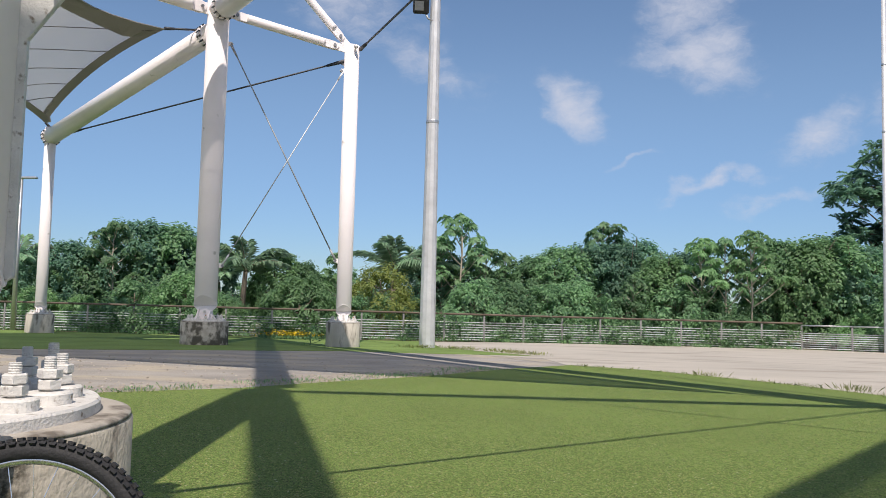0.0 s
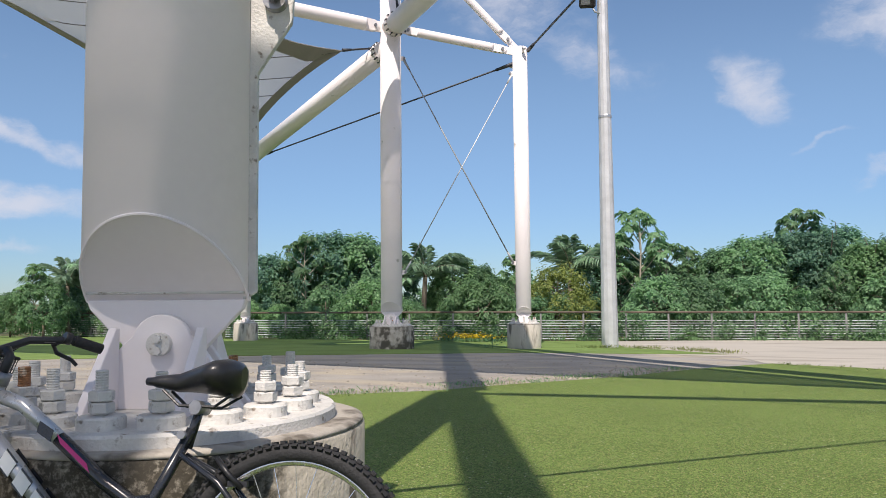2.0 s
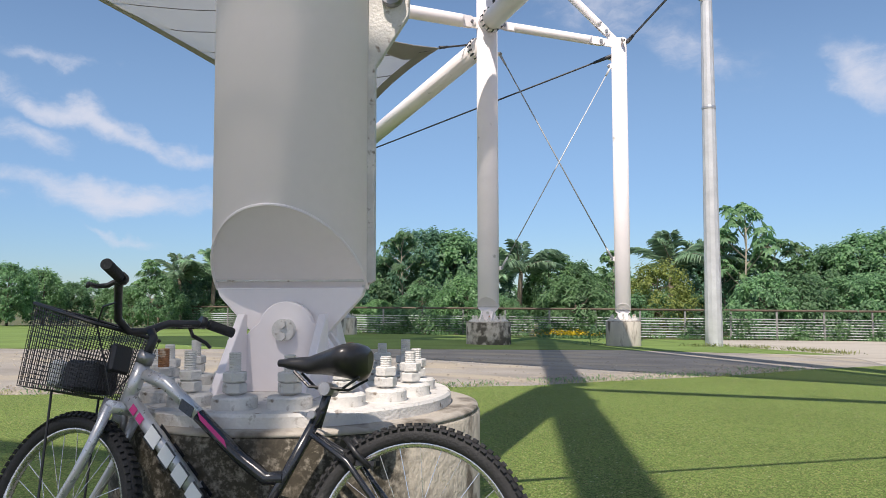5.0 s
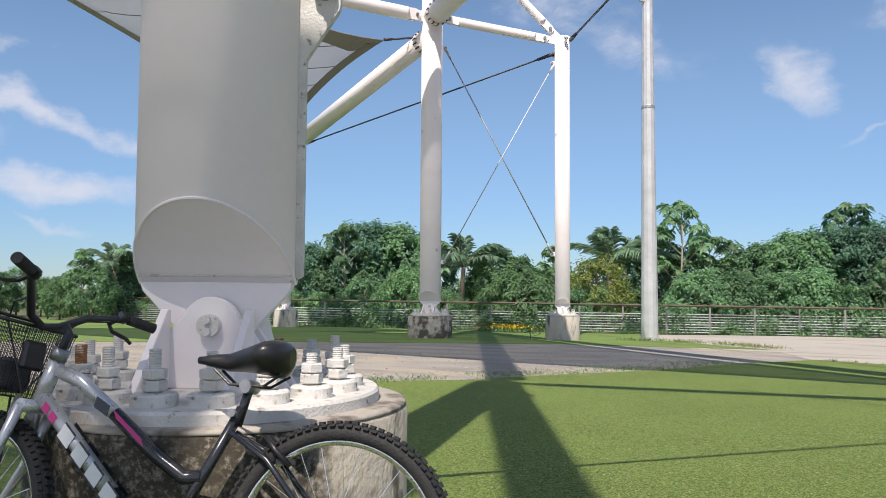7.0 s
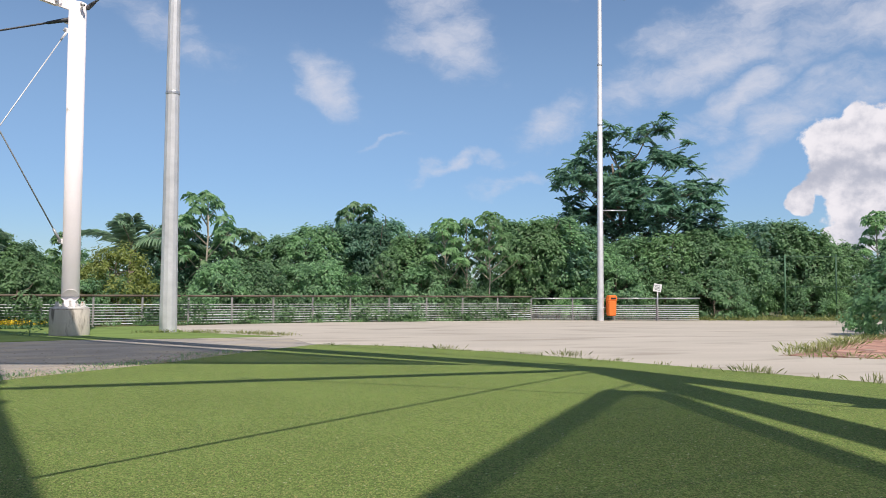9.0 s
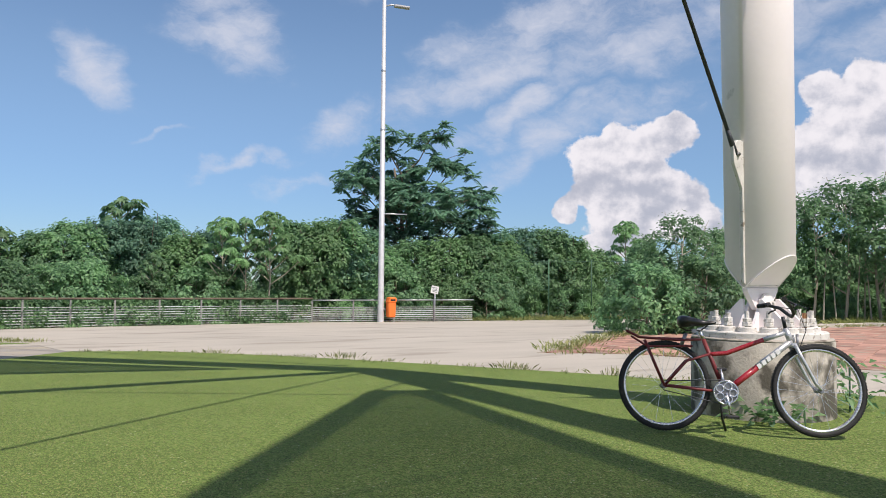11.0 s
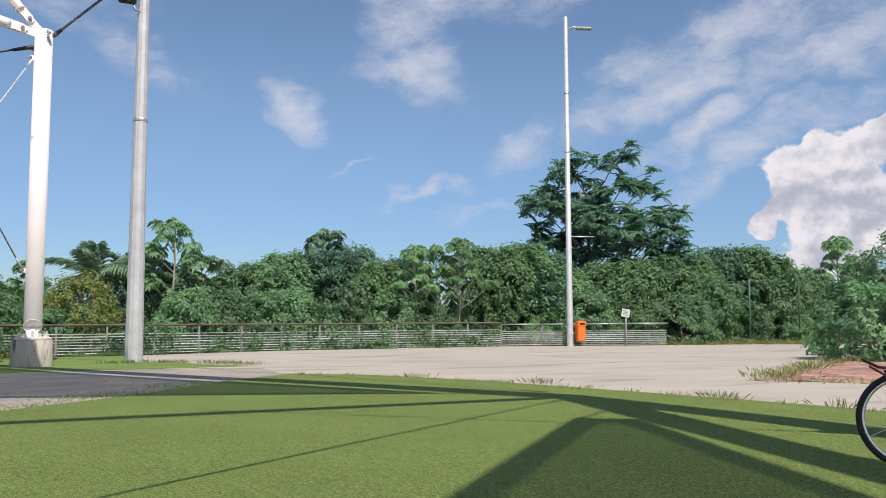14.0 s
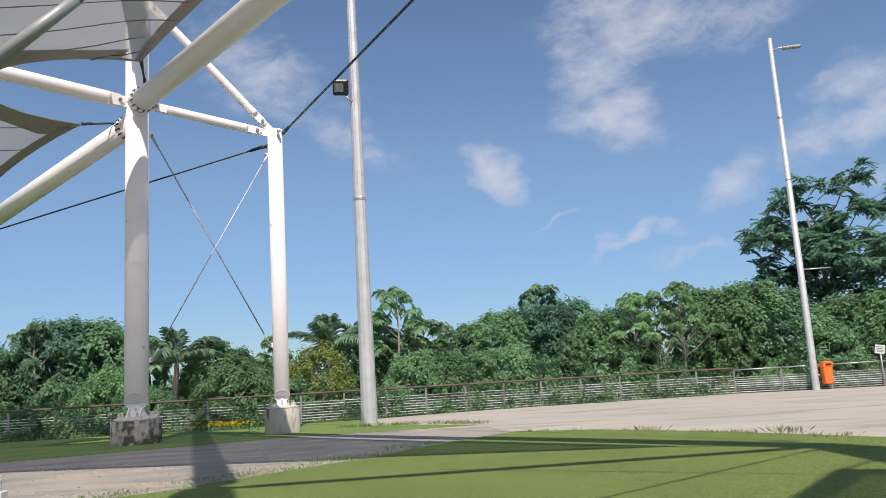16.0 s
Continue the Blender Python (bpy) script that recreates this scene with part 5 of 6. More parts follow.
def bicycle_red():
    """Red town bicycle with a rear rack, on its kickstand before the second pedestal."""
    R = 0.335
    hr, hf = Vector((4.825, 4.64, 0)), Vector((5.635, 3.94, 0))
    WB = (hf - hr).length
    yaw = math.degrees(math.atan2(hf.y - hr.y, hf.x - hr.x))
    e = new("bicycle")
    e.matrix_world = pose(hr.x, hr.y, 0.02, 0, 0, yaw) @ pose(0, 0, 0, -4.0, 0, 0)
    tagged(e, "red and silver bicycle with a rear rack, parked on the turf", "bicycle")
    hub_r, bb = Vector((0, 0, R)), Vector((0.43, 0, 0.30))
    seat_top = Vector((0.285, 0, 0.68))
    head_low, head_top = Vector((WB - 0.175, 0, 0.665)), Vector((WB - 0.215, 0, 0.775))
    I = Matrix.Identity(4)
    frame = part("frame", tube([bb, seat_top], 0.016, 12), M_DULLRED, e, "worn red and silver frame")
    j = bb + (seat_top - bb) * 0.72
    top = [head_top - Vector((0.0, 0, 0.03)), Vector((0.62, 0, 0.655)), Vector((0.45, 0, 0.585)), Vector((0.36, 0, 0.575)), j]
    part("top_tube", tube([top[0], top[0].lerp(top[1], 0.65)], 0.017, 12), M_SILVER, frame)
    part("top_tube", tube([top[0].lerp(top[1], 0.65)] + top[1:], 0.017, 12), M_RED, frame)
    dn = [head_low + Vector((0, 0, 0.02)), bb]
    part("down_tube", tube([dn[0], dn[0].lerp(dn[1], 0.5)], 0.023, 12), M_SILVER, frame)
    part("down_tube", tube([dn[0].lerp(dn[1], 0.5), dn[1]], 0.023, 12), M_RED, frame)
    part("head_tube", tube([head_low, head_top], 0.022, 14), M_SILVER, frame)
    for y in (-0.05, 0.05):
        part("seat_stay", tube([j + Vector((0, y * 0.3, 0)), Vector((0.16, y, 0.52)), hub_r + Vector((0, y * 1.2, 0))], 0.009, 8), M_DULLRED, frame)
        part("chain_stay", tube([bb + Vector((0, y * 0.5, 0)), hub_r + Vector((0, y * 1.2, 0))], 0.010, 8), M_DULLRED, frame)
    for sd in (-1, 1):
        lettering(frame, dn[0].lerp(dn[1], 0.18), dn[0].lerp(dn[1], 0.52), 5, 0.034, M_DECALWHITE, sd, 0.0235)
    part("seat_post", tube([seat_top, Vector((0.26, 0, 0.745))], 0.0135, 12), M_CHROME, e)
    saddle(e, pose(0.215, 0, 0.80, 0, -2, 0))
    wheel(e, R, M_CHROME, False, Matrix.Translation(hub_r))
    S = steer_matrix(head_low, head_top, 8)
    hub_f = Vector((WB, 0, R))
    wheel(e, R, M_CHROME, False, S @ Matrix.Translation(hub_f))
    fork = part("fork", tube([head_low + Vector((0.004, -0.055, -0.012)), head_low + Vector((0.004, 0.055, -0.012))], 0.018, 12), M_SILVER, e, "silver fork")
    fork.matrix_local = S
    for y in (-0.055, 0.055):
        part("fork_blade", tube([head_low + Vector((0.004, y, -0.01)), Vector((WB - 0.11, y, 0.53)), Vector((WB - 0.04, y, 0.385)), hub_f + Vector((0, y, 0))], 0.014, 10, r_end=0.01), M_SILVER, fork)
    brake(e, S, (WB - 0.15, 0, 0.62), (0.05, 0, 1.0))
    brake(e, I, (0.12, 0, 0.62), (0.4, 0, 1.0))
    st = head_top + Vector((-0.015, 0, 0.085))
    stem = part("stem", tube([head_top, st], 0.013, 10), M_BLACK, e)
    stem.matrix_local = S
    bars(e, S, st, 0.56, 0.10, M_BLACK, 0.10)
    for sgn in (-1, 1):
        cab = part("brake_cable", tube([st + Vector((0, sgn * 0.18, 0.09)), st + Vector((0.14, sgn * 0.08, 0.06)), st + Vector((0.16, 0, -0.1)), head_low + Vector((0.06, 0, -0.02))], 0.003, 6), M_BLACK, e)
        cab.matrix_local = S
    rack = part("rear_rack", tube([(0.26, -0.06, 0.68), (0.1, -0.07, 0.672), (-0.18, -0.07, 0.688), (-0.27, -0.06, 0.735), (-0.27, 0.06, 0.735), (-0.18, 0.07, 0.688), (0.1, 0.07, 0.672), (0.26, 0.06, 0.68)], 0.009, 8), M_DULLRED, e, "dark red tubular luggage rack")
    for y in (-0.03, 0.03):
        part("rack_bar", tube([(0.24, y, 0.678), (-0.18, y, 0.688), (-0.27, y, 0.73)], 0.007, 8), M_DULLRED, rack)
    part("rack_loop", tube([(0.2, -0.075, 0.63), (-0.12, -0.075, 0.62), (-0.24, -0.07, 0.695)], 0.008, 8), M_DULLRED, rack)
    for y in (-0.075, 0.075):
        part("rack_stay", tube([hub_r + Vector((0, y, 0)), (-0.14, y, 0.67)], 0.009, 8), M_DULLRED, rack)
    crank = part("crankset", lathe([(0.05, -0.003), (0.088, -0.002), (0.092, 0.0), (0.088, 0.003), (0.05, 0.004)], 40), M_STEEL, e)
    crank.matrix_local = Matrix.Translation(bb + Vector((0, -0.055, 0))) @ pose(0, 0, 0, 90, 0, 0)
    ring = part("chainring", tube([(0.083 * math.cos(2 * math.pi * k / 40), 0.083 * math.sin(2 * math.pi * k / 40), 0.008) for k in range(40)], 0.007, 8, closed=True), M_CHROME, crank)
    for k in range(5):
        a = 2 * math.pi * k / 5
        part("spider_ring", tube([(0.05 * math.cos(a) + 0.026 * math.cos(b), 0.05 * math.sin(a) + 0.026 * math.sin(b), 0.01) for b in (2 * math.pi * i / 16 for i in range(16))], 0.006, 6, closed=True), M_CHROME, crank)
    for s in (1, -1):
        x, y = (0.03 * s, -0.165 * s)
        part("crank_arm", tube([(0, 0, 0.02 * s), (x, y, 0.03 * s)], 0.011, 8), M_CHROME, crank)
        part("pedal", box(0.09, 0.02, 0.08, Matrix.Translation((x, y, s * 0.08)), bevel=0.005), M_BLACK, crank)
    part("chain", tube([bb + Vector((0, -0.05, 0.09)), hub_r + Vector((0, -0.04, 0.035)), hub_r + Vector((-0.035, -0.04, 0)), hub_r + Vector((0, -0.04, -0.035)), bb + Vector((0, -0.05, -0.09))], 0.004, 6), M_DARKSTEEL, e)
    part("kickstand", tube([bb + Vector((-0.03, 0.03, -0.03)), bb + Vector((-0.01, 0.1, -0.2)), bb + Vector((0.02, 0.15, -0.295))], 0.009, 8), M_BLACK, e)


bicycle_silver()
bicycle_red()


# ---- plants ----
def leaves(name, centres, directions, lengths, widths, mat, parent, droop=0.25, face=None):
    """Many folded leaves as one mesh: each is two faces hinged on the midrib."""
    c, d = np.asarray(centres, float), np.asarray(directions, float)
    n = len(c)
    d /= np.linalg.norm(d, axis=1)[:, None] + 1e-9
    rnd = np.random.normal(size=(n, 3)) * 0.45 + ([0, 0, 1.0] if face is None else face)
    s = np.cross(d, rnd)
    s /= np.linalg.norm(s, axis=1)[:, None] + 1e-9
    up = np.cross(s, d)
    L, W = np.asarray(lengths)[:, None], np.asarray(widths)[:, None]
    tip = c + d * L
    tip[:, 2] -= droop * L[:, 0]
    mid = c + d * L * 0.45
    v = np.stack([c, mid + s * W * 0.5 + up * W * 0.15, tip, mid - s * W * 0.5 + up * W * 0.15], 1).reshape(-1, 3)
    me = bpy.data.meshes.new(name)
    me.vertices.add(4 * n)
    me.vertices.foreach_set("co", v.ravel())
    k = np.arange(n)[:, None] * 4
    tri = np.concatenate([k + [[0, 1, 2]], k + [[0, 2, 3]]], 1).reshape(-1)
    me.loops.add(6 * n)
    me.loops.foreach_set("vertex_index", tri)
    me.polygons.add(2 * n)
    me.polygons.foreach_set("loop_start", np.arange(2 * n) * 3)
    me.polygons.foreach_set("loop_total", np.full(2 * n, 3))
    me.update()
    me.validate()
    me.materials.append(mat)
    ob = new(name, me)
    ob.parent = parent
    return ob


def limbs(rng, height, spread, trunk_r, count, start):
    """Trunk and limbs in one bmesh."""
    bm = bmesh.new()
    lean = Vector((rng.uniform(-0.08, 0.08), rng.uniform(-0.08, 0.08), 0))
    pts = [Vector((0, 0, -0.1))] + [Vector((lean.x * z, lean.y * z, z)) + Vector((rng.uniform(-0.06, 0.06), rng.uniform(-0.06, 0.06), 0)) for z in (height * 0.2, height * 0.4, height * 0.62, height * 0.82)]
    tube(pts, trunk_r, 8, bm, r_end=trunk_r * 0.3)
    for k in range(count):
        t = start + (0.95 - start) * k / count
        z = height * 0.82 * t
        a = k * 2.4 + rng.uniform(-0.4, 0.4)
        o = Vector((lean.x * z, lean.y * z, z))
        out = Vector((math.cos(a), math.sin(a), 0)) * spread * rng.uniform(0.55, 1.0) * (1 - 0.35 * t)
        e = o + out + Vector((0, 0, height * rng.uniform(0.12, 0.32)))
        m = o + out * 0.5 + Vector((0, 0, height * 0.06))
        tube([o, m, e], trunk_r * 0.42, 6, bm, r_end=trunk_r * 0.12)
    return bm


def broad_tree(seed, height, spread, clumps, per, leaf, mat, low=0.12, bark=None, label="dense broad-leaved tree behind the railing", name="tree"):
    """Crown of many small leafy boughs, each bulging outwards, over trunk and limbs."""
    rng = random.Random(seed)
    np.random.seed(seed)
    e = thing(name, label, "tree", group="wood behind the railing")
    bm = limbs(rng, height, spread, (0.012 if low > 0.25 else 0.022) * height, 9, 0.25)
    if low > 0.25:
        for k in range(2):
            a, q = rng.uniform(0, 6.28), rng.uniform(0.3, 0.9)
            foot, lean = Vector((math.cos(a) * q, math.sin(a) * q, -0.1)), Vector((rng.uniform(-0.4, 0.4), rng.uniform(-0.4, 0.4), 0))
            tube([foot, foot + lean * 0.4 + Vector((0, 0, height * 0.3)), foot + lean + Vector((0, 0, height * 0.62))], 0.032, 6, bm, r_end=0.014)
    part("trunk", bm, bark or M_BARK, e)
    lobes = [(rng.uniform(0, 6.28), rng.uniform(0.1, 0.95), rng.uniform(0.3, 0.75)) for k in range(9)]
    C, D, F = [], [], []
    for k in range(clumps):
        t = rng.random() ** 0.85
        z = height * (low + (0.93 - low) * t)
        prof = math.sin(math.pi * min(0.96, 0.25 + 0.70 * t)) ** 0.7
        a = rng.uniform(0, 2 * math.pi)
        bulge = max(math.exp(-(math.remainder(a - la, 2 * math.pi) / w) ** 2 - ((t - lt) / 0.22) ** 2) for la, lt, w in lobes)
        rr = spread * prof * (0.72 + 0.36 * bulge) * rng.uniform(0.8, 1.0)
        c = np.array((rr * math.cos(a), rr * math.sin(a), z + height * 0.05 * bulge))
        size = rng.uniform(0.10, 0.30) * min(spread, 2.0) * 0.66
        out = c - np.array((0, 0, height * 0.4))
        out = out / (np.linalg.norm(out) + 1e-6)
        p = np.random.normal(size=(per, 3))
        p /= np.linalg.norm(p, axis=1)[:, None]
        p += out * 0.55 + [0, 0, 0.15]
        C.append(c + p * size * np.random.uniform(0.35, 1.1, (per, 1)))
        f = p * 0.7 + out * 0.5 + [0, -0.1, 0.35] + np.random.normal(size=(per, 3)) * 0.35
        F.append(f)
        D.append(np.cross(f, np.random.normal(size=(per, 3))) + p * 0.3 - [0, 0, 0.25])
    # single shoots that break the outline
    for k in range(26 if low < 0.25 else 6):
        a, t = rng.uniform(0, 6.28), rng.uniform(0.4, 0.93)
        rr = spread * math.sin(math.pi * min(0.96, 0.25 + 0.70 * t)) ** 0.7 * 0.8
        o = np.array((rr * math.cos(a), rr * math.sin(a), height * (low + (0.93 - low) * t)))
        d = np.array((math.cos(a) * 0.5, math.sin(a) * 0.5, 0.9)) + np.random.normal(size=3) * 0.2
        q = np.linspace(0, 1, 14)[:, None]
        C.append(o + d * q * height * 0.075)
        D.append(np.random.normal(size=(14, 3)) + [0, 0, 0.2])
        F.append(np.random.normal(size=(14, 3)) * 0.4 + [0, -0.3, 0.7])
    C, D, F = np.concatenate(C), np.concatenate(D), np.concatenate(F)
    n = len(C)
    leaves("crown", C, D, np.random.uniform(0.6, 1.35, n) * leaf, np.random.uniform(0.42, 0.66, n) * leaf, mat, e, 0.15, F)
    return e


def umbrella_tree(seed, height, heads, leaf, mat, label):
    """Thin pale stems that carry loose heads of large drooping palmate leaves (papaya-like)."""
    rng = random.Random(seed)
    np.random.seed(seed)
    e = thing("tree", label, "tree", group="wood behind the railing")
    bm = bmesh.new()
    tube([(0, 0, -0.1), (0.1, 0.05, height * 0.4), (0.02, 0.06, height * 0.7), (0.05, 0.04, height * 0.9)], 0.045, 8, bm, r_end=0.02)
    C, D, F, Ln = [], [], [], []
    up = np.array((0, 0, 1.0))
    for k in range(heads):
        t = k / max(1, heads - 1)
        a = k * 2.4 + rng.uniform(-0.5, 0.5)
        o = Vector((0.05, 0.05, height * (0.34 + 0.54 * t)))
        r = height * (0.05 + 0.19 * (1 - t) ** 0.8) * rng.uniform(0.6, 1.25) if k < heads - 1 else 0.02
        tip = o + Vector((math.cos(a) * r, math.sin(a) * r, height * 0.06 + r * 0.5))
        tube([o, o.lerp(tip, 0.55) - Vector((0, 0, 0.05 * r)), tip], 0.028, 6, bm, r_end=0.014)
        for j in range(9):
            b, el = 2.4 * j + rng.uniform(-0.4, 0.4), rng.uniform(-0.35, 1.1)
            d = np.array((math.cos(b) * math.cos(el), math.sin(b) * math.cos(el), math.sin(el)))
            hub = np.array(tip) + d * leaf * rng.uniform(0.6, 1.25)
            tube([tip, Vector(hub)], 0.007, 3, bm)
            nrm = d * np.array((0.7, 0.7, 0.2)) + up * 0.75 + np.random.normal(size=3) * 0.2
            nrm /= np.linalg.norm(nrm)
            u = np.cross(nrm, (0.3, 0.2, 1.0))
            u /= np.linalg.norm(u) + 1e-6
            w = np.cross(nrm, u)
            size = leaf * rng.uniform(0.6, 1.05)
            for f in range(9):
                g = 2 * math.pi * f / 9 + rng.uniform(-0.12, 0.12)
                C.append(hub)
                D.append(u * math.cos(g) + w * math.sin(g) - up * 0.12)
                F.append(nrm)
                Ln.append(size * rng.uniform(0.75, 1.1))
    part("trunk", bm, M_BARK_PALE, e)
    Ln = np.array(Ln)
    leaves("crown", np.array(C), np.array(D), Ln, Ln * 0.44, mat, e, 0.26, np.array(F))
    return e


def palm(seed, height, fronds, length, label):
    rng = random.Random(seed)
    np.random.seed(seed)
    e = thing("palm_tree", label, "palm", group="wood behind the railing")
    part("trunk", tube([(0, 0, -0.1), (0.1, 0.05, height * 0.5), (0.05, 0.1, height)], 0.13, 10, r_end=0.08), M_BARK, e)
    C, D, Ln = [], [], []
    bm = bmesh.new()
    for k in range(fronds):
        a, el = 2.4 * k, rng.uniform(0.6, 1.5)
        h = Vector((math.cos(a), math.sin(a), 0))
        pts = []
        for i in range(11):
            t = i / 10
            pts.append(Vector((0.05, 0.1, height)) + h * length * t * math.cos(el) * (1 + 0.1 * t) + Vector((0, 0, length * (t * math.sin(el) - 0.45 * t * t))))
        tube(pts, 0.022, 5, bm, r_end=0.005)
        side = np.array((-h.y, h.x, 0))
        for i in range(3, 48):
            t = i / 48
            f = t * 10
            p = pts[int(f)].lerp(pts[min(10, int(f) + 1)], f - int(f))
            tan = np.array((pts[min(10, int(f) + 1)] - pts[int(f)]).normalized())
            for s in (-1, 1):
                C.append(np.array(p))
                D.append(tan * 0.7 + side * s * 0.55 + np.array((0, 0, rng.uniform(-0.4, 0.15))))
                Ln.append(length * 0.26 * (1.05 - 0.6 * abs(t - 0.35)))
    part("frond_rib", bm, M_BARK, e)
    Ln = np.array(Ln)
    leaves("crown", np.array(C), np.array(D), Ln, np.full(len(Ln), 0.03), M_LEAF_PALM, e, 0.32)
    return e


def tall_tree(seed, height):
    """The tall open tree that stands over the wood: feathery sprays in separate lobes on bare limbs."""
    rng = random.Random(seed)
    np.random.seed(seed)
    e = thing("tree", "tall dark tree with separate feathery lobes on bare limbs", "tree", group="wood behind the railing")
    bm = bmesh.new()
    tube([(0, 0, -0.1), (0.15, 0, height * 0.3), (-0.1, 0.1, height * 0.55), (-0.5, 0, height * 0.8)], 0.2, 10, bm, r_end=0.05)
    lobes = [(-1.1, 9.8), (-0.5, 9.1), (1.5, 10.1), (2.9, 8.6), (2.0, 8.8), (-2.3, 8.3), (-2.9, 7.7), (-1.6, 8.0), (-0.2, 7.7), (0.6, 7.0), (-2.6, 6.1), (2.3, 6.8), (3.7, 6.9), (4.5, 6.2), (-0.8, 6.2),
             (1.2, 5.8), (3.2, 5.6), (4.7, 5.1), (-2.9, 5.0), (-1.4, 4.7), (0.3, 5.0), (2.0, 4.8), (-3.3, 4.2), (3.6, 4.4), (-0.6, 7.0), (0.4, 8.3), (-1.6, 6.9), (1.4, 7.0), (0.2, 6.0), (-1.9, 5.6), (2.7, 6.2), (1.9, 5.3), (4.2, 4.4), (-0.4, 4.4)]
    C, D, F = [], [], []
    for lx, lz in lobes:
        ly = rng.uniform(-1.3, 1.3) * min(1.0, (11.0 - lz) / 4)
        tip = Vector((lx, ly, lz * height / 10.4))
        o = Vector((0.3 * lx * 0.3, 0, max(1.5, tip.z - 1.3 - 0.45 * abs(lx))))
        tube([o, o.lerp(tip, 0.45) + Vector((0.1, 0, -0.25)), tip], 0.055, 6, bm, r_end=0.018)
        for q in range(9):
            c = np.array(tip) + np.random.normal(size=3) * [0.5, 0.5, 0.34]
            tube([tip, Vector(c)], 0.014, 4, bm)
            for k in range(9):
                b = rng.uniform(0, 6.28)
                d = np.array((math.cos(b), math.sin(b), rng.uniform(-0.5, 0.9)))
                side = np.cross(d, (0, 0, 1.0))
                reach = rng.uniform(0.35, 0.62)
                for i in range(9):
                    w = (i + 1) / 9
                    pos = c + d * reach * w - np.array((0, 0, 0.22 * w * w))
                    for sg in (-1, 1):
                        C.append(pos)
                        D.append(d * 0.5 + side * sg)
                        F.append((0.1 * sg, -0.25, 1.0))
    part("trunk", bm, M_BARK, e)
    C, D, F = np.array(C), np.array(D), np.array(F)
    n = len(C)
    leaves("crown", C, D, np.random.uniform(0.16, 0.26, n), np.random.uniform(0.07, 0.11, n), M_LEAF_DARK, e, 0.3, F + np.random.normal(size=(n, 3)) * 0.25)
    return e


def spot(az, d):
    x, y = 0.4 + d * math.sin(radians(az)), 0.4 + d * math.cos(radians(az))
    return x, y


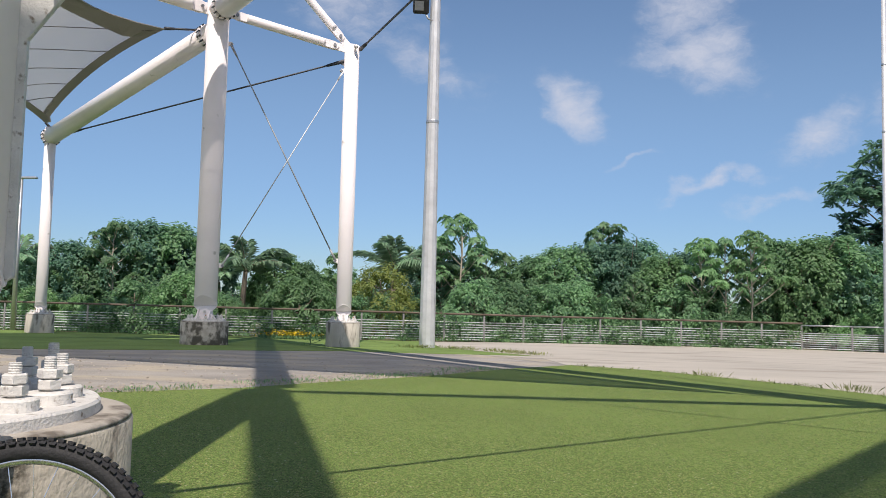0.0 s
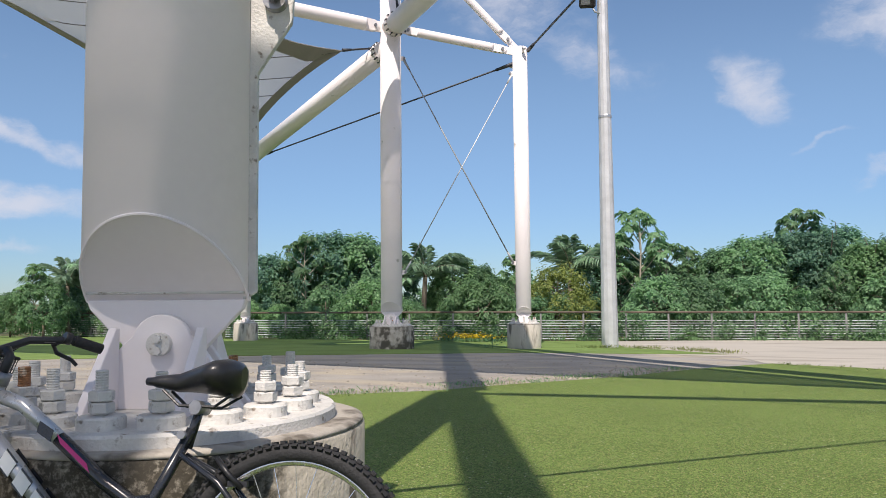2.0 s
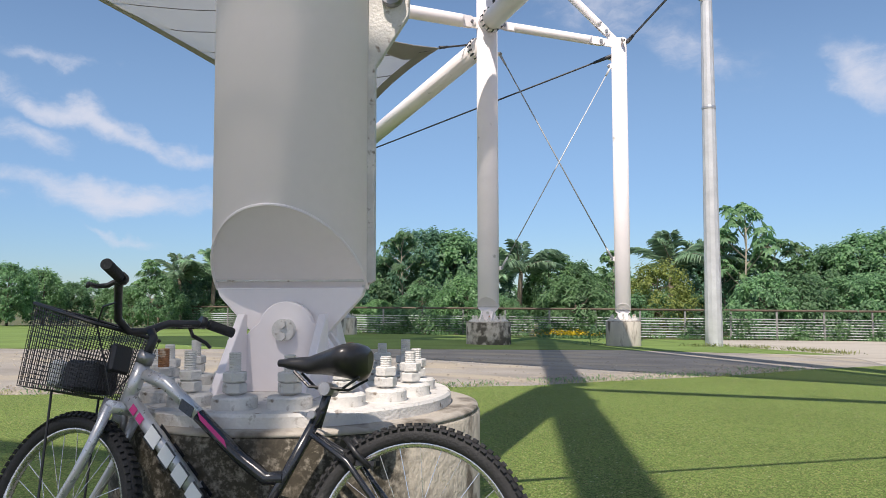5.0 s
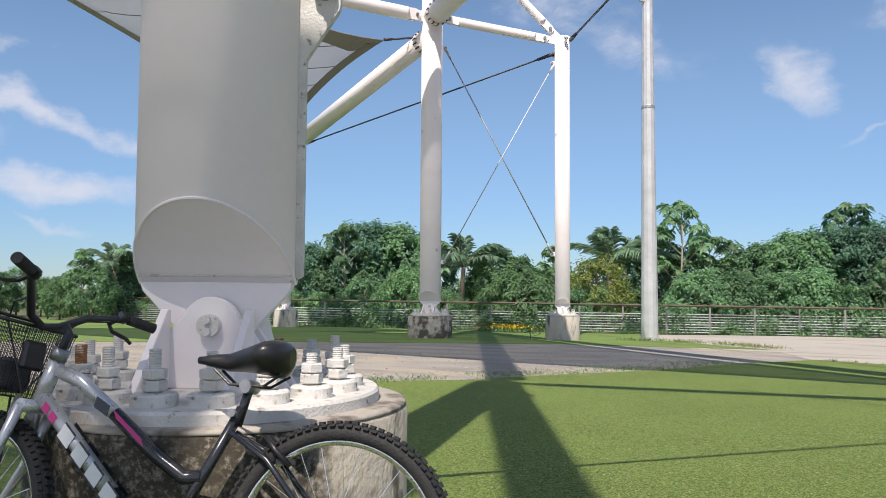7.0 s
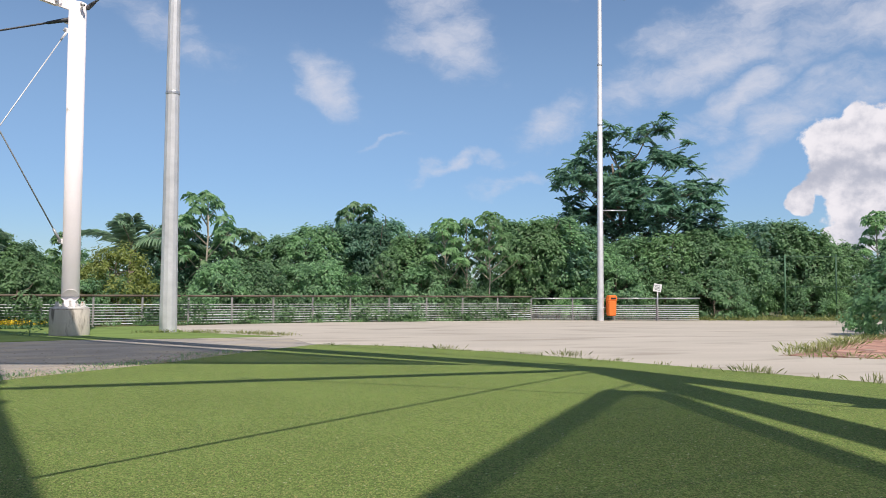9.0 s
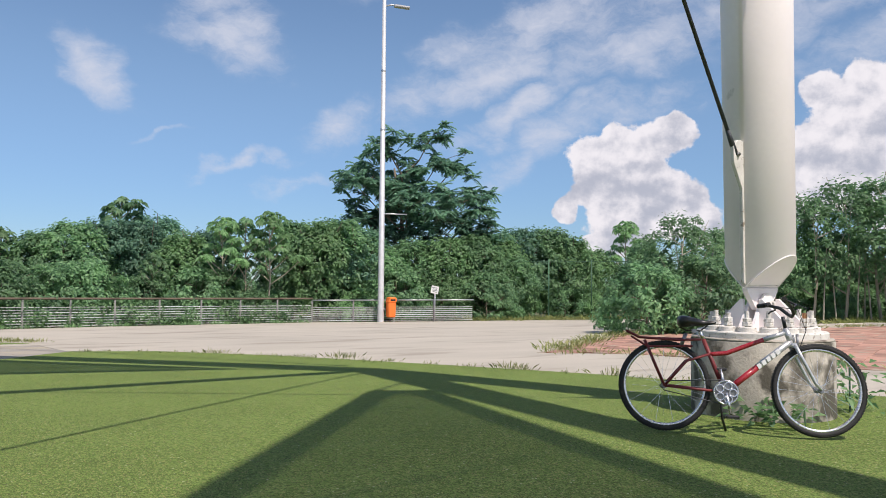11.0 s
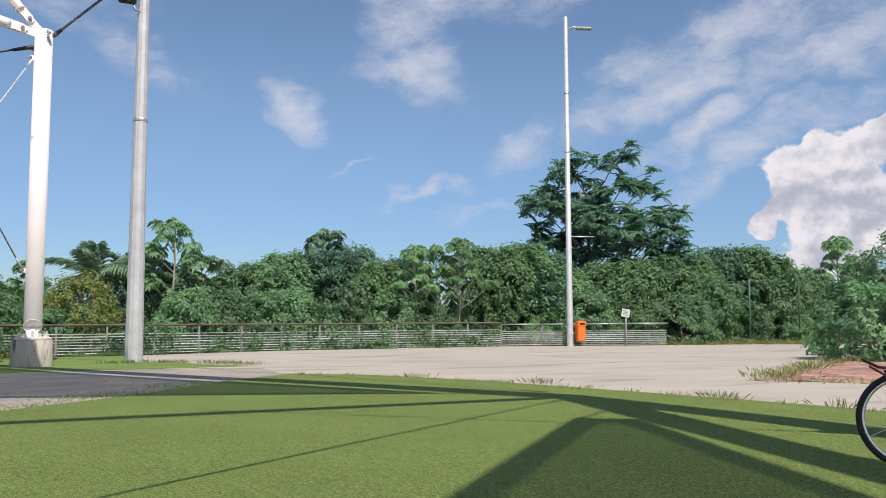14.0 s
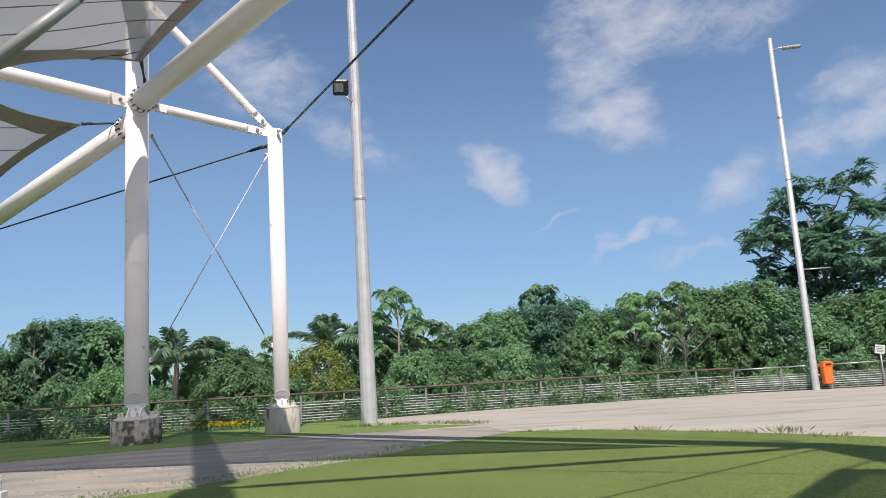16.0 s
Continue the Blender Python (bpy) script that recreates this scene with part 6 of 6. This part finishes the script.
def plant_wood():
    rng = random.Random(11)
    broad = [broad_tree(1, 5.0, 2.2, 230, 38, 0.215, M_LEAF), broad_tree(2, 5.0, 2.4, 240, 40, 0.20, M_LEAF_DARK, label="dark broad-leaved tree in the wood"),
             broad_tree(3, 5.0, 2.1, 220, 38, 0.21, M_LEAF_LIGHT, label="light green leafy tree by the railing"), broad_tree(4, 5.0, 1.6, 130, 28, 0.16, M_LEAF, 0.3, M_BARK_PALE, "leafy tree with thin bare stems"),
             broad_tree(14, 5.0, 2.4, 120, 34, 0.24, M_LEAF, label="green tree in the belt behind the wood")]
    bush = [broad_tree(5, 2.2, 1.5, 110, 54, 0.14, M_LEAF_LIGHT, 0.02, label="leafy shrub crowding the railing", name="shrub"),
            broad_tree(6, 2.2, 1.7, 110, 54, 0.15, M_LEAF, 0.02, label="green shrub crowding the railing", name="shrub")]
    for b in bush:
        b["category"] = "shrub"
        b["group"] = "shrubs along the railing"
    round_bush = broad_tree(7, 2.6, 1.55, 150, 60, 0.11, M_LEAF_OLIVE, 0.03, label="round olive-brown shrub behind the railing", name="shrub")
    round_bush["category"] = "shrub"
    umb = [umbrella_tree(8, 5.0, 15, 0.30, M_LEAF_LIGHT, "slender tree with heads of large palmate leaves"), umbrella_tree(9, 5.0, 12, 0.32, M_LEAF, "slender big-leaved tree on a pale stem")]
    palms = [palm(10, 2.4, 10, 2.3, "feathery palm in the wood")]
    tall = tall_tree(12, 10.4)
    used = set()

    def put(src, az, d, top, height):
        if src not in used:
            used.add(src)
            x, y = spot(az, d)
            z = ground_z(min(y, 60)) - 0.05
            s = (top - z) / height
            src.matrix_world = pose(x, y, z, 0, 0, rng.uniform(0, 360)) @ Matrix.Scale(s, 4)
        else:
            src_scale = tuple(src.scale)
            x, y = spot(az, d)
            z = ground_z(min(y, 60)) - 0.05
            s = (top - z) / height
            ob = copy_thing(src, pose(x, y, z, 0, 0, rng.uniform(0, 360)))
            ob.scale = (s * rng.uniform(0.92, 1.12), s * rng.uniform(0.92, 1.12), s)

    # single trees: bearing, distance, height of the top
    put(round_bush, -11.2, 33.6, 2.35, 2.6)
    for az, d, top in ((-45.3, 40, 3.59), (-43.3, 40, 3.87), (-35.3, 39, 4.07), (-20.7, 37, 4.24), (-22.4, 38, 3.39), (-10.0, 38, 4.66), (-8.2, 39, 4.28)):
        put(palms[0], az, d, top, 4.15)
    for k, (az, d, top) in enumerate(((-47.5, 39, 2.77), (-29.7, 36.5, 4.07), (-27.0, 37, 3.33), (-31.4, 37, 2.17), (-13.9, 36, 3.08), (-4.9, 37, 5.15), (-6.2, 38, 4.13), (-3.1, 37, 3.53), (-1.5, 38, 3.39),
            (5.5, 40, 5.13), (12.3, 36.5, 4.07), (13.9, 37, 4.11), (15.6, 36.5, 4.39), (7.8, 36, 2.39), (41.7, 50, 5.18), (64.3, 33, 5.47), (63.2, 34, 4.88), (67.6, 33, 5.77))):
        put(umb[k % 2], az, d, top, 4.95)
    for model, places in ((0, ((-56.0, 46, 2.76), (-52.2, 50, 1.86), (-46.8, 39, 2.02), (-33.9, 38, 2.13), (-26.0, 38, 4.19), (-30.8, 38, 2.93), (-16.6, 38, 2.66), (-2.4, 39, 2.57), (0.6, 38, 3.26),
            (2.5, 38, 3.73), (17.4, 40, 4.22), (20.8, 40, 4.36), (26.3, 40, 3.38), (24.2, 39.5, 2.93), (30.8, 41, 3.72), (36.2, 45, 4.37), (33.5, 42, 2.68), (36.7, 46, 3.8),
            (43.1, 46, 3.48), (66.2, 46, 3.8), (70.5, 40, 5.2), (75, 41, 5.0))),
                          (1, ((-44.4, 41, 2.65), (-35.8, 38, 2.8), (-32.4, 38, 3.19), (-28.1, 38, 4.26), (-24.4, 39, 3.93), (-7.6, 39, 3.18), (-4.5, 39, 3.18), (4.5, 39, 3.93), (7.1, 39, 3.87),
            (7.9, 41, 4.37), (11.3, 39, 3.59), (22.3, 40, 3.94), (34.5, 45, 4.3), (68, 42, 5.4), (73, 42, 5.2))),
                          (2, ((-54.0, 48, 2.58), (-49.8, 50, 1.59), (-48.7, 40, 1.49), (-18.4, 38, 3.06), (-15.1, 39, 2.16), (9.6, 38, 3.33), (19.2, 39, 4.14), (28.5, 40, 3.52), (32.6, 43, 4.0),
            (37.9, 45, 3.82), (39.3, 47, 3.29), (49.8, 36, 3.65), (62.5, 46, 3.16), (60.0, 48, 3.25), (57.1, 47, 2.88), (68.5, 44, 4.22))),
                          (3, ((45.7, 25, 3.39), (47.6, 27, 3.1), (52.0, 35, 4.38), (54.2, 35, 5.06), (56.1, 35.5, 5.62), (58.2, 36, 5.68), (60.0, 36, 5.49), (61.4, 35, 4.44)))):
        for az, d, top in places:
            put(broad[model], az, d, top, 5.0)
    x, y = spot(25.4, 42)
    tall.matrix_world = pose(x, y, ground_z(y) - 0.05, 0, 0, -26)
    # the belt behind, which hides the horizon
    az = -62.0
    while az < 84.0:
        d = rng.uniform(46, 52)
        dip = 2.4 + 0.5 * math.sin(az * 0.33) + rng.uniform(-0.3, 0.4) - (0.9 if az < -38 else 0.0)
        put(broad[4], az, d, max(1.3, dip), 5.0)
        az += 2.7
    # shrubs close behind the railing
    for a, b in zip(FENCE, FENCE[1:]):
        L = math.hypot(b[0] - a[0], b[1] - a[1])
        n = int(L / 1.35)
        for k in range(n):
            t = (k + rng.random()) / n
            x, y = a[0] + (b[0] - a[0]) * t, a[1] + (b[1] - a[1]) * t + rng.uniform(1.0, 2.9)
            azb, db = math.degrees(math.atan2(x - 0.4, y - 0.4)), math.hypot(x - 0.4, y - 0.4)
            put(bush[rng.randrange(2)], azb, db, rng.uniform(0.55, 1.9), 2.2)
    for az in range(22, 76, 3):
        put(bush[az % 2], az + rng.uniform(-1, 1), (37.5 if az < 34 else 37.0 if az > 50 else 41) + rng.uniform(-0.5, 2.5), rng.uniform(0.3, 1.3) if az > 50 else rng.uniform(0.6, 1.7), 2.2)
    put(bush[1], 43.6, 23, 1.6, 2.2)
    put(bush[1], 47.4, 24, 1.8, 2.2)
    for k in range(11):
        put(bush[0], 54.0 + 1.8 * k, 41 + (k % 3), rng.uniform(2.2, 3.2), 2.2)


plant_wood()


def weeds(name, label, spots, height, mat, blades, spread, width=0.012, kind="stuff"):
    np.random.seed(len(spots) + 3)
    C, D, Ln = [], [], []
    for x, y in spots:
        for k in range(blades):
            p = np.random.normal(size=2) * spread
            C.append((x + p[0], y + p[1], ground_z(y + p[1])))
            D.append((p[0] * 3 + np.random.normal() * 0.25, p[1] * 3 + np.random.normal() * 0.25, 1.0))
            Ln.append(height * np.random.uniform(0.45, 1.1))
    Ln = np.array(Ln)
    ob = leaves(name, np.array(C), np.array(D), Ln, np.full(len(Ln), width), mat, None, 0.2)
    tagged(ob, label, "weeds", kind=kind)


def along(points, step, jitter, keep, seed):
    rng = random.Random(seed)
    out = []
    for a, b in zip(points, points[1:]):
        L = math.hypot(b[0] - a[0], b[1] - a[1])
        for k in range(int(L / step)):
            if rng.random() < keep:
                t = (k + rng.random()) * step / L
                out.append((a[0] + (b[0] - a[0]) * t + rng.gauss(0, jitter), a[1] + (b[1] - a[1]) * t + rng.gauss(0, jitter)))
    return out


EDGE_R = [(1.3, 16.4), (2.74, 15.6), (4.37, 13.3), (5.97, 10.16), (7.15, 7.83), (8.2, 5.19), (9.3, 3.6)]
EDGE_L = [(-9.0, 5.0), (-6.5, 6.4), (-4.17, 8.37), (-3.02, 9.33), (-2.35, 10.39), (-1.07, 12.18), (0.09, 14.55)]
weeds("grass_tufts", "sparse wild grass along the turf edge", along(EDGE_R, 0.3, 0.08, 0.6, 1), 0.10, M_GRASS, 22, 0.09, 0.010)
weeds("tall_weeds", "taller weed clumps growing from the turf edge", [(5.13, 12.4), (5.2, 12.3), (6.45, 9.3), (6.5, 9.2), (7.2, 8.0), (8.75, 4.65), (9.15, 4.05), (8.85, 4.5), (3.6, 14.5)], 0.17, M_GRASS, 40, 0.12, 0.009)
weeds("path_weeds", "low weeds creeping over the path edge", along(EDGE_L, 0.16, 0.16, 0.6, 2), 0.08, M_GRASS, 14, 0.11, 0.009)
weeds("fence_weeds", "weeds along the foot of the railing", along([(x, y - 0.25) for x, y in FENCE], 0.25, 0.16, 0.4, 3), 0.26, M_LEAF_LIGHT, 18, 0.16, 0.05)
weeds("post_weeds", "grass round the lamp post foot", along([(-3.2, 23.1), (-1.9, 23.2), (-0.4, 22.0), (0.9, 20.6)], 0.12, 0.12, 0.9, 4), 0.18, M_GRASS, 16, 0.1, 0.016)
weeds("paver_weeds", "weeds between the plaza and the red paving", along([(8.7, 11.8), (11.2, 13.8), (15.3, 17.1), (20, 17.2), (27, 17.4)], 0.2, 0.25, 0.9, 5) + along([(8.7, 11.7), (9.94, 10.76), (10.8, 6.87), (12.5, 5.26)], 0.4, 0.1, 0.6, 6), 0.2, M_GRASS, 26, 0.16, 0.016)
weeds("verge_grass", "long grass at the foot of the wood", along([(19.5, 33.2), (29.5, 30.6), (34, 22), (27.5, 18.4), (40, 13), (44, 4)], 0.12, 0.6, 1.0, 7), 0.45, M_GRASS, 16, 0.3, 0.03)
def gravel(name, label, spots, seed):
    """Loose pebbles, one mesh."""
    rng = random.Random(seed)
    verts, faces = [], []
    for x, y in spots:
        s = rng.uniform(0.008, 0.024)
        a, z = rng.uniform(0, 6.3), ground_z(y) + 0.004
        n = len(verts)
        for k in range(5):
            t = a + k * 1.257
            w = s * rng.uniform(0.7, 1.2)
            verts.append((x + w * math.cos(t), y + w * math.sin(t), z))
        verts.append((x + rng.uniform(-0.3, 0.3) * s, y + rng.uniform(-0.3, 0.3) * s, z + s * rng.uniform(0.5, 0.9)))
        faces += [(n + k, n + (k + 1) % 5, n + 5) for k in range(5)]
    tagged(raw(name, verts, faces, M_PEBBLE), label, "gravel", kind="stuff")


EDGE_G = [(x - 0.35, y + 0.35) for x, y in EDGE_L]
gravel("loose_gravel", "loose sandy gravel between the turf and the path", along(EDGE_G, 0.006, 0.42, 1.0, 41) + along([(-14, 9), (-7, 12), (-2.5, 15)], 0.012, 1.4, 1.0, 42), 43)
weeds("strip_weeds", "green weeds creeping through the gravel strip", along([(x - 0.25, y + 0.25) for x, y in EDGE_L], 0.10, 0.22, 0.75, 21), 0.07, M_LEAF_LIGHT, 16, 0.12, 0.014)
def creepers(name, label, spots, mat, n_leaf, seed):
    """Trailing shoots that hang in clumps through and over the railing."""
    np.random.seed(seed)
    C, D, Ln = [], [], []
    for x, y in spots:
        h, w = np.random.uniform(0.3, 1.2), np.random.uniform(0.18, 0.5)
        for k in range(n_leaf):
            t = np.random.rand() ** 0.8
            C.append((x + np.random.normal() * w * (0.5 + 0.5 * t), y + np.random.normal() * 0.1 - 0.03, ground_z(y) + h * t))
            D.append((np.random.normal(), np.random.normal() - 0.5, np.random.normal() * 0.6))
            Ln.append(np.random.uniform(0.08, 0.18))
    Ln = np.array(Ln)
    tagged(leaves(name, np.array(C), np.array(D), Ln, Ln * 0.65, mat, None, 0.3), label, "creeper", kind="stuff")


creepers("creeper_light", "light green creeper through the railing", along(FENCE[1:], 0.75, 0.06, 0.7, 31), M_LEAF_LIGHT, 95, 5)
creepers("creeper_dark", "green creeper over the railing", along(FENCE[1:], 0.9, 0.06, 0.7, 32), M_LEAF, 100, 6)
creepers("creeper_thick", "thick creeper over the railing by the turf", along(FENCE[1:3], 0.5, 0.1, 0.7, 33), M_LEAF, 90, 7)


def small_plants():
    e = thing("flower_patch", "low patch of yellow flowers by the railing", "flowers", (-8.1, 27.6, ground_z(27.6)))
    np.random.seed(2)
    n = 420
    c = np.random.normal(size=(n, 3)) * [0.62, 0.3, 0.0] + [0, 0, 0.02]
    leaves("foliage", c, np.random.normal(size=(n, 3)) * 0.5 + [0, 0, 1], np.full(n, 0.2), np.full(n, 0.05), M_LEAF, e)
    c = np.random.normal(size=(n, 3)) * [0.5, 0.25, 0.05] + [0, 0, 0.22]
    leaves("blossom", c, np.random.normal(size=(n, 3)), np.full(n, 0.06), np.full(n, 0.055), M_FLOWER, e)
    for x, y, h, lab in ((-5.75, 21.95, 0.6, "broad-leaved weed at the pale pedestal"), (6.98, 4.62, 0.5, "broad-leaved weed growing beside the pedestal"), (5.85, 4.5, 0.2, "leafy weed under the red bicycle")):
        w = thing("weed", lab, "weed", (x, y, ground_z(y)))
        n = 90
        z = np.random.uniform(0.05, h, n)
        c = np.stack([np.random.normal(size=n) * 0.13, np.random.normal(size=n) * 0.1, z], 1)
        leaves("foliage", c, c * [4, 4, 0] + np.random.normal(size=(n, 3)) * 0.4 + [0, 0, 0.3], np.random.uniform(0.07, 0.15, n), np.random.uniform(0.03, 0.055, n), M_LEAF_LIGHT, w)
        part("stem", tube([(0, 0, 0), (0.03, 0.02, h * 0.9)], 0.008, 6), M_LEAF_DARK, w)


small_plants()


# ---- distance ----
def tower():
    d, az = 60.0, 64.55
    x, y = spot(az, d)
    z = ground_z(min(y, 60))
    e = thing("phone_mast", "tall grey mast with antenna panels and cable loops", "mast", (x, y, z))
    part("pole", lathe([(0.50, -0.2), (0.47, 2.0), (0.34, 18.2)], 10, smooth=False), M_GALV, e)
    for k, (a, w) in enumerate(((-40, 0.62), (80, 0.4), (200, 0.4))):
        c = (math.cos(radians(a + 200)) * 0.75, math.sin(radians(a + 200)) * 0.75)
        p = part("antenna", box(w, 0.25, 2.7, pose(c[0], c[1], 19.4, 0, 0, a + 110), bevel=0.04), M_ANTENNA, e, "cream antenna panel")
        part("bracket", tube([(0, 0, 19.0), (c[0], c[1], 19.0)], 0.06, 6), M_DARKSTEEL, p)
    part("spike", tube([(0.3, 0, 18.0), (0.3, 0, 21.2)], 0.05, 6), M_DARKSTEEL, e)
    part("head_pole", tube([(0, 0, 18.0), (0, 0, 20.8)], 0.14, 8), M_GALV, e)
    for k in range(6):
        a = k * 1.05
        u, v = math.cos(a), math.sin(a)
        part("cable_loop", tube([(u * 0.3, v * 0.3, 17.0), (u * 1.0, v * 1.0, 17.2), (u * 1.15, v * 1.15, 17.8), (u * 0.75, v * 0.75, 18.3), (u * 0.6, v * 0.6, 18.9)], 0.05, 6), M_BLACK, e)
    for z in (3.4, 13.3):
        part("step", box(1.3, 0.12, 0.12, pose(0, 0, z)), M_GALV, e)


tower()


def mesh_fence():
    """Tall green mesh fence at the wood's edge."""
    pts = [spot(a, d) for a, d in ((24.4, 40.5), (29.0, 41.0), (33.0, 41.0), (36.3, 41.5), (39.4, 42.5), (44.0, 43.0), (49.0, 41.0))]
    for p, q in zip(pts, pts[1:]):
        L = math.hypot(q[0] - p[0], q[1] - p[1])
        e = thing("mesh_fence_bay", "thin dark green wire mesh fence", "fence", (*p, ground_z(p[1])), math.degrees(math.atan2(q[1] - p[1], q[0] - p[0])), "green mesh fence")
        part("post", tube([(0, 0, -0.1), (0, 0, 3.2)], 0.035, 8), M_LEAF_DARK, e)
        for z in (0.1, 1.6, 3.1):
            part("rail", tube([(0, 0, z), (L, 0, z)], 0.012, 6), M_LEAF_DARK, e)
        bm = bmesh.new()
        n = int(L / 0.45)
        for k in range(n):
            x = L * k / n
            tube([(x, 0, 0.1), (min(L, x + 0.0), 0, 3.1)], 0.004, 3, bm)
        ob = part("mesh_wires", bm, M_LEAF_DARK, e)
        ob["kind"] = "stuff"


mesh_fence()


def hills():
    verts, faces = [], []
    n = 60
    for k in range(n + 1):
        az = 30 + 70 * k / n
        h = 24 + 16 * math.sin(az * 0.21) + 10 * math.sin(az * 0.55 + 1)
        h *= max(0.0, min(1.0, (az - 60) / 8))
        for d, zz in ((700, -3), (780, h * 0.7), (900, h), (1000, -3)):
            verts.append((d * math.sin(radians(az)), d * math.cos(radians(az)), zz))
    for k in range(n):
        for j in range(3):
            a = 4 * k + j
            faces.append((a, a + 1, a + 5, a + 4))
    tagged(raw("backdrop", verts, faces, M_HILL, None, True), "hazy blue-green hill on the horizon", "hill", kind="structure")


# distance haze is mixed into the hill's base colour
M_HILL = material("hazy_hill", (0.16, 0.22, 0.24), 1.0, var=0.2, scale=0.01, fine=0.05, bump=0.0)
hills()


# ---- kerb and red paving ----
def kerb():
    pts = [(15.3, 17.3), (27.2, 17.6), (40, 12.3)]
    for p, q in run_of(pts, 1.2):
        L = math.hypot(q[0] - p[0], q[1] - p[1])
        e = part("kerb_stone", box(L - 0.02, 0.14, 0.2, bevel=0.012), M_CURB)
        e.matrix_world = pose((p[0] + q[0]) / 2, (p[1] + q[1]) / 2, ground_z((p[1] + q[1]) / 2) + 0.02, 0, 0, math.degrees(math.atan2(q[1] - p[1], q[0] - p[0])))
        tagged(e, "pale concrete kerb stone edging the red paving", "kerb", "paving kerb")


kerb()


def paving():
    bed = bpy.data.objects["paver_bed"]
    poly = [(8.9, 11.75), (10.05, 10.8), (10.95, 6.95), (12.6, 5.4), (18.5, -6), (40, -6), (40, 11.5), (27, 17.1), (15.3, 16.85)]

    def inside(x, y):
        c = False
        for p, q in zip(poly, poly[1:] + poly[:1]):
            if (p[1] > y) != (q[1] > y) and x < (q[0] - p[0]) * (y - p[1]) / (q[1] - p[1]) + p[0]:
                c = not c
        return c

    rng = random.Random(21)
    a = radians(-62)
    u, v = Vector((math.cos(a), math.sin(a))), Vector((-math.sin(a), math.cos(a)))
    S = 0.5
    src = box(S - 0.016, S - 0.016, 0.05, bevel=0.005)
    me = bpy.data.meshes.new("paver")
    src.to_mesh(me)
    src.free()
    me.materials.append(M_PAVER)
    cells = []
    for i in range(-60, 80):
        for j in range(-60, 80):
            p = u * i * S + v * j * S + Vector((14, 8))
            if inside(p.x, p.y) and rng.random() > 0.012:
                cells.append((math.hypot(p.x - 6, p.y - 4), p.x, p.y))
    cells.sort()
    far_v, far_f = [], []
    for k, (d, x, y) in enumerate(cells):
        z = ground_z(y) + 0.004 + rng.uniform(-0.006, 0.006)
        if k < 300:
            ob = new("paver", me)
            ob.matrix_world = pose(x, y, z - 0.02, rng.uniform(-0.7, 0.7), rng.uniform(-0.7, 0.7), -62 + rng.uniform(-0.6, 0.6))
            ob.parent = bed
        else:
            h = (S - 0.016) / 2
            b = len(far_v)
            for sx, sy in ((-1, -1), (1, -1), (1, 1), (-1, 1)):
                q = u * sx * h + v * sy * h
                far_v += [(x + q.x, y + q.y, z + 0.005), (x + q.x, y + q.y, z - 0.05)]
            far_f += [(b, b + 2, b + 4, b + 6)] + [(b + 2 * i, b + 2 * i + 1, b + (2 * i + 3) % 8, b + (2 * i + 2) % 8) for i in range(4)]
    rest = raw("far_pavers", far_v, far_f, M_PAVER_FAR, bed)
    rest["kind"] = "stuff"


M_PAVER_FAR = material("red_clay_paver_far", (0.42, 0.235, 0.175), 0.88, var=0.2, scale=3, fine=60, bump=0.4, per="island", dirt=(0.38, 0.31, 0.24), dirt_amount=0.3, dirt_scale=2.2)
paving()
